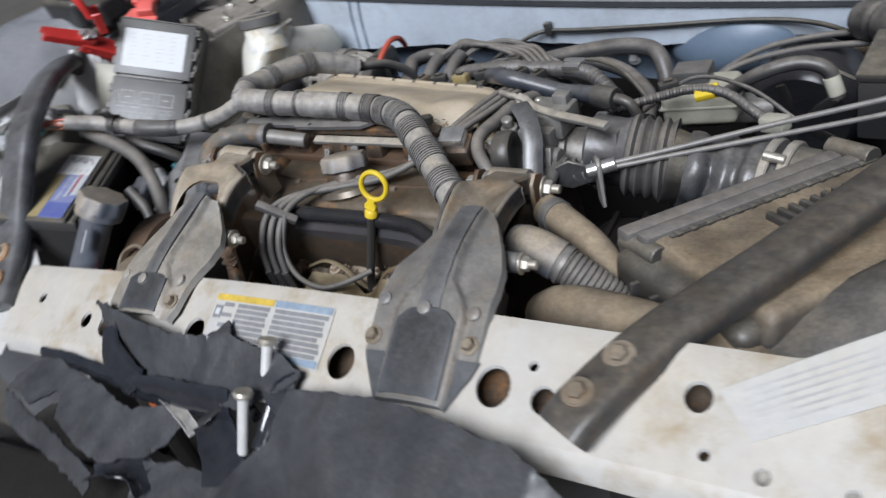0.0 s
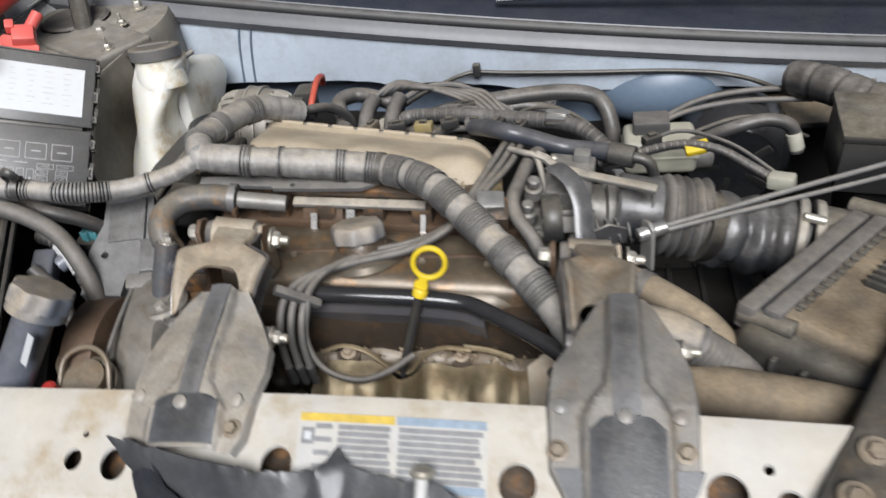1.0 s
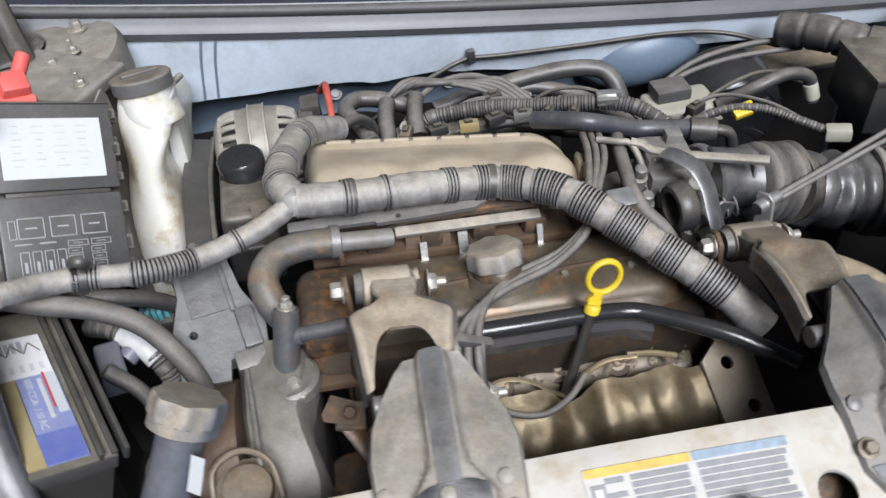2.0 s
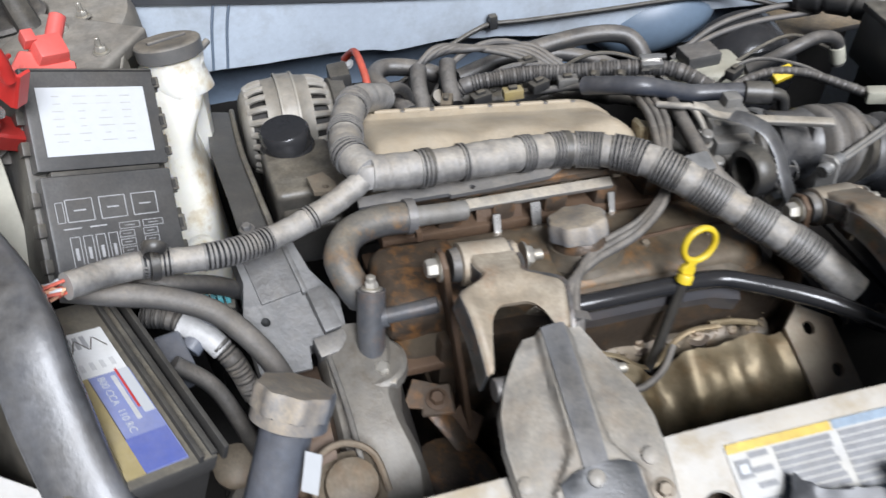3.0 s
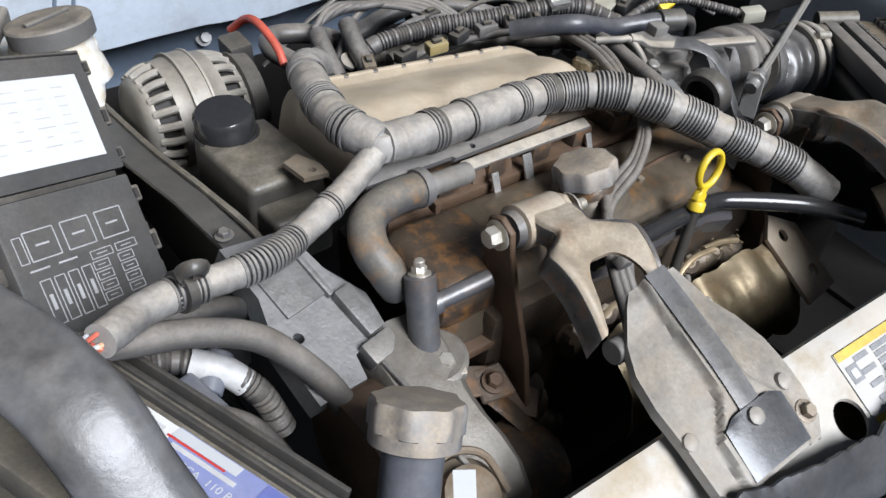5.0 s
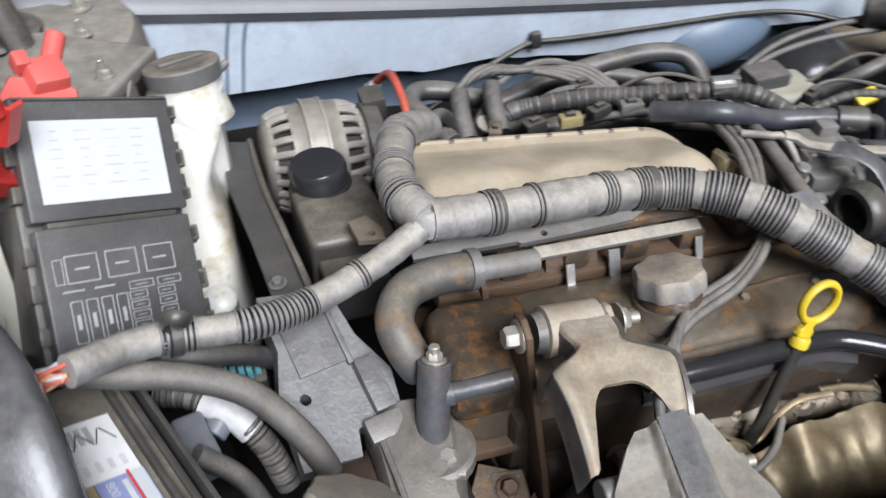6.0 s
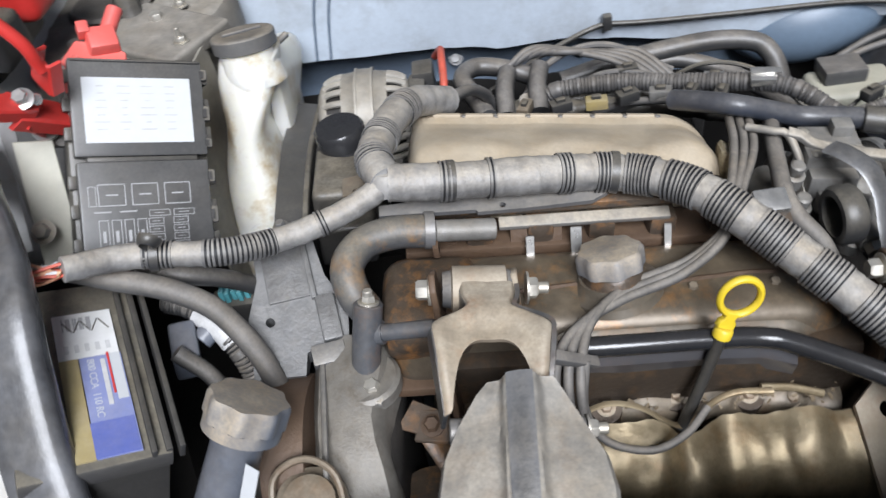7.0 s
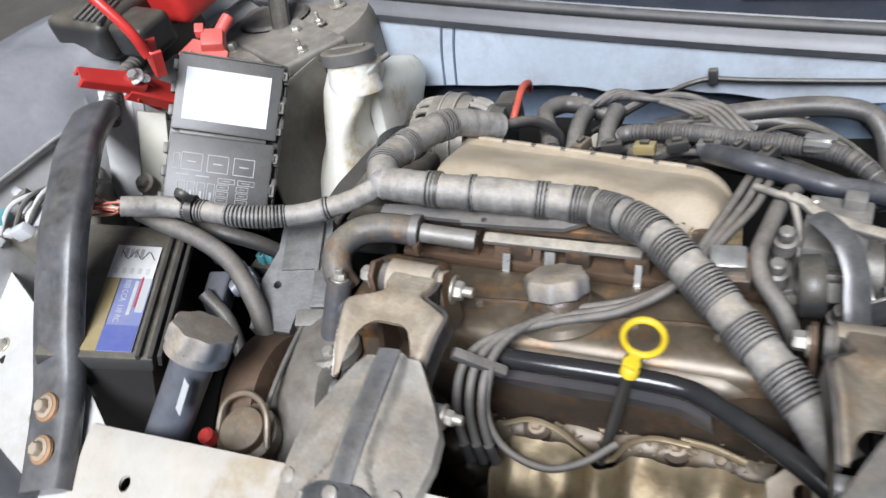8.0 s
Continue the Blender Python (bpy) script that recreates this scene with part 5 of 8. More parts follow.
# rear chamber: (place along the car, top, left, right)
for y, top, xl, xr in ((0.668, 0.87, -0.465, -0.41), (0.672, 0.886, -0.474, -0.402), (0.685, 0.889, -0.478, -0.399), (0.72, 0.88, -0.48, -0.398), (0.77, 0.862, -0.48, -0.398), (0.815, 0.846, -0.48, -0.398), (0.835, 0.836, -0.478, -0.4), (0.845, 0.82, -0.47, -0.407)):
    ring = []
    for k in range(72):
        a = 2 * math.pi * k / 72
        cx, cz, hx, hz = (xl + xr) / 2, (top + 0.66) / 2, (xr - xl) / 2, (top - 0.66) / 2
        pz = cz + hz * math.copysign(abs(math.sin(a)) ** 0.22, math.sin(a))
        px = cx + hx * math.copysign(abs(math.cos(a)) ** 0.4, math.cos(a))
        ring.append(V(px - 0.025 * ease((0.79 - pz) / 0.06) * (px > cx), y, pz))
    rows.append(ring)
part("rear_chamber", loft(rows, close=True), tank_white, tank, "stained rear chamber")
part("filler_neck", lathe((-0.424, 0.652, 0.865), (0.0, 0.22, 1), [(0, 0.042), (0.02, 0.038), (0.03, 0.035), (0.06, 0.034)], 36), tank_white, tank, "white filler neck")
part("cap", lathe((-0.424, 0.663, 0.914), (0.0, 0.22, 1), [(-0.006, 0.037), (-0.004, 0.0405), (0.012, 0.041), (0.014, 0.0395), (0.0145, 0.037), (0.0155, 0.034), (0.0145, 0.031), (0.0145, 0.01)], 48), tank_cap, tank, "flat grey screw cap")
part("cap_bar", bx(axes((-0.424, 0.667, 0.93), (0.9, 0.4, -0.09), (-0.4, 0.88, -0.2)), 0.05, 0.007, 0.004, 0.0015), tank_cap, tank)
part("overflow_stub", rod((-0.4, 0.68, 0.892), (-0.378, 0.7, 0.9), 0.0045), tank_cap, tank)
part("lower_neck", lathe((-0.45, 0.535, 0.69), (0.1, -0.5, 0.8), [(0, 0.02), (0.03, 0.018), (0.034, 0.012)], 18), tank_white, tank)

tower = thing("strut_tower", (-0.55, 0.8, 0.6), "dusty beige painted suspension strut tower", "car part")
part("tower", wobble(lathe((-0.645, 0.80, 0.55), (0.04, 0, 1), [(0, 0.17), (0.33, 0.168), (0.362, 0.166), (0.376, 0.158), (0.38, 0.145), (0.381, 0.1), (0.385, 0.09), (0.385, 0.062), (0.376, 0.056), (0.376, 0.02)], 56), 0.002, 30), tower_dust, tower)
part("seal_ring", lathe((-0.63, 0.8, 0.931), (0.04, 0, 1), [(0, 0.052), (0.006, 0.058), (0.01, 0.053), (0.008, 0.044)], 36), rubber, tower)
part("flange", wobble(bx(axes((-0.54, 0.70, 0.925), (1, -0.6, -0.06), (0.6, 1, 0)), 0.15, 0.11, 0.02, 0.006, 3), 0.002, 30), tower_dust, tower, "dusty flat flange")
part("side_sheet", loft([[V(-0.482 + 0.004 * math.sin(y * 20), y, z) for y in (0.47, 0.5, 0.55, 0.6, 0.64, 0.67)] for z in (0.62, 0.7, 0.8, 0.88, 0.915, 0.922)], 0.003), side_sheet_paint, tower, "grey dusty side sheet beside the tank")
for a in (0.4, 2.3, 4.6, 5.6):
    part("bolt", hexbolt((-0.635 + 0.112 * math.cos(a), 0.8 + 0.112 * math.sin(a), 0.929), (0.05, 0, 1), 0.009, 0.014), zinc, tower)
for x, y in ((-0.5, 0.66), (-0.525, 0.765)):
    part("stud", join(hexbolt((x, y, 0.932), (0.05, 0, 1), 0.007), rod((x, y, 0.932), (x, y, 0.952), 0.0035, 8)), zinc, tower)

# battery
BX, BY = V(0.042, 0.02, -0.018), V(-0.052, 0.166, 0.01)
BT = axes((-0.517, 0.188, 0.857), BX, BY)
bat = thing("battery", (-0.52, 0.19, 0.66), "dusty black car battery with a worn white and blue label", "battery")
part("case", bx(BT @ Matrix.Translation((-0.002, 0.016, -0.1)), 0.118, 0.218, 0.19, 0.006), dusty_black, bat)
part("lid", bx(BT @ Matrix.Translation((-0.002, 0.016, -0.012)), 0.122, 0.223, 0.02, 0.004), battery_top, bat)
for ex_ in (0.043, 0.066):
    part("hold_down_rib", bx(BT @ Matrix.Translation((ex_, 0.014, -0.004)), 0.005, 0.218, 0.016, 0.0015), strip_black, bat)
part("side_rib", bx(BT @ Matrix.Translation((0.0555, 0.014, -0.006)), 0.006, 0.215, 0.014, 0.002), strip_black, bat)
LB = BT @ Matrix.Translation((0.008, 0.0, 0.0))
head_ = part("label_head", bx(LB @ Matrix.Translation((0, 0.057, 0)), 0.052, 0.058, 0.0008, 0), label_white, bat, "worn white label")
part("label_gold", bx(LB @ Matrix.Translation((-0.018, -0.03, 0)), 0.016, 0.115, 0.0008, 0), gold_print, bat, "gold label strip")
blue_ = part("label_blue", bx(LB @ Matrix.Translation((0.009, -0.03, 0)), 0.036, 0.115, 0.0008, 0), faded_blue, bat, "faded blue label")
part("label_block", bx(LB @ Matrix.Translation((0.008, -0.068, 0.0006)), 0.036, 0.038, 0.0004, 0), deep_blue, bat, "blue label block")
part("brand_mark", bx(LB @ Matrix.Translation((0.0215, 0.0, 0.0007)), 0.009, 0.056, 0.0003, 0), paper, blue_)
part("brand_stripe", bx(LB @ Matrix.Translation((0.0155, 0.005, 0.0007)), 0.002, 0.05, 0.0003, 0), red_plastic, blue_)
part("word_bar", bx(LB @ Matrix.Translation((0.0105, -0.005, 0.0007)), 0.004, 0.055, 0.0003, 0), pale_print, blue_)
lettering("800 CCA  110 RC", 0.0092, LB @ Matrix.Translation((0.0, -0.01, 0.0006)) @ Matrix.Rotation(-math.pi / 2, 4, "Z"), paper, blue_)
for k in range(9):
    part("bar_code", bx(LB @ Matrix.Translation((-0.018 + 0.003 * k + 0.001 * (k % 2), 0.072, 0.0006)), 0.0012 + 0.0006 * (k % 3), 0.016, 0.0003, 0), grey_print, head_)
for k in range(5):
    part("scribble", bx(LB @ Matrix.Translation((-0.014 + 0.008 * k, 0.068, 0.0009)) @ Matrix.Rotation(0.5 - 0.9 * (k % 2), 4, "Z"), 0.0012, 0.016, 0.0003, 0), black_plastic, head_)
    part("word_bar", bx(LB @ Matrix.Translation((-0.018 + 0.009 * k, 0.04, 0.0006)), 0.004, 0.01, 0.0003, 0), pale_print, head_)

# tray and splash panel round the battery, black for the shade in the gaps
bt = thing("battery_tray", (-0.53, 0.2, 0.6), "black battery tray with a splash panel, gap shade in its colour", "battery tray")
part("floor", bx(BT @ Matrix.Translation((0.01, 0.02, -0.205)), 0.19, 0.3, 0.015, 0.004), shade_black, bt)
part("splash_panel", loft([[V(x + 0.01 * math.sin(y * 30), y, z) for y in (0.1, 0.2, 0.3, 0.42, 0.55, 0.7, 0.85)] for x, z in ((-0.655, 0.24), (-0.655, 0.6), (-0.65, 0.78), (-0.655, 0.82))], 0.004), shade_black, bt, "splash panel blackened for shade")
part("rear_wall", loft([[V(x, y, z) for x, y in ((-0.655, 0.6), (-0.6, 0.58), (-0.54, 0.56), (-0.5, 0.55))] for z in (0.24, 0.5, 0.7, 0.8)], 0.004), shade_black, bt)

# braces
la = thing("support_brace", (-0.478, 0.0, 0.80), "glossy black steel brace bolted to the support panel", "brace", "support braces")
part("bar", flat_bar([(-0.65, 0.395, 0.985), (-0.645, 0.385, 0.987), (-0.612, 0.32, 0.985), (-0.58, 0.265, 0.975), (-0.56, 0.225, 0.962), (-0.549, 0.19, 0.943), (-0.543, 0.155, 0.91), (-0.532, 0.11, 0.868), (-0.518, 0.07, 0.832), (-0.508, 0.042, 0.814), (-0.498, 0.006, 0.79), (-0.49, -0.022, 0.774)], 0.029, 0.013, (1, 0.15, 0.1)), brace_worn, la)
for q in ((-0.508, 0.042, 0.8275), (-0.497, 0.006, 0.805)):
    part("washer", lathe(q, (-0.05, -0.55, 0.83), [(0, 0.0155), (0.003, 0.015), (0.0045, 0.012)], 22), orange_rust, la, "rusty orange washer")
    part("bolt", hexbolt(V(q) + V(0, -0.0015, 0.003), (-0.05, -0.55, 0.83), 0.0078), mount_steel, la)

# filler neck
ax_ = V(-0.354, 0.145, 0.861) - V(-0.398, 0.097, 0.785)
neck = thing("filler_neck", (-0.42, 0.07, 0.74), "grey plastic filler neck with a dusty octagonal cap", "filler neck")
part("neck", lathe(V(-0.354, 0.145, 0.861) - ax_ * 1.6, ax_, [(0, 0.023), (0.11, 0.023), (0.14, 0.0235), (0.142, 0.029), (0.15, 0.029)], 24), neck_grey, neck)
part("cap", lathe(V(-0.354, 0.145, 0.861) - ax_.normalized() * 0.034, ax_, [(0, 0.03), (0.002, 0.034), (0.012, 0.034), (0.013, 0.036), (0.03, 0.036), (0.034, 0.034), (0.035, 0.02)], lobes=8, depth=0.003, lobe_rows=(3, 4, 5)), cap_dusty, neck, "grey cap with finger grips")
part("sticker", bx(axes(V(-0.37, 0.098, 0.818) + V(0.012, -0.016, 0.006), V(0.8, -0.6, 0.1), ax_), 0.016, 0.034, 0.001, 0), paper, neck, "white sticker")

# jump leads
jl = thing("red_clamp", (-0.56, 0.42, 0.98), "red battery jump lead clamp biting on the battery post", "battery clamp")
piv = V(-0.568, 0.412, 1.011)
tip, tail = V(-0.592, 0.455, 0.964), V(-0.588, 0.349, 1.061)


def channel(a, b, wa, wb, deep, nrm):
    """A plastic handle: a trough from a to b, wa and wb wide, open below."""
    d = (b - a).normalized()
    n = (V(nrm) - d * d.dot(V(nrm))).normalized()
    w = d.cross(n)
    rows = []
    for t in (0, 0.04, 0.3, 0.6, 0.9, 0.97, 1.0):
        c, h = a.lerp(b, t), (wa + (wb - wa) * t) * (0.8 if t in (0, 1.0) else 1)
        rows.append([c - w * h - n * deep, c - w * h - n * 0.002, c - w * h * 0.85, c, c + w * h * 0.85, c + w * h - n * 0.002, c + w * h - n * deep])
    return loft(rows, 0.003)


part("handle", channel(piv + V(0.004, 0.004, 0.004), tail, 0.014, 0.011, 0.014, (0.3, -0.5, 0.8)), red_plastic, jl)
part("handle", channel(piv + V(0.014, 0.012, 0.014), V(-0.532, 0.41, 1.06), 0.017, 0.012, 0.014, (0.2, -0.6, 0.75)), red_plastic, jl)
part("jaw", channel(piv + V(-0.008, -0.01, 0.012), V(-0.556, 0.452, 0.975), 0.018, 0.015, 0.018, (0.2, -0.5, 0.8)), red_plastic, jl)
part("jaw", channel(piv + V(-0.01, -0.004, 0.0), tip + V(-0.004, -0.006, 0.008), 0.014, 0.012, 0.014, (-0.2, -0.5, 0.8)), red_plastic, jl)
part("pivot", join(hexbolt(piv + V(0.002, -0.008, 0.014), (0.2, -0.5, 0.8), 0.008), rod(piv - V(0.01, -0.01, 0.0), piv + V(0.014, -0.004, 0.01), 0.006)), bright_metal, jl, "bright pivot spring")
part("cable", sweep([V(-0.534, 0.408, 1.05), V(-0.535, 0.40, 1.085), V(-0.565, 0.40, 1.13), V(-0.6, 0.42, 1.145), V(-0.66, 0.47, 1.155), V(-0.72, 0.53, 1.11), V(-0.74, 0.56, 1.07)], 0.0065, 12), red_plastic, jl)
post = thing("battery_terminal", (-0.55, 0.43, 0.95), "bright steel battery terminal bolt", "terminal")
part("bolt", hexbolt(tip - V(0, 0, 0.004), (0.1, -0.4, 0.9), 0.011), bright_metal, post)
part("lug", bx(axes(tip - V(0, -0.005, 0.014), FX, FY), 0.035, 0.03, 0.014, 0.003), grey_rubber, post)
cv = thing("terminal_cover", (-0.51, 0.5, 1.0), "faded red flip up terminal cover beside the fuse box", "terminal cover")
CM = axes((-0.517, 0.508, 1.022), V(0.9, 0.5, -0.25), V(-0.3, 0.75, 0.6))
part("box", bx(CM, 0.034, 0.03, 0.02, 0.004, 2, 0.85), pink_plastic, cv)
part("stud", rod(CM @ V(0.008, 0.01, 0), CM @ V(0.022, 0.032, 0.006), 0.0085), pink_plastic, cv)
part("flap", plate([(-0.04, -0.006), (-0.03, -0.02), (-0.008, -0.018), (0.02, -0.03), (0.026, -0.008), (0.012, 0.006), (-0.02, 0.016)], 0.005, CM @ Matrix.Translation((-0.006, -0.008, -0.004)), 0.0015), pink_plastic, cv, "bent cover flap")
part("strap", sweep([CM @ V(-0.03, -0.01, -0.004), CM @ V(-0.042, -0.024, -0.008), CM @ V(-0.046, -0.045, -0.014)], 0.0045, 8, flat=0.5), pink_plastic, cv)
part("latch", bx(CM @ Matrix.Translation((-0.016, 0.013, 0.004)), 0.012, 0.014, 0.016, 0.002), pink_plastic, cv)
pk = thing("jump_pack", (-0.7, 0.55, 0.98), "red and black portable jump starter pack on the fender", "jump starter")
PKM = axes((-0.745, 0.56, 1.045), V(1, -0.2, -0.1), V(0.2, 1, 0.15))
part("grip", bx(PKM, 0.125, 0.1, 0.06, 0.016, 4), black_plastic, pk)
part("shell", bx(PKM @ Matrix.Translation((0.02, 0.1, 0.01)), 0.21, 0.11, 0.075, 0.02, 4), red_plastic, pk)
for k in range(5):
    part("grip_rib", bx(PKM @ Matrix.Translation((0.0 + 0.013 * k, -0.012, 0.03)) @ Matrix.Rotation(0.25, 4, "Z"), 0.006, 0.06, 0.008, 0.0015), rubber, pk)
part("foot", bx(PKM @ Matrix.Translation((0.02, 0.05, -0.045)), 0.12, 0.12, 0.05, 0.012), black_plastic, pk)
part("socket", bx(PKM @ Matrix.Translation((0.1, -0.01, 0.0)), 0.07, 0.06, 0.05, 0.012, 3), black_plastic, pk, "black cable socket")
# what shows between the fuse box and the fender
ip = thing("inner_bracket", (-0.64, 0.41, 0.8), "white painted sheet bracket beside the battery", "bracket")
part("sheet", plate([(-0.022, -0.075), (0.016, -0.075), (0.028, 0.07), (-0.02, 0.075)], 0.004, axes((-0.655, 0.41, 0.925), (0.85, 0.5, -0.2), (-0.15, 0.35, 0.9)), 0.001), white_paint, ip)
part("strip", plate([(-0.006, -0.085), (0.006, -0.085), (0.01, 0.08), (-0.006, 0.08)], 0.006, axes((-0.627, 0.417, 0.915), (0.85, 0.5, -0.2), (-0.15, 0.35, 0.9)), 0.001), dark_steel, ip)
part("tray", plate([(-0.022, -0.07), (0.018, -0.07), (0.02, 0.06), (-0.018, 0.065)], 0.006, axes((-0.602, 0.405, 0.905), (0.9, 0.4, -0.2), (-0.15, 0.4, 0.9)), 0.001), cream, ip, "cream bracket")
part("bolt", hexbolt((-0.604, 0.372, 0.888), (0.1, -0.6, 0.7), 0.009), steel_dust, ip)
hl = thing("headlamp", (-0.7, 0.26, 0.8), "grey and white headlamp backing with teal clips and wires", "headlamp")
part("housing", wobble(bx(axes((-0.70, 0.30, 0.87), (1, 0.6, -0.2), (-0.5, 1, 0.2)), 0.13, 0.12, 0.1, 0.02, 3), 0.006, 30), side_sheet_paint, hl)
random.seed(52)
for k in range(12):
    o = V(-0.675 + random.uniform(-0.045, 0.04), 0.25 + random.uniform(-0.05, 0.05), 0.925 + random.uniform(-0.02, 0.015))
    m = axes(o, (1, random.uniform(-0.8, 0.8), random.uniform(-0.4, 0.4)), (random.uniform(-0.5, 0.5), 1, 0.3))
    part("clip", bx(m, random.uniform(0.014, 0.034), random.uniform(0.01, 0.022), random.uniform(0.008, 0.018), 0.003), (paper, pale_print, teal, grey_rubber)[k % 4], hl)
for k in range(5):
    o = V(-0.69 + 0.015 * k, 0.21 + 0.01 * (k % 3), 0.92)
    part("wire", sweep([o, o + V(0.01, 0.03, 0.025), o + V(0.03 - 0.01 * k, 0.07, 0.02), o + V(0.02, 0.11, 0.0)], 0.0032, 8), (pale_print, rubber)[k % 2], hl)
for k in range(3):
    part("ring", lathe((-0.64 + 0.012 * k, 0.235 + 0.03 * k, 0.93), (0.3, -0.5, 0.8), [(0, 0.008), (0, 0.014), (0.005, 0.014), (0.005, 0.008)], 18), pale_print, hl)
bc = thing("black_clamp", (-0.58, 0.74, 0.93), "black jump lead clamp resting on the strut tower", "battery clamp")
part("handle", sweep([(-0.585, 0.745, 0.93), (-0.6, 0.78, 0.965), (-0.615, 0.82, 1.01)], 0.016, 10, flat=0.6), black_plastic, bc)

# wiring loom
HL = [(-0.523, 0.257, 0.932), (-0.475, 0.29, 0.908), (-0.397, 0.3, 0.889), (-0.342, 0.327, 0.873), (-0.284, 0.352, 0.874), (-0.237, 0.368, 0.89)]
HR = [(-0.237, 0.368, 0.89), (-0.18, 0.372, 0.878), (-0.1, 0.382, 0.863), (-0.01, 0.39, 0.844), (0.05, 0.362, 0.842), (0.09, 0.325, 0.833), (0.15, 0.268, 0.802), (0.205, 0.21, 0.772), (0.24, 0.17, 0.74)]
HU = [(-0.237, 0.368, 0.89), (-0.252, 0.405, 0.893), (-0.248, 0.449, 0.887), (-0.235, 0.5, 0.88), (-0.215, 0.545, 0.866), (-0.18, 0.59, 0.832)]
lm = thing("wiring_loom", (-0.237, 0.368, 0.86), "grey taped corrugated wiring loom lying across the engine", "wiring loom")
part("left_branch", sweep(HL, 0.0122, 20, 0.001, ripple(0.0042, 0.12, [], 1), wrap=0.0006), loom, lm)
part("main_branch", sweep(HR, 0.0188, 22, 0.001, ripple(0.0046, 0.09, [], 2), wrap=0.0009), loom, lm)
part("rear_branch", sweep(HU, 0.018, 22, 0.001, ripple(0.0046, 0.09, [], 3), wrap=0.0006), loom, lm)


def bare_conduit(line, r, spans):
    """Stretches of the loom where the tape is gone and the corrugated conduit shows."""
    dense = spline(line, 0.001)
    run = [0.0]
    for a, b in zip(dense, dense[1:]):
        run.append(run[-1] + (b - a).length)
    for lo, hi in spans:
        seg = [q for q, s in zip(dense, run) if lo <= s <= hi]
        if len(seg) < 4:
            continue
        # added black core between the ridges: groove shade as a colour
        part("groove_shade_core", sweep(seg, r * 0.965, 22, 0.003), groove_shade, lm, "black core for the shade in the grooves")
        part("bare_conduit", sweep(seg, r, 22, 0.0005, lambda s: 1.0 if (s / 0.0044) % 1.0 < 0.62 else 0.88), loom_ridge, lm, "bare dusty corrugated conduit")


bare_conduit(HL, 0.0136, [(0.07, 0.1), (0.127, 0.198), (0.24, 0.25)])
bare_conduit(HR, 0.0213, [(0.05, 0.064), (0.1, 0.108), (0.172, 0.19), (0.212, 0.23), (0.243, 0.277), (0.286, 0.324), (0.335, 0.368), (0.385, 0.424), (0.445, 0.478), (0.5, 0.54)])
bare_conduit(HU, 0.0204, [(0.03, 0.045), (0.08, 0.1), (0.15, 0.175)])
part("joint", wobble(lathe(V(-0.237, 0.372, 0.872), (0, 0.1, 1), [(0, 0.01), (0.006, 0.02), (0.02, 0.022), (0.03, 0.015)], 20), 0.003, 60), loom, lm, "taped joint")
for p, q, r in (((-0.176, 0.373, 0.877), (0.9, 0.1, -0.2), 0.0215), ((-0.01, 0.39, 0.844), (0.9, -0.1, -0.15), 0.022), ((-0.457, 0.293, 0.904), (0.9, 0.2, -0.25), 0.0165)):
    part("tie", lathe(V(p) - V(q).normalized() * 0.004, q, [(0, r), (0.008, r)], 20), black_plastic, lm)
random.seed(4)
for k in range(11):
    e = V(-0.524, 0.256, 0.932) + V(random.uniform(-0.006, 0.006), random.uniform(-0.007, 0.007), random.uniform(-0.007, 0.007))
    f = V(-0.556 + random.uniform(-0.01, 0.0), 0.25 + random.uniform(-0.014, 0.014), 0.938 + random.uniform(-0.014, 0.014))
    part("bare_wire", sweep([e, e.lerp(f, 0.5) + V(0, 0, random.uniform(-0.006, 0.006)), f], 0.0016, 6), (red_wire, pink_wire, paper)[k % 3], lm)
part("clip_tail", sweep([(-0.457, 0.288, 0.919), (-0.459, 0.284, 0.93), (-0.452, 0.278, 0.938), (-0.443, 0.277, 0.935), (-0.441, 0.28, 0.926), (-0.448, 0.284, 0.922)], 0.0055, 8, 0.003, flat=0.35), black_plastic, lm, "curled tie tail")
gh = thing("battery_cable", (-0.46, 0.28, 0.85), "grey rubber sleeved cable dropping beside the battery", "cable")
part("sleeve", sweep([(-0.54, 0.29, 0.90), (-0.5, 0.285, 0.885), (-0.455, 0.282, 0.866), (-0.415, 0.272, 0.84), (-0.385, 0.25, 0.80), (-0.37, 0.23, 0.765), (-0.36, 0.22, 0.70)], 0.0115, 14), grey_rubber, gh)

# ---- driver side ----
ra = thing("support_brace", (0.45, -0.08, 0.77), "scuffed black steel brace bolted across the support panel", "brace", "support braces")
part("bar", flat_bar([(0.447, -0.1, 0.786), (0.459, -0.08, 0.796), (0.488, -0.03, 0.806), (0.517, 0.02, 0.808), (0.576, 0.12, 0.801), (0.634, 0.22, 0.797), (0.721, 0.37, 0.79), (0.82, 0.52, 0.78)], 0.0265, 0.012, (1, -0.6, 0.1)), brace_dusty, ra)
for q in ((0.483, -0.036, 0.8155), (0.459, -0.076, 0.8085)):
    part("washer", lathe(q, (0, -0.25, 0.95), [(0, 0.0145), (0.0025, 0.014)], 20), mount_brown, ra, "brown dusty washer")
    part("bolt", hexbolt(V(q) + V(0, -0.001, 0.002), (0, -0.25, 0.95), 0.008, 0.006), mount_brown, ra)
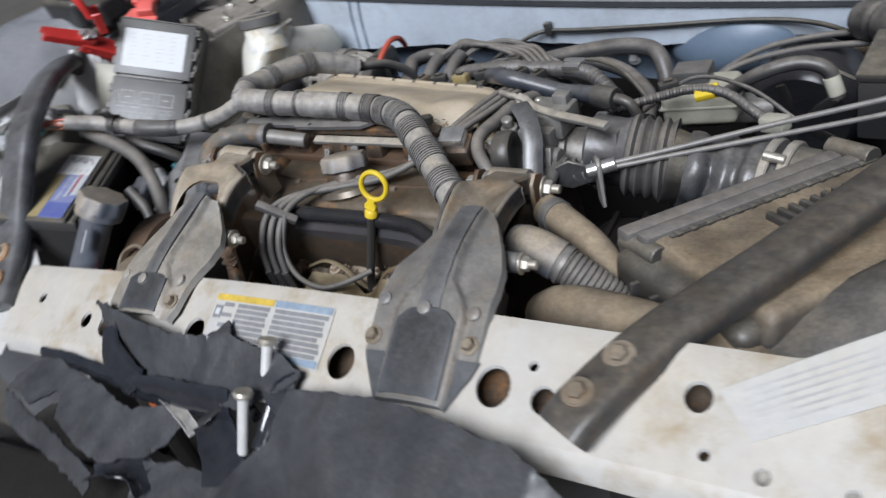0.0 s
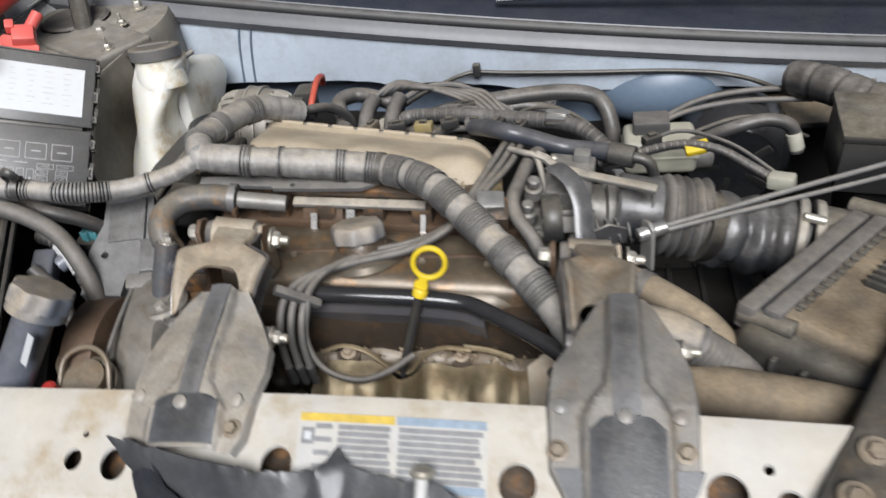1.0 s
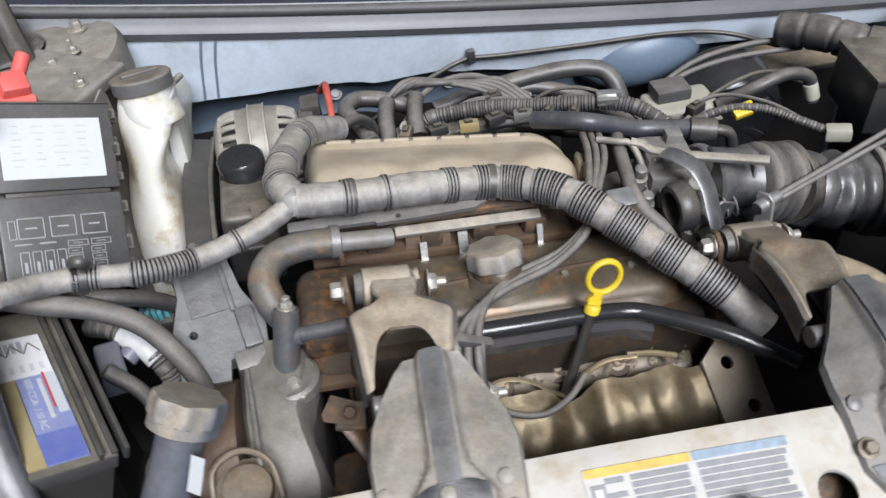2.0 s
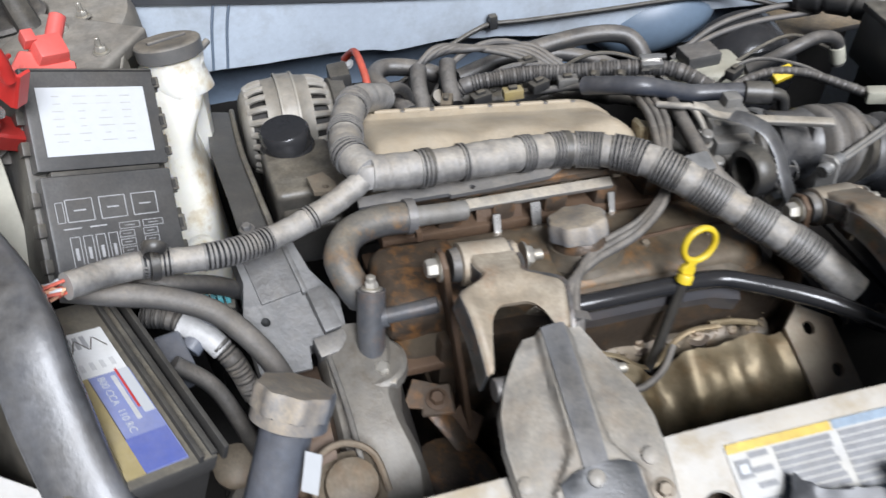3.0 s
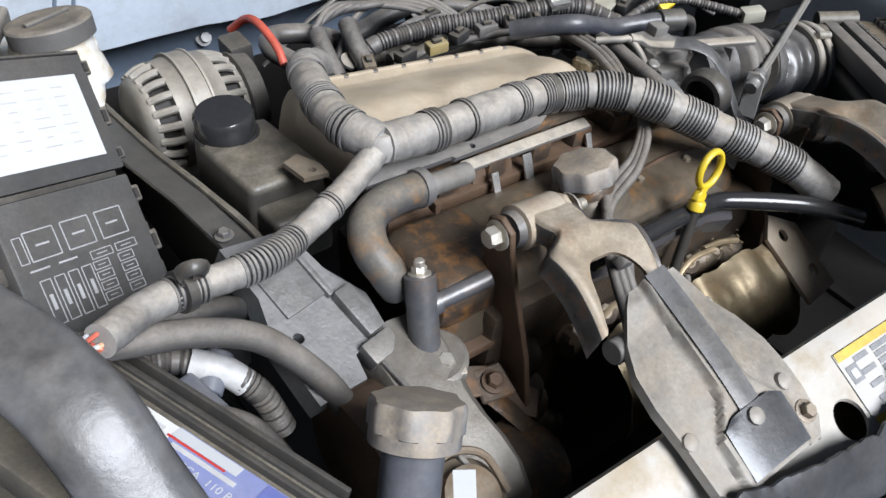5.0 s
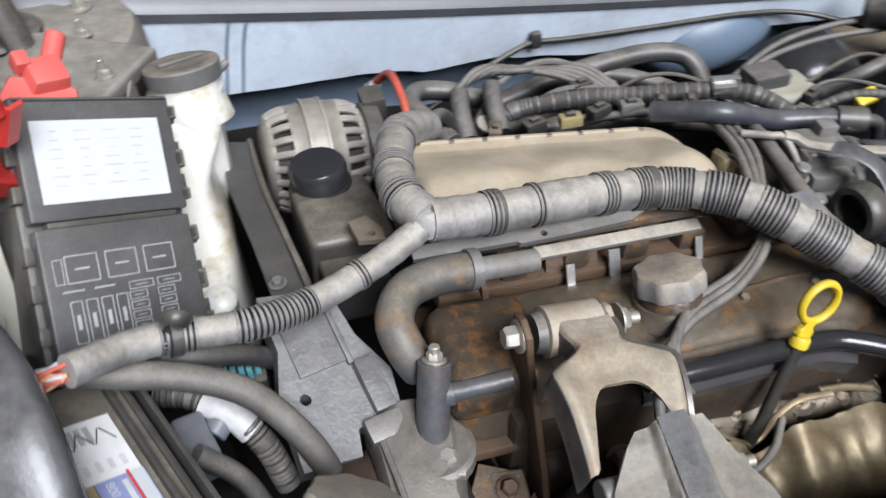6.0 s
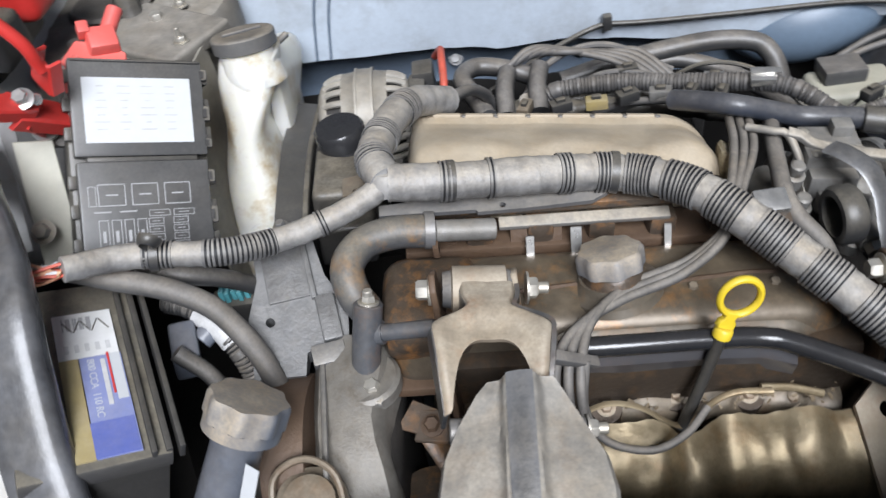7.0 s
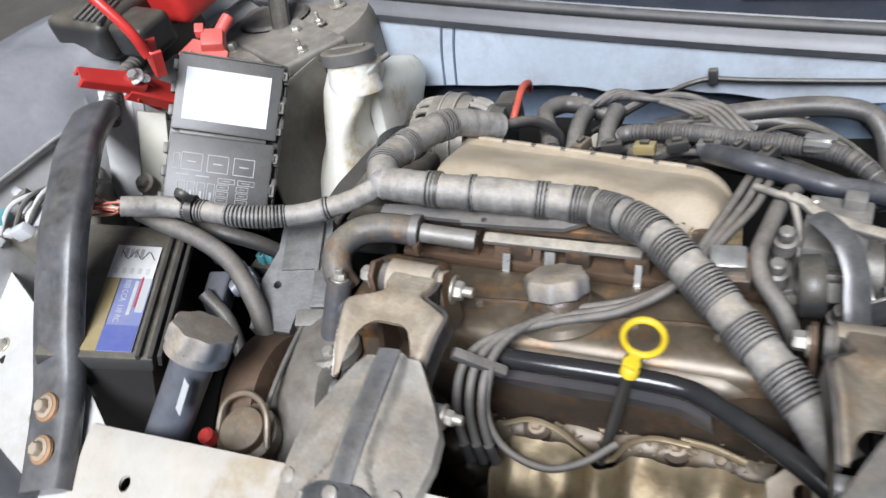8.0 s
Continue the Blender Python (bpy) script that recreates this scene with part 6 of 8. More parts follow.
# air filter box
AB = axes((0.583, 0.238, 0.732), V(0.193, 0.248, -0.05), V(-0.79, 0.61, 0.0))
box = thing("air_filter_box", (0.58, 0.3, 0.6), "dusty black air filter box with ribbed lid", "air filter box")
part("lower", bx(AB @ Matrix.Translation((0, 0, -0.08)), 0.31, 0.2, 0.15, 0.014, 3, 1.06), black_plastic, box)
part("lid", bx(AB @ Matrix.Translation((0.005, -0.02, 0.012)), 0.32, 0.19, 0.04, 0.012, 3, 0.95), tan_duct, box, "lid caked in tan dust")
part("channel", bx(AB @ Matrix.Translation((0.0, 0.092, 0.018)), 0.32, 0.022, 0.03, 0.005), grey_rubber, box)
part("channel", bx(AB @ Matrix.Translation((0.0, 0.066, 0.028)), 0.31, 0.02, 0.016, 0.004), grey_rubber, box)
part("slot_line", bx(AB @ Matrix.Translation((0.01, 0.05, 0.0325)), 0.28, 0.005, 0.003, 0), black_plastic, box)
for k in range(14):
    part("stud", bx(AB @ Matrix.Translation((-0.12 + 0.019 * k, 0.05, 0.0335)), 0.008, 0.008, 0.004, 0.001), dusty_black, box)
for k in range(13):
    part("rib", bx(AB @ Matrix.Translation((-0.03 + 0.0145 * k, -0.005, 0.034)), 0.007, 0.055, 0.012, 0.002), black_plastic, box)
part("latch", rod(AB @ V(0.145, 0.05, 0.035), AB @ V(0.145, 0.11, 0.03), 0.013), dusty_black, box)
part("latch", rod(AB @ V(-0.15, 0.04, 0.02), AB @ V(-0.15, 0.10, 0.015), 0.012), dusty_black, box)
for k in range(4):
    part("fin", bx(AB @ Matrix.Translation((-0.165, 0.055 - 0.03 * k, -0.05)), 0.012, 0.006, 0.09, 0.002), black_plastic, box)
part("end_cap", bx(AB @ Matrix.Translation((-0.15, -0.005, -0.032)), 0.05, 0.2, 0.1, 0.022, 4), black_plastic, box, "black rounded end")
for k in range(4):
    part("end_fin", bx(AB @ Matrix.Translation((-0.178, 0.045 - 0.032 * k, -0.03)), 0.012, 0.006, 0.06, 0.002), black_plastic, box)
sn = thing("intake_snorkel", (0.7, 0.1, 0.66), "dusty grey black air intake snorkel under the brace", "air duct")
part("tube", sweep([(0.56, 0.05, 0.70), (0.63, 0.09, 0.73), (0.72, 0.15, 0.755), (0.84, 0.22, 0.78)], 0.055, 22, 0.01, flat=0.8), snorkel_plastic, sn)
part("mouth", sweep([(0.55, 0.06, 0.70), (0.60, 0.09, 0.715)], 0.06, 22, 0.01, flat=0.85), black_plastic, sn)

# intake bellows and duct
du = thing("intake_duct", (0.42, 0.4, 0.66), "black ribbed rubber air intake duct with steel clamps", "air duct")


def bell(s):
    return 1 - 0.16 * (0.5 + 0.5 * math.cos(2 * math.pi * s / 0.0135))


part("collar", lathe((0.29, 0.428, 0.742), (1, -0.02, -0.14), [(0, 0.046), (0.004, 0.049), (0.02, 0.0475), (0.042, 0.046), (0.058, 0.05)], 30), gloss_rubber, du, "smooth rubber collar")
part("bellows", sweep([(0.343, 0.412, 0.742), (0.372, 0.415, 0.734), (0.402, 0.418, 0.727)], 0.056, 30, 0.0022, bell), grey_rubber, du, "ribbed rubber bellows")
part("cone", sweep([(0.394, 0.405, 0.729), (0.405, 0.407, 0.725), (0.425, 0.41, 0.718)], 0.05, 26, 0.004, lambda s: 1 - s * 4), dusty_black, du)
part("elbow", wobble(sweep([(0.415, 0.408, 0.72), (0.45, 0.412, 0.706), (0.49, 0.41, 0.697), (0.53, 0.402, 0.692)], 0.055, 28, 0.003, lambda s: 0.86 + 1.2 * min(s, 0.1) + 0.07 * math.sin(s * 150)), 0.006, 34), gloss_rubber, du, "scuffed rubber elbow")
for k, x in enumerate((0.515, 0.535)):
    part("ring_clamp", lathe((x, 0.405 - 0.004 * k, 0.694 - 0.003 * k), (1, -0.2, -0.1), [(0, 0.061), (0.002, 0.063), (0.01, 0.063), (0.012, 0.061)], 32), steel_dust, du, "steel band clamp")
part("clamp_screw", rod((0.52, 0.38, 0.755), (0.545, 0.375, 0.75), 0.006), zinc, du)
part("air_meter", lathe((0.545, 0.40, 0.692), (1, -0.3, -0.1), [(0, 0.055), (0.03, 0.055), (0.032, 0.05), (0.07, 0.05)], 30), dusty_black, du, "black meter tube")
# throttle body and what is bolted to it
tb = thing("throttle_valve", (0.23, 0.45, 0.66), "cast aluminium throttle valve assembly with levers and sensors", "throttle")
TX = V(1, 0.12, -0.12)
part("flange", lathe((0.185, 0.44, 0.735), TX, [(0, 0.046), (0.002, 0.05), (0.012, 0.05), (0.014, 0.046)], 32), cast, tb)
part("barrel", lathe((0.198, 0.441, 0.733), TX, [(0, 0.038), (0.02, 0.038), (0.022, 0.043), (0.05, 0.043), (0.052, 0.036), (0.075, 0.036), (0.078, 0.046), (0.1, 0.046), (0.102, 0.04), (0.12, 0.04)], 32), cast, tb)
part("hose_clamp", lathe((0.286, 0.447, 0.728), TX, [(0, 0.052), (0.002, 0.0545), (0.012, 0.0545), (0.014, 0.052)], 32), bright_metal, tb)
part("valve_block", bx(axes((0.232, 0.441, 0.787), (1, -0.1, -0.08), (0.1, 1, 0)), 0.062, 0.058, 0.034, 0.004, 2), cast, tb, "dusty cast valve block")
part("valve_step", bx(axes(V(0.232, 0.441, 0.787) + V(-0.008, -0.034, -0.012), (1, -0.1, -0.08), (0.1, 1, 0)), 0.05, 0.024, 0.03, 0.004, 2), cast, tb)
part("valve_tower", bx(axes(V(0.232, 0.441, 0.787) + V(0.016, 0.016, 0.02), (1, -0.1, -0.08), (0.1, 1, 0)), 0.022, 0.02, 0.018, 0.003, 2), cast, tb)
part("valve_motor", rod(V(0.232, 0.441, 0.787) + V(-0.042, -0.006, -0.004), V(0.232, 0.441, 0.787) + V(-0.012, -0.012, -0.006), 0.013, 20), cast, tb)
part("valve_motor", rod(V(0.232, 0.441, 0.787) + V(-0.026, -0.05, -0.024), V(0.232, 0.441, 0.787) + V(0.03, -0.058, -0.03), 0.012, 18), cast, tb)
for dx, dy in ((-0.022, -0.02), (0.022, -0.02), (-0.022, 0.02)):
    part("screw", lathe(V(0.232, 0.441, 0.787) + V(dx, dy, 0.016), (0.08, 0, 1), [(0, 0.0055), (0.003, 0.0055), (0.005, 0.0035)], 14), zinc, tb)
part("sensor", bx(axes((0.232, 0.375, 0.762), TX, (0.1, 1, -0.5)), 0.046, 0.03, 0.03, 0.004, 2), cast, tb)
part("sensor_slot", bx(axes((0.232, 0.3665, 0.7775), TX, (0.1, 1, -0.5)), 0.026, 0.008, 0.006, 0.001), black_plastic, tb)
for k in range(4):
    part("bolt", hexbolt(V(0.198, 0.44, 0.733) + V(-0.004, 0.045 * math.cos(0.8 + 1.571 * k), 0.045 * math.sin(0.8 + 1.571 * k)), TX, 0.006), zinc, tb)
part("lever", plate([(-0.012, -0.03), (0.012, -0.03), (0.03, 0.0), (0.018, 0.026), (-0.01, 0.03), (-0.022, 0.0)], 0.004, axes((0.276, 0.372, 0.735), (0.15, -0.25, 1), (1, 0.2, 0)), 0.001), dark_steel, tb)
part("spring", sweep([V(0.262 + 0.0022 * k, 0.385 + 0.016 * math.cos(k * 1.05), 0.735 + 0.016 * math.sin(k * 1.05)) for k in range(24)], 0.0016, 6, 0.003), bright_metal, tb)
part("loop", lathe((0.222, 0.339, 0.791), (-0.95, -0.1, 0.0), [(0, 0.021), (0, 0.028), (0.004, 0.031), (0.02, 0.031), (0.024, 0.028), (0.024, 0.021), (0, 0.021)], 36), black_plastic, tb, "black plastic loop")
part("loop_strap", sweep([(0.212, 0.40, 0.83), (0.222, 0.385, 0.832), (0.238, 0.365, 0.825), (0.248, 0.345, 0.805), (0.25, 0.325, 0.78), (0.255, 0.305, 0.755), (0.27, 0.28, 0.745)], 0.013, 10, 0.004, flat=0.22), rib_steel, tb, "grey curved strap")
part("stay_bar", flat_bar([(0.187, 0.448, 0.819), (0.200, 0.443, 0.816), (0.215, 0.434, 0.807), (0.255, 0.413, 0.806), (0.314, 0.385, 0.807), (0.340, 0.373, 0.807)], 0.0065, 0.0035, (0.3, 1, 0.2)), steel_dust, tb, "flat steel stay")
part("stay_leg", bx(axes((0.336, 0.405, 0.755), (0.1, 0.2, 1), (0, 1, -0.2)), 0.05, 0.03, 0.004, 0.001), dark_steel, tb)
for p in ((0.182, 0.41, 0.778), (0.176, 0.37, 0.768), (0.235, 0.36, 0.72)):
    part("elbow_fitting", lathe(p, (0.1, -0.2, 0.9), [(0, 0.012), (0.016, 0.012), (0.018, 0.008), (0.03, 0.008), (0.032, 0.006)], 16), cast, tb)
# throttle cables
tc = thing("throttle_cable", (0.32, 0.36, 0.74), "grey throttle cable running across the bay", "cable")
part("sleeve", sweep([(0.335, 0.347, 0.765), (0.42, 0.38, 0.768), (0.53, 0.424, 0.772), (0.645, 0.47, 0.774), (0.85, 0.55, 0.78)], 0.0036, 10), pale_cable, tc)
part("sleeve", sweep([(0.335, 0.344, 0.761), (0.42, 0.378, 0.76), (0.53, 0.423, 0.757), (0.645, 0.47, 0.754), (0.85, 0.55, 0.755)], 0.0034, 10), pale_cable, tc)
part("ferrule", rod((0.315, 0.34, 0.76), (0.35, 0.353, 0.764), 0.009), bright_metal, tc)
part("holder", plate([(-0.012, -0.045), (0.012, -0.05), (0.014, 0.01), (0.006, 0.018), (-0.01, 0.016)], 0.006, axes((0.325, 0.344, 0.76), (0.5, -0.8, 0.1), (0.02, 0.1, 1)), 0.0015), cast, tc, "cast cable holder")
# brake fluid reservoir
br = thing("brake_reservoir", (0.38, 0.72, 0.64), "cream brake fluid reservoir with a black cap", "reservoir")
part("tank", bx((0.370, 0.696, 0.673), 0.115, 0.075, 0.06, 0.014, 4), cream, br)
part("seam", bx((0.370, 0.696, 0.675), 0.119, 0.079, 0.004, 0.0015), cream, br)
part("cap", bx((0.357, 0.708, 0.713), 0.058, 0.046, 0.022, 0.005), rubber, br)
part("cylinder", rod((0.33, 0.73, 0.63), (0.46, 0.76, 0.62), 0.025, 20), cast, br)
bo = thing("brake_booster", (0.52, 0.78, 0.5), "black round brake booster behind the reservoir", "brake booster")
part("drum", lathe((0.5, 0.74, 0.6), (0.1, 1, 0.1), [(0, 0.03), (0.004, 0.075), (0.02, 0.09), (0.05, 0.095), (0.1, 0.095)], 36), black_paint, bo)
for k in range(5):
    part("rib", bx(up_axis(V(0.5, 0.742, 0.6), (0.1, 1, 0.1)) @ Matrix.Rotation(k * 1.2566, 4, "Z") @ Matrix.Translation((0.045, 0, 0.004)), 0.05, 0.016, 0.012, 0.003), black_plastic, bo)
cb = thing("relay_box", (0.66, 0.62, 0.3), "black dusty relay box on the inner wing", "relay box")
CBM = axes((0.70, 0.60, 0.715), (1, -0.12, -0.05), (0.12, 1, 0))
part("box", bx(CBM, 0.18, 0.13, 0.085, 0.006), black_plastic, cb)
part("lid", bx(CBM @ Matrix.Translation((0, 0, 0.046)), 0.186, 0.136, 0.012, 0.004), dusty_black, cb)
part("stand", bx((0.70, 0.62, 0.45), 0.12, 0.1, 0.5, 0.01), shade_black, cb)

# torn plastic shroud in front
sh = thing("torn_shroud", (0.0, -0.15, 0.62), "torn grey black plastic radiator shroud in broken pieces", "shroud")

def patch(outline, lift, seed, thick=0.0028, ragged=0.003):
    """A torn sheet whose edge runs through places (x, y, z); its inside is filled, split up and buckled, its edge ragged."""
    bm = bmesh.new()
    bm.faces.new([bm.verts.new(q) for q in outline])
    bmesh.ops.triangulate(bm, faces=bm.faces[:])
    bmesh.ops.subdivide_edges(bm, edges=bm.edges[:], cuts=7, use_grid_fill=True)
    bm.verts.ensure_lookup_table()
    for v in bm.verts:
        if v.is_boundary:
            v.co += noise.noise_vector(v.co * 130 + V(seed, 0, 0)) * ragged + V(0, 0, 0.003 * noise.noise(v.co * 40 + V(0, seed, 0)))
    wobble(bm, lift, 16, seed)
    wobble(bm, lift * 0.25, 60, seed)
    bmesh.ops.solidify(bm, geom=bm.faces[:], thickness=thick)
    return bm


def band(pts, wide, d, thick=0.0025, curl=0.3):
    """A torn ribbon along pts, wide towards d, its long edges curled."""
    line = spline(pts, 0.01)
    n = len(line)
    rows = []
    for k, q in enumerate(line):
        t = (line[min(k + 1, n - 1)] - line[max(k - 1, 0)]).normalized()
        w = (V(d) - t * t.dot(V(d))).normalized()
        up = t.cross(w)
        up = up if up.z > 0 else -up
        h = wide * (0.55 + 0.45 * math.sin(math.pi * min(1, (k + 1.5) / (n * 0.6)) * 0.5)) * (1 + 0.2 * noise.noise(q * 70))
        rows.append([q + w * (h * e) + up * (curl * h * (abs(e) ** 2.2) + 0.002 * noise.noise((k * 0.8, e * 3, wide * 90))) for e in (-1, -0.7, -0.35, 0, 0.35, 0.7, 1)])
    return loft(rows, thick)


part("main_piece", patch([(0.137, -0.106, 0.784), (0.165, -0.101, 0.79), (0.21, -0.102, 0.791), (0.26, -0.104, 0.791), (0.31, -0.108, 0.791), (0.36, -0.114, 0.79), (0.41, -0.127, 0.788), (0.445, -0.14, 0.784), (0.472, -0.152, 0.766), (0.43, -0.2, 0.75), (0.33, -0.3, 0.74), (0.12, -0.3, 0.72), (0.1, -0.185, 0.722), (0.102, -0.162, 0.726), (0.14, -0.135, 0.738), (0.146, -0.118, 0.748)], 0.006, 1), shroud_plastic, sh)
part("flap", patch([(-0.212, -0.026, 0.81), (-0.188, -0.03, 0.812), (-0.165, -0.037, 0.81), (-0.12, -0.046, 0.808), (-0.085, -0.052, 0.802), (-0.05, -0.054, 0.797), (-0.02, -0.052, 0.795), (0.005, -0.05, 0.795), (0.022, -0.028, 0.797), (0.035, -0.042, 0.796), (0.085, -0.055, 0.79), (0.12, -0.06, 0.788), (0.155, -0.075, 0.78), (0.15, -0.092, 0.772), (0.11, -0.096, 0.764), (0.085, -0.112, 0.755), (0.04, -0.108, 0.748), (0.015, -0.1, 0.75), (-0.02, -0.085, 0.752), (-0.06, -0.098, 0.742), (-0.1, -0.094, 0.738), (-0.13, -0.085, 0.745), (-0.17, -0.062, 0.775)], 0.004, 3), shroud_plastic, sh)
part("left_piece", patch([(-0.368, -0.118, 0.725), (-0.345, -0.075, 0.738), (-0.325, -0.066, 0.742), (-0.214, -0.094, 0.742), (-0.15, -0.11, 0.738), (-0.092, -0.126, 0.735), (-0.05, -0.108, 0.733), (-0.022, -0.096, 0.73), (-0.016, -0.122, 0.725), (-0.02, -0.145, 0.718), (-0.04, -0.165, 0.714), (-0.105, -0.187, 0.71), (-0.17, -0.17, 0.715), (-0.225, -0.15, 0.722), (-0.235, -0.121, 0.73), (-0.258, -0.114, 0.73), (-0.292, -0.14, 0.725)], 0.005, 5), shroud_plastic, sh)
part("folded_piece", patch([(-0.37, -0.12, 0.722), (-0.29, -0.145, 0.718), (-0.232, -0.158, 0.715), (-0.17, -0.178, 0.708), (-0.115, -0.196, 0.702), (-0.12, -0.214, 0.685), (-0.17, -0.2, 0.685), (-0.235, -0.182, 0.69), (-0.3, -0.168, 0.695), (-0.355, -0.145, 0.7)], 0.004, 9), shroud_plastic, sh)
part("lower_piece", patch([(-0.05, -0.169, 0.708), (0.0, -0.16, 0.704), (0.063, -0.166, 0.70), (0.085, -0.18, 0.69), (0.07, -0.26, 0.68), (-0.02, -0.28, 0.67), (-0.05, -0.21, 0.69)], 0.006, 12), shroud_plastic, sh)
# added black sheet: the shade seen between the torn pieces
part("back_sheet", patch([(-0.44, -0.06, 0.62), (-0.28, -0.09, 0.63), (-0.1, -0.115, 0.63), (0.05, -0.13, 0.64), (0.15, -0.14, 0.66), (0.2, -0.3, 0.65), (-0.1, -0.3, 0.62), (-0.4, -0.3, 0.61), (-0.5, -0.18, 0.61)], 0.008, 8), shade_black, sh, "black sheet filling the shaded gaps underneath")
part("edge_strip", band([(-0.345, -0.068, 0.745), (-0.28, -0.075, 0.746), (-0.21, -0.085, 0.744), (-0.135, -0.094, 0.742)], 0.011, (0.1, -0.5, -0.8), 0.0025, -0.35), gloss_film, sh, "glossy black edge strip")
part("edge_strip", band([(-0.168, -0.05, 0.795), (-0.15, -0.075, 0.778), (-0.125, -0.088, 0.762), (-0.1, -0.096, 0.75)], 0.016, (-0.8, -0.4, -0.3), 0.0025, 0.4), gloss_film, sh, "glossy black edge strip")
part("edge_strip", band([(-0.14, -0.099, 0.744), (-0.08, -0.103, 0.746), (-0.02, -0.106, 0.747), (0.06, -0.11, 0.749)], 0.02, (0.05, -0.35, -0.9), 0.0025, -0.2), gloss_film, sh, "glossy black edge strip")
part("torn_film", band([(0.02, -0.115, 0.73), (0.045, -0.13, 0.722), (0.066, -0.148, 0.712), (0.075, -0.17, 0.70)], 0.024, (1, 0.6, 0.1), 0.0012, 0.25), gloss_film, sh, "crumpled glossy black film")
part("torn_film", wobble(band([(-0.108, -0.2, 0.705), (-0.08, -0.19, 0.708), (-0.045, -0.183, 0.706), (-0.02, -0.195, 0.695)], 0.018, (0, -1, 0.2), 0.0012, 0.5), 0.004, 70), gloss_film, sh, "crumpled glossy black film")
part("light_strip", band([(-0.085, -0.094, 0.74), (-0.06, -0.1, 0.738), (-0.02, -0.115, 0.732), (0.01, -0.13, 0.724)], 0.007, (0.5, 1, 0.2), 0.002, 0.2), strip_grey, sh, "torn pale edge strip")
part("right_strip", band([(0.34, -0.16, 0.742), (0.375, -0.145, 0.745), (0.41, -0.15, 0.74), (0.45, -0.165, 0.73)], 0.014, (0.2, -1, 0.1), 0.002, 0.4), gloss_film, sh, "glossy torn strip")
part("clip", wobble(bx((-0.098, -0.09, 0.712), 0.022, 0.016, 0.02, 0.004), 0.002, 90), orange, sh, "orange plastic clip")
part("arch_strip", sweep([(0.02, -0.125, 0.735), (0.045, -0.105, 0.745), (0.075, -0.1, 0.748), (0.1, -0.11, 0.742)], 0.006, 10, flat=0.6), black_paint, sh, "glossy black strip")
part("curl", band([(0.15, -0.08, 0.779), (0.132, -0.09, 0.772), (0.125, -0.115, 0.75), (0.118, -0.14, 0.73)], 0.008, (1, 0.3, 0.2), 0.0012, 0.4), gloss_film, sh, "clear curled film edge")
# added black sheet and beam that hide the lit ground, for the darkness there
bb = thing("bumper", (0.1, -0.3, 0.5), "black sheet and beam added for the dark below the torn shroud", "bumper")
part("beam", bx((0.1, -0.2, 0.6), 1.3, 0.1, 0.1, 0.02, 3), shade_black, bb)
part("cover", loft([[V(x, y - 0.1 * (x - 0.1) ** 2 * -1, z) for x in [-0.75 + 0.1 * k for k in range(18)]] for y, z in ((-0.14, 0.6), (-0.2, 0.625), (-0.34, 0.625), (-0.5, 0.6), (-0.56, 0.54), (-0.56, 0.3))], 0.003), strip_black, bb, "black sheet added for the dark")
for p, q in (((0.108, -0.06, 0.803), (0.1, -0.092, 0.75)), ((0.106, -0.115, 0.781), (0.093, -0.142, 0.722))):
    b = thing("long_screw", V(q), "bright steel screw standing in the torn shroud", "screw", "shroud screws")
    part("shank", rod(V(q), p, 0.006), screw_white, b)
    part("head", lathe(V(p), V(p) - V(q), [(0, 0.0105), (0.003, 0.011), (0.006, 0.009)], 16), zinc, b)
# stickers on the support
lb = thing("warning_label", bar_pose(0.07, 0.05, 0.001), "printed warning label with yellow and blue bars on the support", "label")
def sticker(parent, x, d, w, h, mat_, lift, name="printed_bar", label=""):
    rows = [[bar_point(x + w * (i / 8 - 0.5), d + h * (j / 3 - 0.5), lift) for i in range(9)] for j in range(4)]
    return part(name, loft(rows), mat_, parent, label)
sticker(lb, 0.07, 0.053, 0.185, 0.06, label_paper, 0.0012, "sheet", "pale printed sheet")
sticker(lb, 0.026, 0.026, 0.095, 0.007, yellow_print, 0.0018)
sticker(lb, 0.026, 0.079, 0.095, 0.007, yellow_print, 0.0018)
sticker(lb, 0.118, 0.026, 0.085, 0.007, blue_print, 0.0018)
sticker(lb, 0.118, 0.079, 0.085, 0.007, blue_print, 0.0018)
sticker(lb, -0.012, 0.042, 0.013, 0.014, dark_print, 0.0018)
sticker(lb, -0.012, 0.042, 0.007, 0.007, paper, 0.0022)
random.seed(11)
for r in range(8):
    d = 0.0335 + 0.0056 * r
    for x, w in ((0.004, 0.018), (0.045, 0.054), (0.118, 0.08)):
        if w < 0.02 and r % 2:
            continue
        ww = w * random.uniform(0.9, 1.0)
        sticker(lb, x - (w - ww) / 2, d, ww, 0.0043, dark_print, 0.0018)
ws = thing("parts_sticker", bar_pose(0.62, 0.055, 0.002), "white paper sticker with grey bars on the support end", "label")
SM = axes((0.561, -0.044, 0.798), (0.107, 0.043, 0.027), (-0.03, 1, 0.5375))
part("sheet", plate([(0, 0), (0.012, -0.046), (0.19, -0.046), (0.19, 0.006), (0.1, 0.004)], 0.0008, SM, 0), label_paper, ws)
for k in range(6):
    part("printed_bar", plate([(0.018, -0.006 - 0.006 * k), (0.15 - 0.01 * (k % 3), -0.005 - 0.006 * k), (0.15 - 0.01 * (k % 3), -0.007 - 0.006 * k), (0.018, -0.008 - 0.006 * k)], 0.0004, SM @ Matrix.Translation((0, 0, 0.0006)), 0), paper_grey, ws)

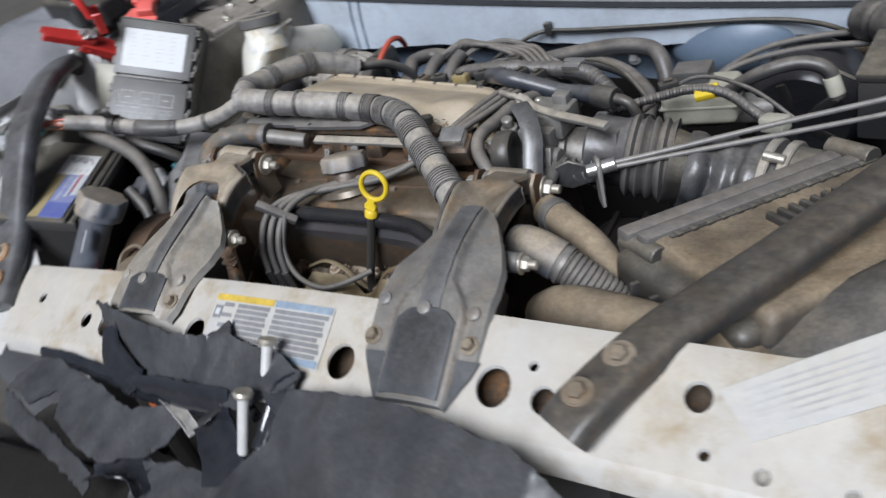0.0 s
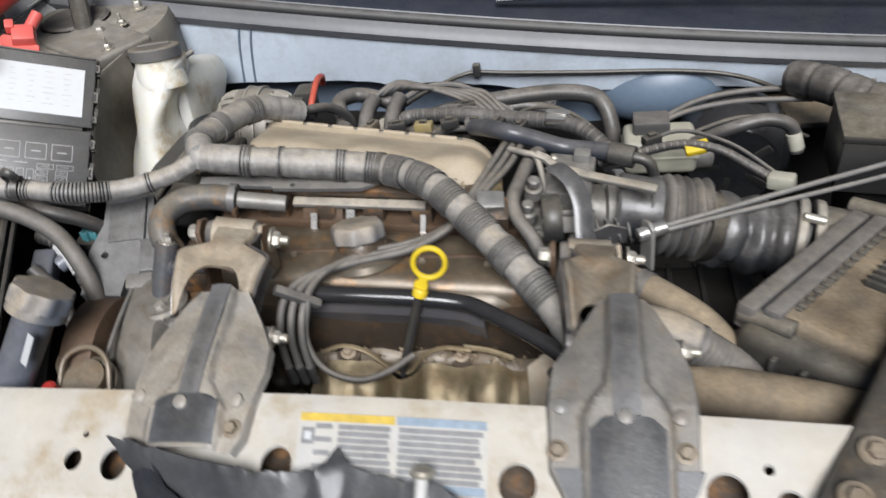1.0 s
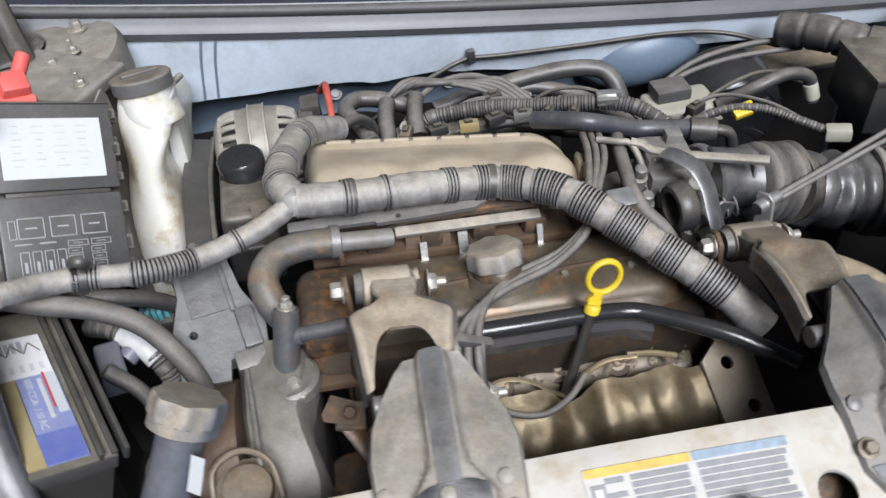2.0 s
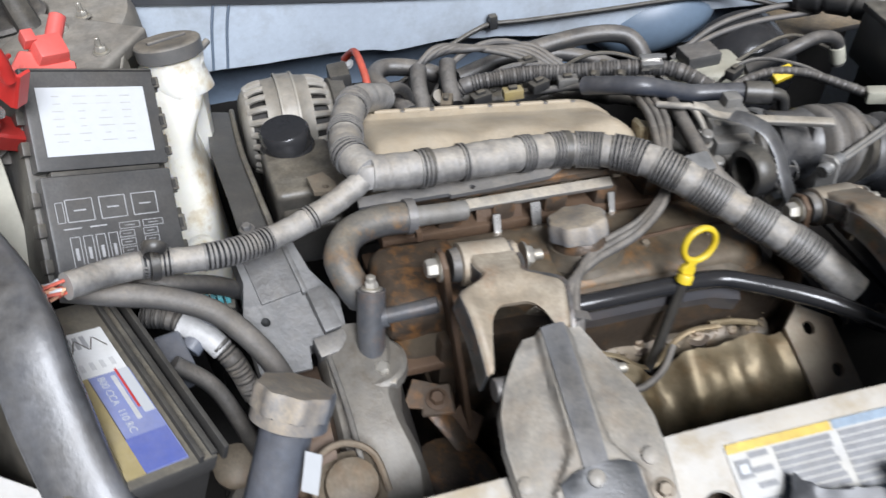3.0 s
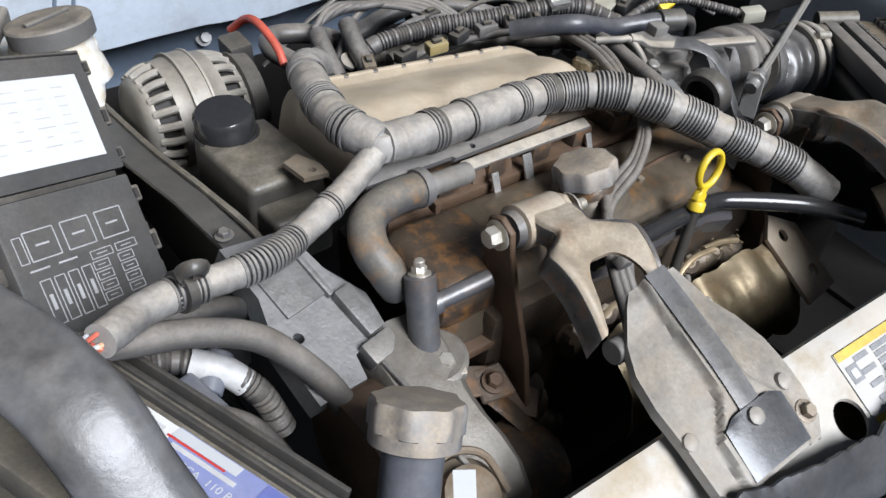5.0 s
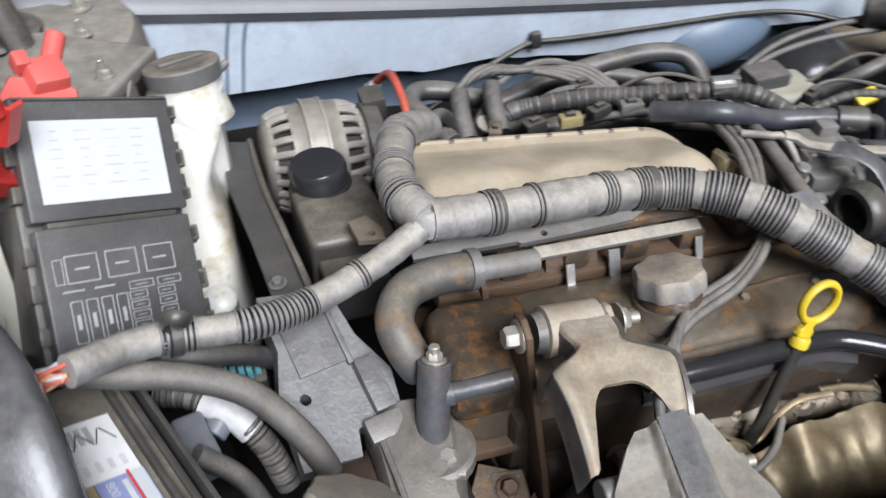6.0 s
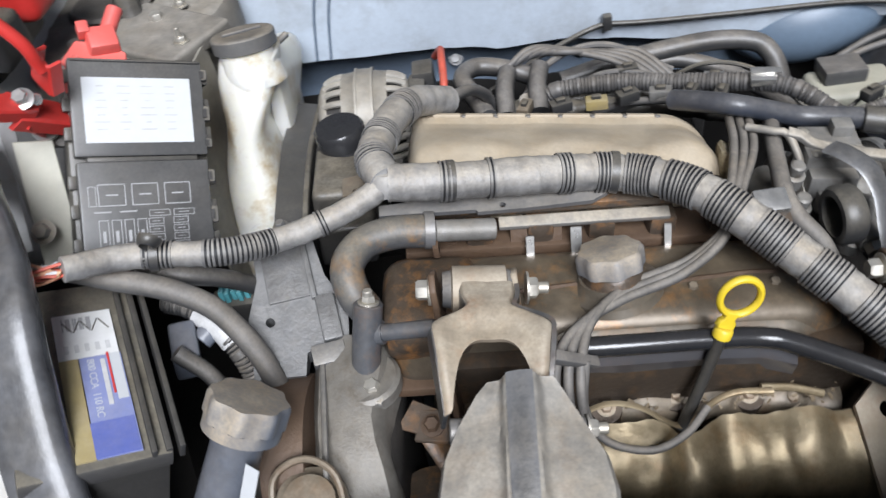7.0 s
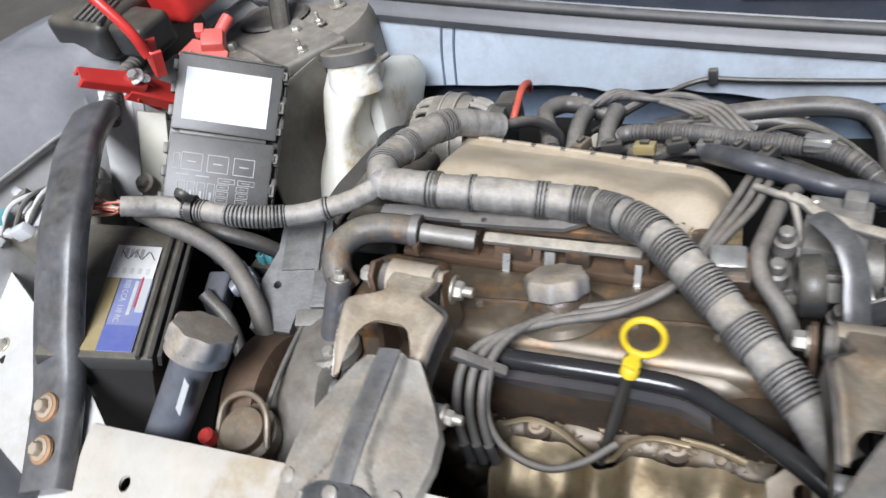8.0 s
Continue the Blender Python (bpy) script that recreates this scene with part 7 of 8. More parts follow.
# ---- hoses and wires ----
def hose(name, pts, r, material, label, category="hose", shape=None, seg=12, step=0.006, group="", flat=1.0):
    return solo(name, sweep(pts, r, seg, step, shape, flat), material, label, category, group)


ring_hose = ripple(0.005, 0.16)
# plug leads: three side by side, held in a comb
PW = [(-0.02, 0.68, 0.70), (0.05, 0.632, 0.758), (0.11, 0.595, 0.777), (0.153, 0.55, 0.79), (0.149, 0.49, 0.803), (0.138, 0.44, 0.807), (0.116, 0.385, 0.804), (0.095, 0.335, 0.797), (0.045, 0.298, 0.788), (-0.02, 0.272, 0.79), (-0.065, 0.232, 0.799), (-0.085, 0.195, 0.792), (-0.09, 0.165, 0.76), (-0.085, 0.15, 0.72)]
TURN = (1, 1, 1, 1, 1, 1, 0.5, 0, 0, 0, 0.5, 1, 1, 1)
for k in range(3):
    off = V(0.0115, 0.003, -0.003) * (k - 1)
    far = V(0.006, 0.0095, 0.0) * (k - 1)
    t = thing("plug_lead", V(PW[-1]) + off, "grey rubber spark plug lead crossing the engine", "plug lead", "plug leads")
    part("lead", sweep([V(p) + far.lerp(off, TURN[n]) for n, p in enumerate(PW)], 0.0049, 12), grey_rubber, t)
    part("boot", sweep([V(PW[-1]) + off + V(0, 0, 0.006), V(PW[-1]) + off - V(-0.002, 0.0, 0.02)], 0.0055, 10), rubber, t)
comb = thing("lead_comb", (-0.082, 0.193, 0.79), "grey plastic comb holding the plug leads", "clip")
part("bar", bx(axes((-0.081, 0.193, 0.796), V(0.031, 0.014, -0.031), (0, 1, 0.3)), 0.06, 0.011, 0.012, 0.003), grey_rubber, comb)
hose("plug_lead", [(-0.07, 0.195, 0.79), (-0.076, 0.172, 0.75), (-0.06, 0.158, 0.715), (-0.02, 0.152, 0.70), (0.015, 0.165, 0.70), (0.042, 0.192, 0.70)], 0.004, grey_rubber, "grey rubber plug lead looping down to the manifold", "plug lead", group="plug leads")
# behind the plenum
hose("elbow_hose", [(-0.135, 0.645, 0.76), (-0.15, 0.69, 0.765), (-0.165, 0.735, 0.77), (-0.145, 0.77, 0.765), (-0.1, 0.765, 0.757), (-0.06, 0.755, 0.74)], 0.0135, rubber, "tan dusty rubber elbow hose behind the plenum")
for k in range(2):
    hose("plug_boot", [(-0.11 + 0.045 * k, 0.665, 0.745), (-0.108 + 0.045 * k, 0.70, 0.765), (-0.1 + 0.045 * k, 0.73, 0.775)], 0.013, rubber, "black rubber ignition boot", "boot", group="ignition boots")
random.seed(7)
for k in range(5):
    a = 0.006 * k
    hose("ignition_lead", [(-0.1 + 0.01 * k, 0.74 + a, 0.775), (-0.06 + 0.01 * k, 0.755 - a, 0.79), (0.0 + 0.01 * k, 0.735 + 0.5 * a, 0.783 - 0.003 * k), (0.05 + 0.008 * k, 0.725 + a, 0.765), (0.09 + 0.006 * k, 0.7 + a, 0.745), (0.14 + 0.004 * k, 0.69, 0.7), (0.16, 0.69, 0.64)], 0.0045, grey_rubber, "grey dusty ignition lead in a twisted bundle", "wire", group="ignition leads")
hose("vacuum_hose", [(-0.02, 0.80, 0.70), (0.04, 0.806, 0.71), (0.11, 0.81, 0.718), (0.2, 0.812, 0.722), (0.262, 0.803, 0.716), (0.285, 0.785, 0.70), (0.295, 0.765, 0.665), (0.296, 0.755, 0.62)], 0.0145, rubber, "dusty black rubber hose bending down by the firewall")
hose("vacuum_hose", [(0.1, 0.80, 0.70), (0.15, 0.805, 0.705), (0.212, 0.79, 0.69), (0.26, 0.745, 0.678), (0.285, 0.70, 0.672), (0.29, 0.66, 0.66)], 0.0125, rubber, "dusty black rubber hose beside the firewall")
hose("corrugated_conduit", [(-0.058, 0.693, 0.745), (-0.03, 0.69, 0.758), (0.05, 0.677, 0.763), (0.105, 0.652, 0.768), (0.16, 0.628, 0.774), (0.212, 0.608, 0.776), (0.25, 0.585, 0.772), (0.29, 0.55, 0.75)], 0.0125, conduit_mid, "dusty corrugated wiring conduit behind the plenum", "conduit", ring_hose, 14, 0.0011)
ey = thing("ground_eyelet", (-0.08, 0.69, 0.735), "dull steel cable eyelet", "eyelet")
part("eye", lathe((-0.078, 0.69, 0.745), (0.2, -0.4, 0.9), [(0, 0.007), (0.0, 0.013), (0.004, 0.013), (0.004, 0.007)], 20), steel_dust, ey)
hose("black_pipe", [(0.090, 0.561, 0.802), (0.120, 0.526, 0.817), (0.147, 0.505, 0.822), (0.180, 0.507, 0.809), (0.223, 0.509, 0.792), (0.260, 0.498, 0.792), (0.294, 0.482, 0.795)], 0.0125, blue_black, "dark blue black vacuum pipe above the throttle body", "pipe")
pcn = thing("connector", (0.296, 0.481, 0.786), "black plastic connector at the pipe end", "connector")
part("plug", rod((0.285, 0.485, 0.795), (0.318, 0.473, 0.793), 0.0155, 18), black_plastic, pcn)
part("spout", sweep([(0.310, 0.476, 0.794), (0.335, 0.471, 0.787), (0.345, 0.472, 0.762)], 0.008, 10), black_plastic, pcn)
hose("cable", [(-0.13, 0.84, 0.67), (-0.09, 0.845, 0.69), (-0.045, 0.85, 0.715), (-0.003, 0.852, 0.733), (0.03, 0.855, 0.745), (0.06, 0.86, 0.748), (0.12, 0.86, 0.743), (0.25, 0.862, 0.735), (0.42, 0.862, 0.727), (0.52, 0.85, 0.715), (0.6, 0.80, 0.70)], 0.0042, black_plastic, "thin black cable clipped along the firewall", "cable")
cl = thing("cable_clip", (0.06, 0.865, 0.74), "small black cable clip on the firewall", "clip")
part("clip", bx((0.06, 0.862, 0.752), 0.014, 0.014, 0.024, 0.003), black_plastic, cl)
for x in (0.027, 0.185, -0.18, 0.33):
    b = thing("firewall_stud", fw(x, -0.055, 0.05), "pale plastic stud on the firewall ledge", "stud", "firewall studs")
    part("stud", lathe(fw(x, -0.055, 0.055), (0, -0.8, 0.5), [(0, 0.012), (0.004, 0.012), (0.006, 0.008), (0.016, 0.007)], 14), pale_print, b)
b = thing("firewall_plug", fw(-0.051, 0.026, -0.004), "small dark plug in the firewall panel", "stud")
part("plug", lathe(fw(-0.051, 0.026, -0.003), (0, -1, 0.1), [(0, 0.005), (0.004, 0.004)], 12), dark_steel, b)
hose("red_cable", [(-0.188, 0.655, 0.80), (-0.186, 0.675, 0.814), (-0.187, 0.715, 0.824), (-0.189, 0.748, 0.815), (-0.20, 0.775, 0.79)], 0.0052, red_wire, "red charging cable arching to the alternator", "cable")
hose("cable", [(-0.18, 0.595, 0.83), (-0.15, 0.64, 0.81), (-0.13, 0.67, 0.77), (-0.14, 0.68, 0.72)], 0.008, rubber, "black cable leaving the wiring loom", "cable")
# firewall pipes on the driver side
hose("brake_pipe", [(0.36, 0.79, 0.66), (0.44, 0.80, 0.70), (0.53, 0.80, 0.715), (0.62, 0.79, 0.72), (0.72, 0.8, 0.72)], 0.005, grey_rubber, "thin grey brake pipe", "pipe")
hose("brake_pipe", [(0.33, 0.75, 0.64), (0.40, 0.785, 0.68), (0.5, 0.79, 0.70), (0.62, 0.77, 0.71)], 0.005, grey_rubber, "thin grey brake pipe", "pipe")
hose("vacuum_hose", [(0.42, 0.66, 0.70), (0.47, 0.64, 0.735), (0.52, 0.645, 0.745), (0.555, 0.645, 0.735), (0.565, 0.643, 0.715), (0.57, 0.64, 0.69)], 0.0105, rubber, "dusty black vacuum hose with a white end")
wc = thing("connector", (0.565, 0.643, 0.70), "cream plastic hose connector", "connector")
part("plug", rod((0.562, 0.644, 0.722), (0.57, 0.64, 0.695), 0.0118, 16), cream, wc)
hose("corrugated_conduit", [(0.27, 0.56, 0.73), (0.33, 0.575, 0.738), (0.39, 0.578, 0.748), (0.44, 0.56, 0.748), (0.48, 0.52, 0.742), (0.51, 0.49, 0.735)], 0.0075, rubber, "black corrugated sensor conduit with a yellow tag", "conduit", ring_hose, 12, 0.0011)
yt = thing("yellow_tag", (0.412, 0.575, 0.735), "yellow tape tag on the conduit", "tag")
part("tag", bx(axes((0.412, 0.572, 0.745), (1, 0.1, 0.15), (0, 1, 0.5)), 0.034, 0.02, 0.012, 0.003), yellow, yt)
tcn = thing("connector", (0.51, 0.49, 0.72), "tan plastic sensor connector", "connector")
part("plug", bx(axes((0.515, 0.487, 0.738), (1, -0.5, 0.1), (0.5, 1, 0)), 0.035, 0.022, 0.02, 0.004), cream, tcn)
hose("ribbed_hose", [(0.59, 0.80, 0.735), (0.635, 0.745, 0.745), (0.68, 0.69, 0.745), (0.76, 0.62, 0.75)], 0.03, rubber, "large black ribbed hose by the inner wing", "hose", lambda s: 1 - 0.1 * (1 if (s % 0.045) < 0.008 else 0), 20, 0.003)
def clamped_hose(pts, r, material, label, shape, cuffs):
    """A hose with wider cuffs: each cuff is two places along the hose, its own material and its name."""
    h = thing("lower_hose", V(pts[-1]), label, "hose")
    part("tube", sweep(pts, r, 18, 0.0015 if shape else 0.005, shape), material, h)
    line = spline(pts, 0.002)
    for a, b, ma, name in cuffs:
        seg = line[int(a * (len(line) - 1)):int(b * (len(line) - 1)) + 1]
        part(name, sweep(seg, r * 1.09, 20, 0.003), ma, h)


clamped_hose([(0.30, 0.16, 0.78), (0.338, 0.138, 0.785), (0.38, 0.13, 0.762), (0.413, 0.128, 0.73), (0.44, 0.12, 0.69)], 0.021, grey_rubber, "grey dusty ribbed hose under the air box", lambda s: 1 - (0.1 if s > 0.07 and (s % 0.006) < 0.003 else 0), ((0.1, 0.34, cap_dusty, "cuff"), (0.36, 0.39, dark_steel, "clamp")))
clamped_hose([(0.30, 0.24, 0.77), (0.335, 0.215, 0.767), (0.38, 0.185, 0.75), (0.42, 0.15, 0.71)], 0.019, tan_hose, "tan dusty hose beside the mount bracket", None, ((0.06, 0.12, dark_steel, "clamp"),))
clamped_hose([(0.33, 0.13, 0.70), (0.37, 0.10, 0.735), (0.43, 0.075, 0.75), (0.5, 0.06, 0.745), (0.58, 0.05, 0.72)], 0.03, tan_hose, "tan dusty plastic duct behind the support", None, ((0.86, 0.97, tan_duct, "cuff"),))
hose("fender_hose", [(-0.64, 0.40, 0.965), (-0.655, 0.435, 0.985), (-0.67, 0.49, 0.995), (-0.678, 0.56, 0.993), (-0.69, 0.64, 0.97)], 0.0125, rubber, "black corrugated hose behind the brace", "hose", ripple(0.007, 0.14), 16, 0.002)
# guard strip beside the reservoir
gs = thing("belt_guard", (-0.38, 0.5, 0.6), "dark grey flat guard strip beside the belts", "guard")
part("strip", loft([[V(-0.415, 0.76, 0.76), V(-0.41, 0.62, 0.785), V(-0.395, 0.5, 0.805), V(-0.385, 0.40, 0.81), V(-0.39, 0.34, 0.77)], [V(-0.378, 0.76, 0.75), V(-0.372, 0.62, 0.775), V(-0.36, 0.5, 0.795), V(-0.35, 0.40, 0.80), V(-0.355, 0.34, 0.76)], [V(-0.376, 0.76, 0.6), V(-0.37, 0.62, 0.6), V(-0.358, 0.5, 0.6), V(-0.348, 0.40, 0.6), V(-0.353, 0.34, 0.6)]], 0.004), strip_black, gs)
part("edge_lip", sweep([(-0.378, 0.76, 0.752), (-0.372, 0.62, 0.777), (-0.36, 0.5, 0.797), (-0.35, 0.40, 0.802), (-0.355, 0.34, 0.762)], 0.004, 8), dusty_black, gs)
part("bolt", hexbolt((-0.378, 0.42, 0.811), (0, 0, 1), 0.006), dark_steel, gs)
# plates and stubs in the pit beside the strut
rb = thing("rusty_bracket", (-0.2, 0.2, 0.6), "rusty brown steel bracket hanging below the strut", "bracket")
part("flange", plate([(-0.02, -0.014), (0.02, -0.014), (0.015, 0.014), (-0.015, 0.014)], 0.004, axes((-0.20, 0.185, 0.68), (0.6, -0.8, 0), (0.6, 0.5, 0.6)), 0.001), rust, rb)
pu = thing("water_pump", (-0.235, 0.16, 0.6), "grimy brown water pump housing low in the bay", "pump")
part("housing", lathe((-0.235, 0.15, 0.61), (0.1, -0.3, 0.9), [(0, 0.05), (0.04, 0.05), (0.05, 0.04), (0.055, 0.02)], 28), grime, pu)
part("tab", plate([(-0.018, -0.016), (0.018, -0.016), (0.015, 0.018), (-0.015, 0.018)], 0.006, axes((-0.225, 0.2, 0.71), (1, -0.2, 0), (0, 1, 0.3)), 0.002), grime, pu)
part("bolt", hexbolt((-0.225, 0.2, 0.711), (0, -0.3, 1), 0.008), rust, pu)
# bail capped filler beside the neck
oc = thing("bail_cap", (-0.33, 0.114, 0.72), "tan dusty round cap with a wire bail", "cap")
part("cap", lathe((-0.332, 0.112, 0.73), (0.1, -0.3, 0.9), [(0, 0.034), (0.016, 0.034), (0.02, 0.026), (0.03, 0.024), (0.032, 0.018)], 24), mount_brown, oc)
part("bail", sweep([(-0.365, 0.10, 0.745), (-0.36, 0.125, 0.768), (-0.332, 0.135, 0.776), (-0.305, 0.122, 0.768), (-0.298, 0.095, 0.742)], 0.0035, 8), mount_brown, oc)
rp = thing("red_plug", (-0.37, 0.09, 0.74), "small red plastic plug", "plug")
part("plug", lathe((-0.368, 0.092, 0.745), (0, -0.3, 1), [(0, 0.009), (0.012, 0.009), (0.015, 0.006)], 16), red_plastic, rp)
# small connectors between battery and bracket
wt_ = thing("tagged_conduit", (-0.45, 0.3, 0.76), "grey corrugated conduit with a white bar code tag", "conduit")
part("conduit", sweep([(-0.50, 0.335, 0.80), (-0.47, 0.325, 0.795), (-0.44, 0.305, 0.78), (-0.42, 0.285, 0.755), (-0.41, 0.27, 0.71)], 0.012, 14, 0.0017, ring_hose), rubber, wt_)
part("tag", sweep([(-0.462, 0.32, 0.792), (-0.44, 0.305, 0.781), (-0.428, 0.294, 0.766)], 0.0128, 14), pale_print, wt_, "pale tag")
tc_ = thing("connector", (-0.43, 0.34, 0.76), "teal and grey wiring connector in the shade", "connector")
for k in range(5):
    part("pin", bx(V(-0.44 + 0.007 * k, 0.345 - 0.003 * (k % 2), 0.79), 0.005, 0.012, 0.016, 0.001), teal, tc_)
part("shell", bx((-0.43, 0.345, 0.76), 0.05, 0.03, 0.05, 0.005), black_plastic, tc_)
hose("cable", [(-0.47, 0.26, 0.80), (-0.44, 0.25, 0.76), (-0.42, 0.22, 0.70), (-0.40, 0.2, 0.6)], 0.009, rubber, "black cable dropping beside the battery", "cable")
hose("cable", [(-0.5, 0.33, 0.86), (-0.46, 0.32, 0.85), (-0.42, 0.335, 0.82), (-0.39, 0.36, 0.77)], 0.01, rubber, "black cable below the fuse box", "cable")
pc = thing("sensor", (-0.44, 0.26, 0.72), "grey plastic sensor body in the shade beside the battery", "sensor")
part("body", bx(axes((-0.475, 0.285, 0.775), (0.9, 0.3, -0.2), (-0.3, 0.9, 0.2)), 0.028, 0.05, 0.04, 0.006, 3), neck_grey, pc)
part("barrel", rod((-0.46, 0.295, 0.775), (-0.435, 0.32, 0.785), 0.012, 16), neck_grey, pc)
yc = thing("round_cap", (-0.43, 0.19, 0.68), "olive yellow dusty round cap low beside the battery", "cap")
part("cap", lathe((-0.445, 0.22, 0.66), (0.1, -0.4, 0.9), [(0, 0.024), (0.012, 0.024), (0.016, 0.018)], 22), mount_brown, yc)
part("body", lathe((-0.445, 0.22, 0.56), (0.1, -0.4, 0.9), [(0, 0.03), (0.09, 0.028), (0.1, 0.022)], 22), grey_rubber, yc)
st = thing("steel_stay", (-0.2, 0.15, 0.6), "tan dusty steel stay running down beside the pump", "bracket")
part("strip", sweep([(-0.235, 0.205, 0.705), (-0.21, 0.17, 0.67), (-0.185, 0.14, 0.62), (-0.175, 0.125, 0.56)], 0.011, 8, flat=0.3), grime, st)
part("upper_tab", plate([(-0.02, -0.014), (0.016, -0.016), (0.02, 0.012), (-0.012, 0.018)], 0.005, axes((-0.238, 0.21, 0.712), (1, -0.3, -0.1), (0.2, 1, 0.3)), 0.001), grime, st)

# manifold studs, gasket edge and small lines above the shield
for x, y, z in ((-0.051, 0.221, 0.679), (0.093, 0.225, 0.668), (0.02, 0.23, 0.675), (0.135, 0.22, 0.66)):
    b = thing("manifold_bolt", (x, y, z - 0.01), "rusty exhaust manifold bolt", "bolt", "manifold bolts")
    part("boss", lathe((x, y + 0.004, z - 0.014), (0, -0.35, 1), [(0, 0.018), (0.012, 0.016)], 16), grime, b)
    part("head", hexbolt((x, y, z - 0.002), (0, -0.35, 1), 0.0065), mount_steel, b)
em = thing("exhaust_manifold", (0.05, 0.23, 0.6), "rusty brown exhaust manifold above its shield", "exhaust manifold")
part("log", sweep([(-0.1, 0.235, 0.65), (-0.03, 0.236, 0.655), (0.05, 0.236, 0.65), (0.12, 0.234, 0.642), (0.18, 0.225, 0.63)], 0.026, 14, 0.008, lambda s: 1 + 0.12 * math.sin(s * 90)), mount_brown, em)
part("lip", sweep([(0.1, 0.215, 0.69), (0.13, 0.215, 0.684), (0.16, 0.21, 0.675)], 0.004, 8), shield_metal, em)
# ignition coil and throttle linkage details
co_ = thing("coil_terminal", (0.132, 0.341, 0.80), "bright metal capped coil terminal", "terminal")
part("cap", bx(axes((0.135, 0.345, 0.812), (1, 0.1, -0.1), (0, 1, 0.4)), 0.035, 0.026, 0.022, 0.004), bright_metal, co_)
part("base", bx(axes((0.135, 0.35, 0.792), (1, 0.1, -0.1), (0, 1, 0.4)), 0.04, 0.035, 0.03, 0.004), grime, co_)
hose("vacuum_hose", [(0.200, 0.556, 0.764), (0.197, 0.531, 0.782), (0.190, 0.507, 0.790), (0.178, 0.466, 0.801), (0.168, 0.416, 0.803), (0.160, 0.366, 0.803), (0.166, 0.341, 0.793), (0.185, 0.321, 0.774), (0.200, 0.306, 0.744)], 0.0095, grey_rubber, "grey dusty breather hose by the throttle", "hose")
hose("steel_line", [(0.150, 0.471, 0.815), (0.175, 0.451, 0.819), (0.187, 0.447, 0.816), (0.196, 0.426, 0.794), (0.200, 0.416, 0.764)], 0.0045, steel_dust, "thin dusty steel line bending down at the throttle", "pipe")
for a, b, r in (((0.17, 0.47, 0.74), (0.19, 0.38, 0.73), 0.02), ((0.25, 0.40, 0.75), (0.25, 0.34, 0.74), 0.014), ((0.28, 0.46, 0.76), (0.31, 0.43, 0.75), 0.012)):
    f = thing("sensor", b, "grey aluminium sensor body on the throttle", "sensor", "throttle sensors")
    part("barrel", rod(a, b, r, 18), cast, f)
    part("nut", lathe(b, V(b) - V(a), [(0, r * 0.7), (0.012, r * 0.7)], 6), zinc, f)
wt2 = thing("transmission", (0.32, 0.35, 0.3), "dark transmission housing under the intake duct", "transmission")
part("housing", bx((0.37, 0.36, 0.45), 0.26, 0.3, 0.28, 0.05, 4), shade_black, wt2)
for k in range(5):
    part("rib", bx((0.28 + 0.045 * k, 0.36, 0.592), 0.008, 0.26, 0.012, 0.003), shade_black, wt2)
for k in range(4):
    part("bolt", hexbolt((0.27 + 0.06 * k, 0.24, 0.585), (0, -0.4, 1), 0.007), grime, wt2)
hose("wire_sleeve", [(-0.03, 0.665, 0.74), (0.03, 0.66, 0.738), (0.1, 0.645, 0.735), (0.16, 0.61, 0.74), (0.22, 0.56, 0.745)], 0.013, dusty_black, "dusty bundle of wires behind the plenum", "wiring", lambda s: 1 + 0.25 * noise.noise((s * 60, 0, 0)), 10, 0.003)
hose("wire_sleeve", [(-0.13, 0.70, 0.72), (-0.05, 0.71, 0.725), (0.06, 0.72, 0.715), (0.15, 0.70, 0.70), (0.24, 0.65, 0.69)], 0.016, dusty_black, "dusty bundle of wires behind the plenum", "wiring", lambda s: 1 + 0.25 * noise.noise((s * 50, 3, 0)), 10, 0.003)
shc = thing("hose_clip", (0.21, 0.606, 0.76), "bright steel hose clip", "clip")
part("clip", bx(axes((0.210, 0.602, 0.790), (1, -0.2, 0), (0.2, 1, 0.2)), 0.03, 0.024, 0.012, 0.002), bright_metal, shc)
part("tongue", bx(axes((0.213, 0.602, 0.798), (1, -0.2, 0), (0.2, 1, 0.2)), 0.036, 0.008, 0.003, 0.001), bright_metal, shc)

# loose wires in the gaps
random.seed(31)
WIRES = [
    ((0.3, 0.6, 0.70), (0.38, 0.62, 0.745), (0.46, 0.6, 0.735), (0.53, 0.56, 0.70), rubber),
    ((0.34, 0.68, 0.66), (0.44, 0.69, 0.71), (0.52, 0.7, 0.72), (0.6, 0.7, 0.68), dusty_black),
    ((-0.05, 0.72, 0.70), (0.02, 0.7, 0.765), (0.1, 0.69, 0.755), (0.2, 0.68, 0.70), rubber),
    ((-0.1, 0.70, 0.72), (-0.04, 0.735, 0.775), (0.04, 0.75, 0.78), (0.13, 0.74, 0.73), grey_rubber),
    ((0.1, 0.74, 0.70), (0.17, 0.72, 0.745), (0.24, 0.7, 0.735), (0.3, 0.66, 0.69), dusty_black),
]
for k, (a, b, c, d, ma) in enumerate(WIRES):
    hose("loose_wire", [a, b, c, d], random.uniform(0.003, 0.0055), ma, "dusty dark wire sagging between the engine parts", "wire", group="loose wires", seg=8)
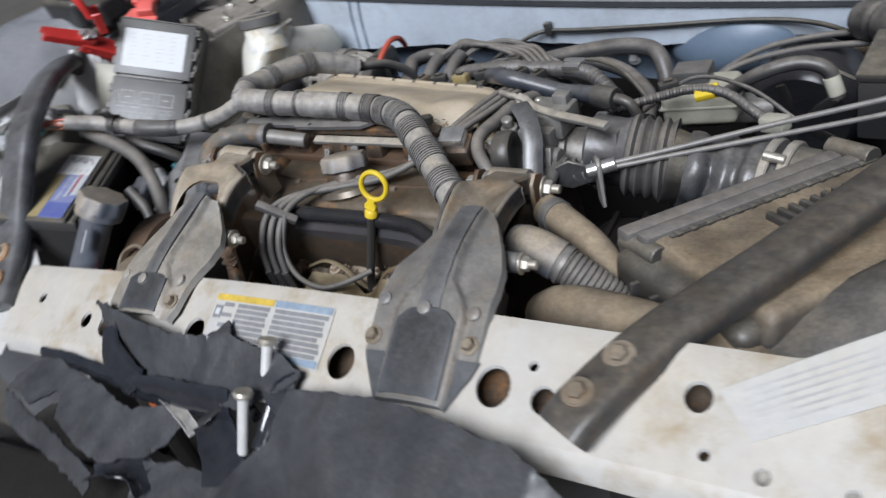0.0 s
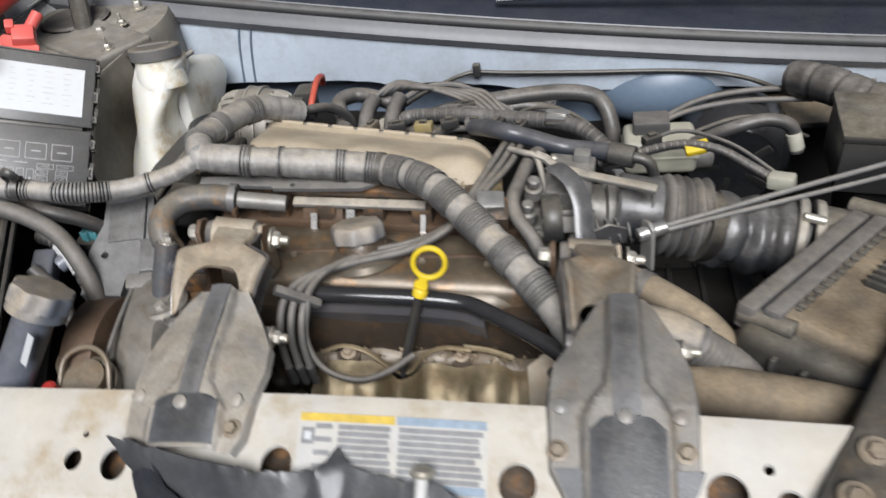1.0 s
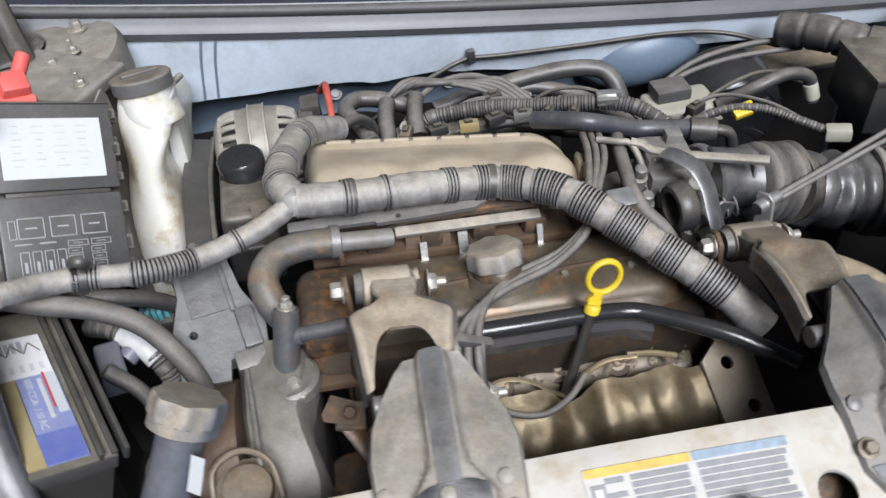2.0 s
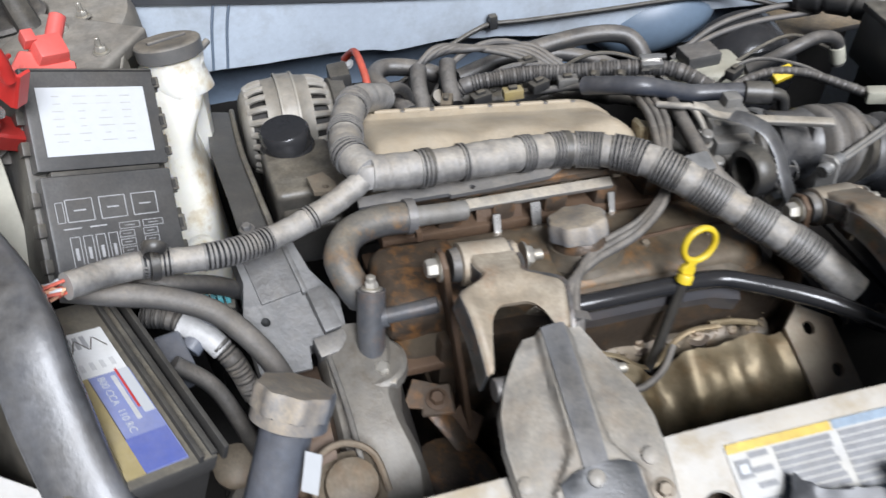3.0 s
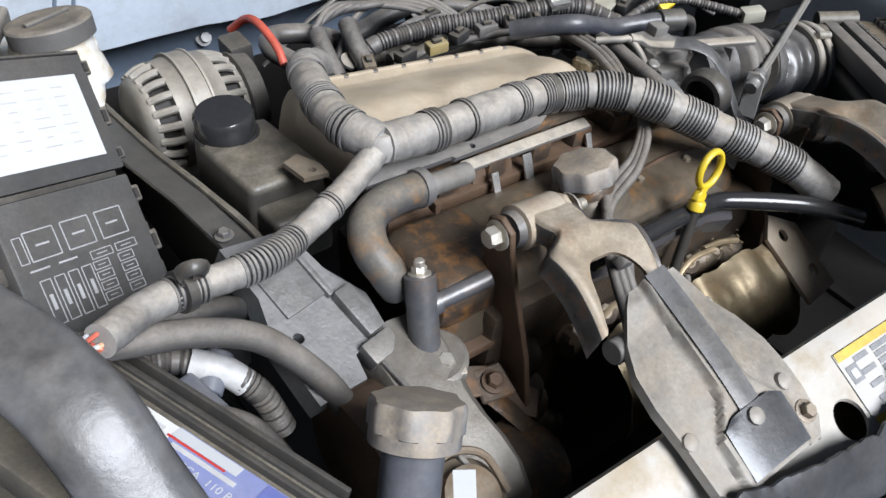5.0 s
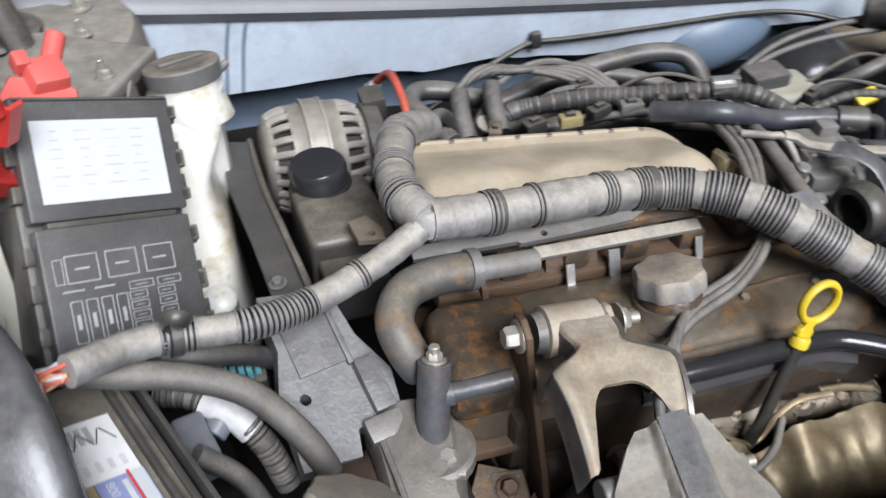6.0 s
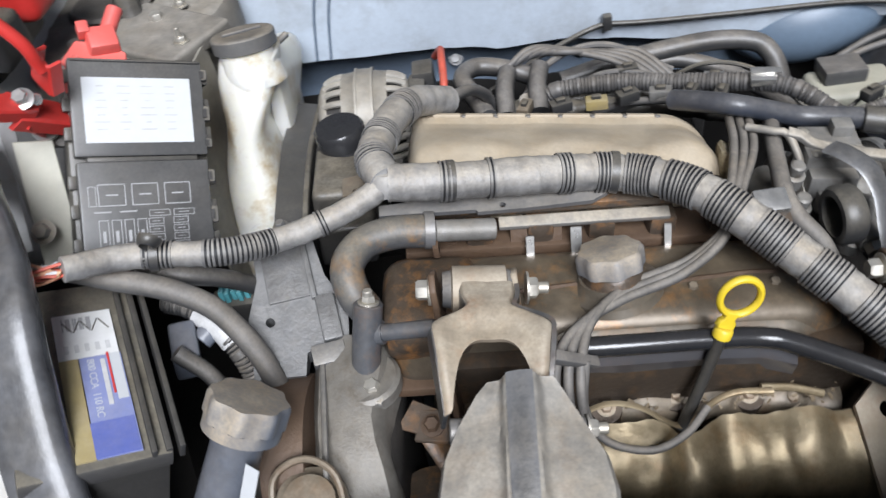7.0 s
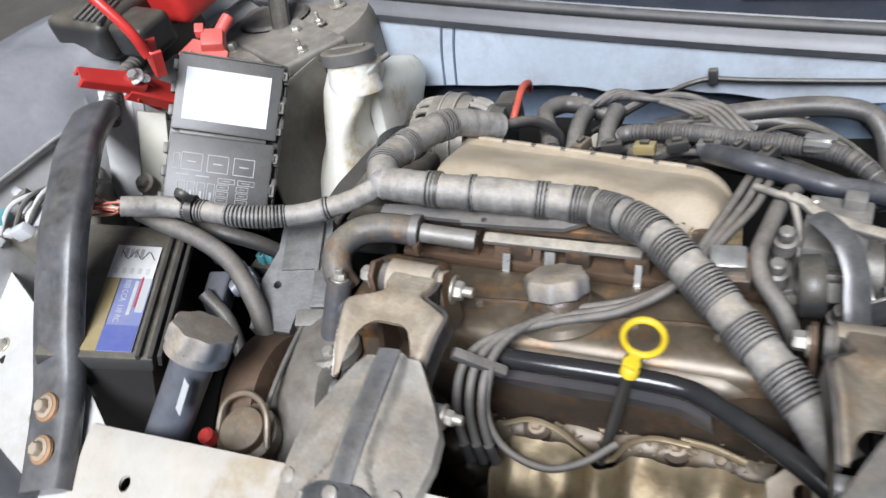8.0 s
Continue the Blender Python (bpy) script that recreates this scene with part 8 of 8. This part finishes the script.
plug_spots = (((-0.04, 0.615, 0.782), (1, 0.2, 0), black_plastic), ((0.005, 0.61, 0.782), (1, -0.1, 0), gold_print), ((0.045, 0.615, 0.782), (1, 0.3, 0), black_plastic), ((0.085, 0.608, 0.783), (1, -0.2, 0), cast), ((0.12, 0.6, 0.783), (0.6, 1, 0), black_plastic), ((-0.085, 0.63, 0.776), (0.4, 1, 0), mount_brown), ((0.155, 0.585, 0.785), (0.5, 1, 0), black_plastic), ((0.35, 0.6, 0.745), (1, 0.5, 0), black_plastic), ((0.06, 0.70, 0.765), (1, 0.1, 0), black_plastic), ((0.17, 0.665, 0.755), (1, -0.3, 0), bright_metal))
for o, d, ma in plug_spots:
    t = thing("wire_connector", V(o) - V(0, 0, 0.008), "small wiring connector among the engine wires", "connector", "wire connectors")
    part("shell", bx(axes(o, d, V(0, 0, 1).cross(V(d))), 0.028, 0.016, 0.014, 0.002), ma, t)
    part("lock", bx(axes(V(o) + V(0, 0, 0.009), d, V(0, 0, 1).cross(V(d))), 0.012, 0.007, 0.005, 0.001), dusty_black, t)

# dry crumbs and leaf bits caught round the manifold and along the panel
random.seed(17)
bm = bmesh.new()
for k in range(190):
    if k < 120:
        c = V(random.uniform(-0.1, 0.18), random.uniform(0.205, 0.25), 0)
        c.z = 0.682 - 0.06 * c.x + random.uniform(-0.006, 0.004)
    else:
        c = V(random.uniform(-0.06, 0.1), random.uniform(0.39, 0.412), 0.815)
        c.z = 0.822 - 0.09 * (c.x + 0.06)
    s_ = random.uniform(0.001, 0.003)
    u = V(random.uniform(-1, 1), random.uniform(-1, 1), random.uniform(-0.5, 0.5)).normalized() * s_
    w = u.cross(V(random.uniform(-0.4, 0.4), random.uniform(-0.4, 0.4), 1)).normalized() * s_ * random.uniform(0.4, 0.9)
    q = [c - u - w, c + u - w * 0.6, c + u + w, c - u * 0.7 + w]
    low = [p - V(0, 0, 0.0012) for p in q]
    vs = [bm.verts.new(p) for p in q + low]
    for f in ((0, 1, 2, 3), (7, 6, 5, 4), (0, 4, 5, 1), (1, 5, 6, 2), (2, 6, 7, 3), (3, 7, 4, 0)):
        bm.faces.new([vs[i] for i in f])
solo("dry_debris", bm, crumb, "dry brown crumbs and leaf bits caught round the exhaust manifold", "debris", kind="stuff")
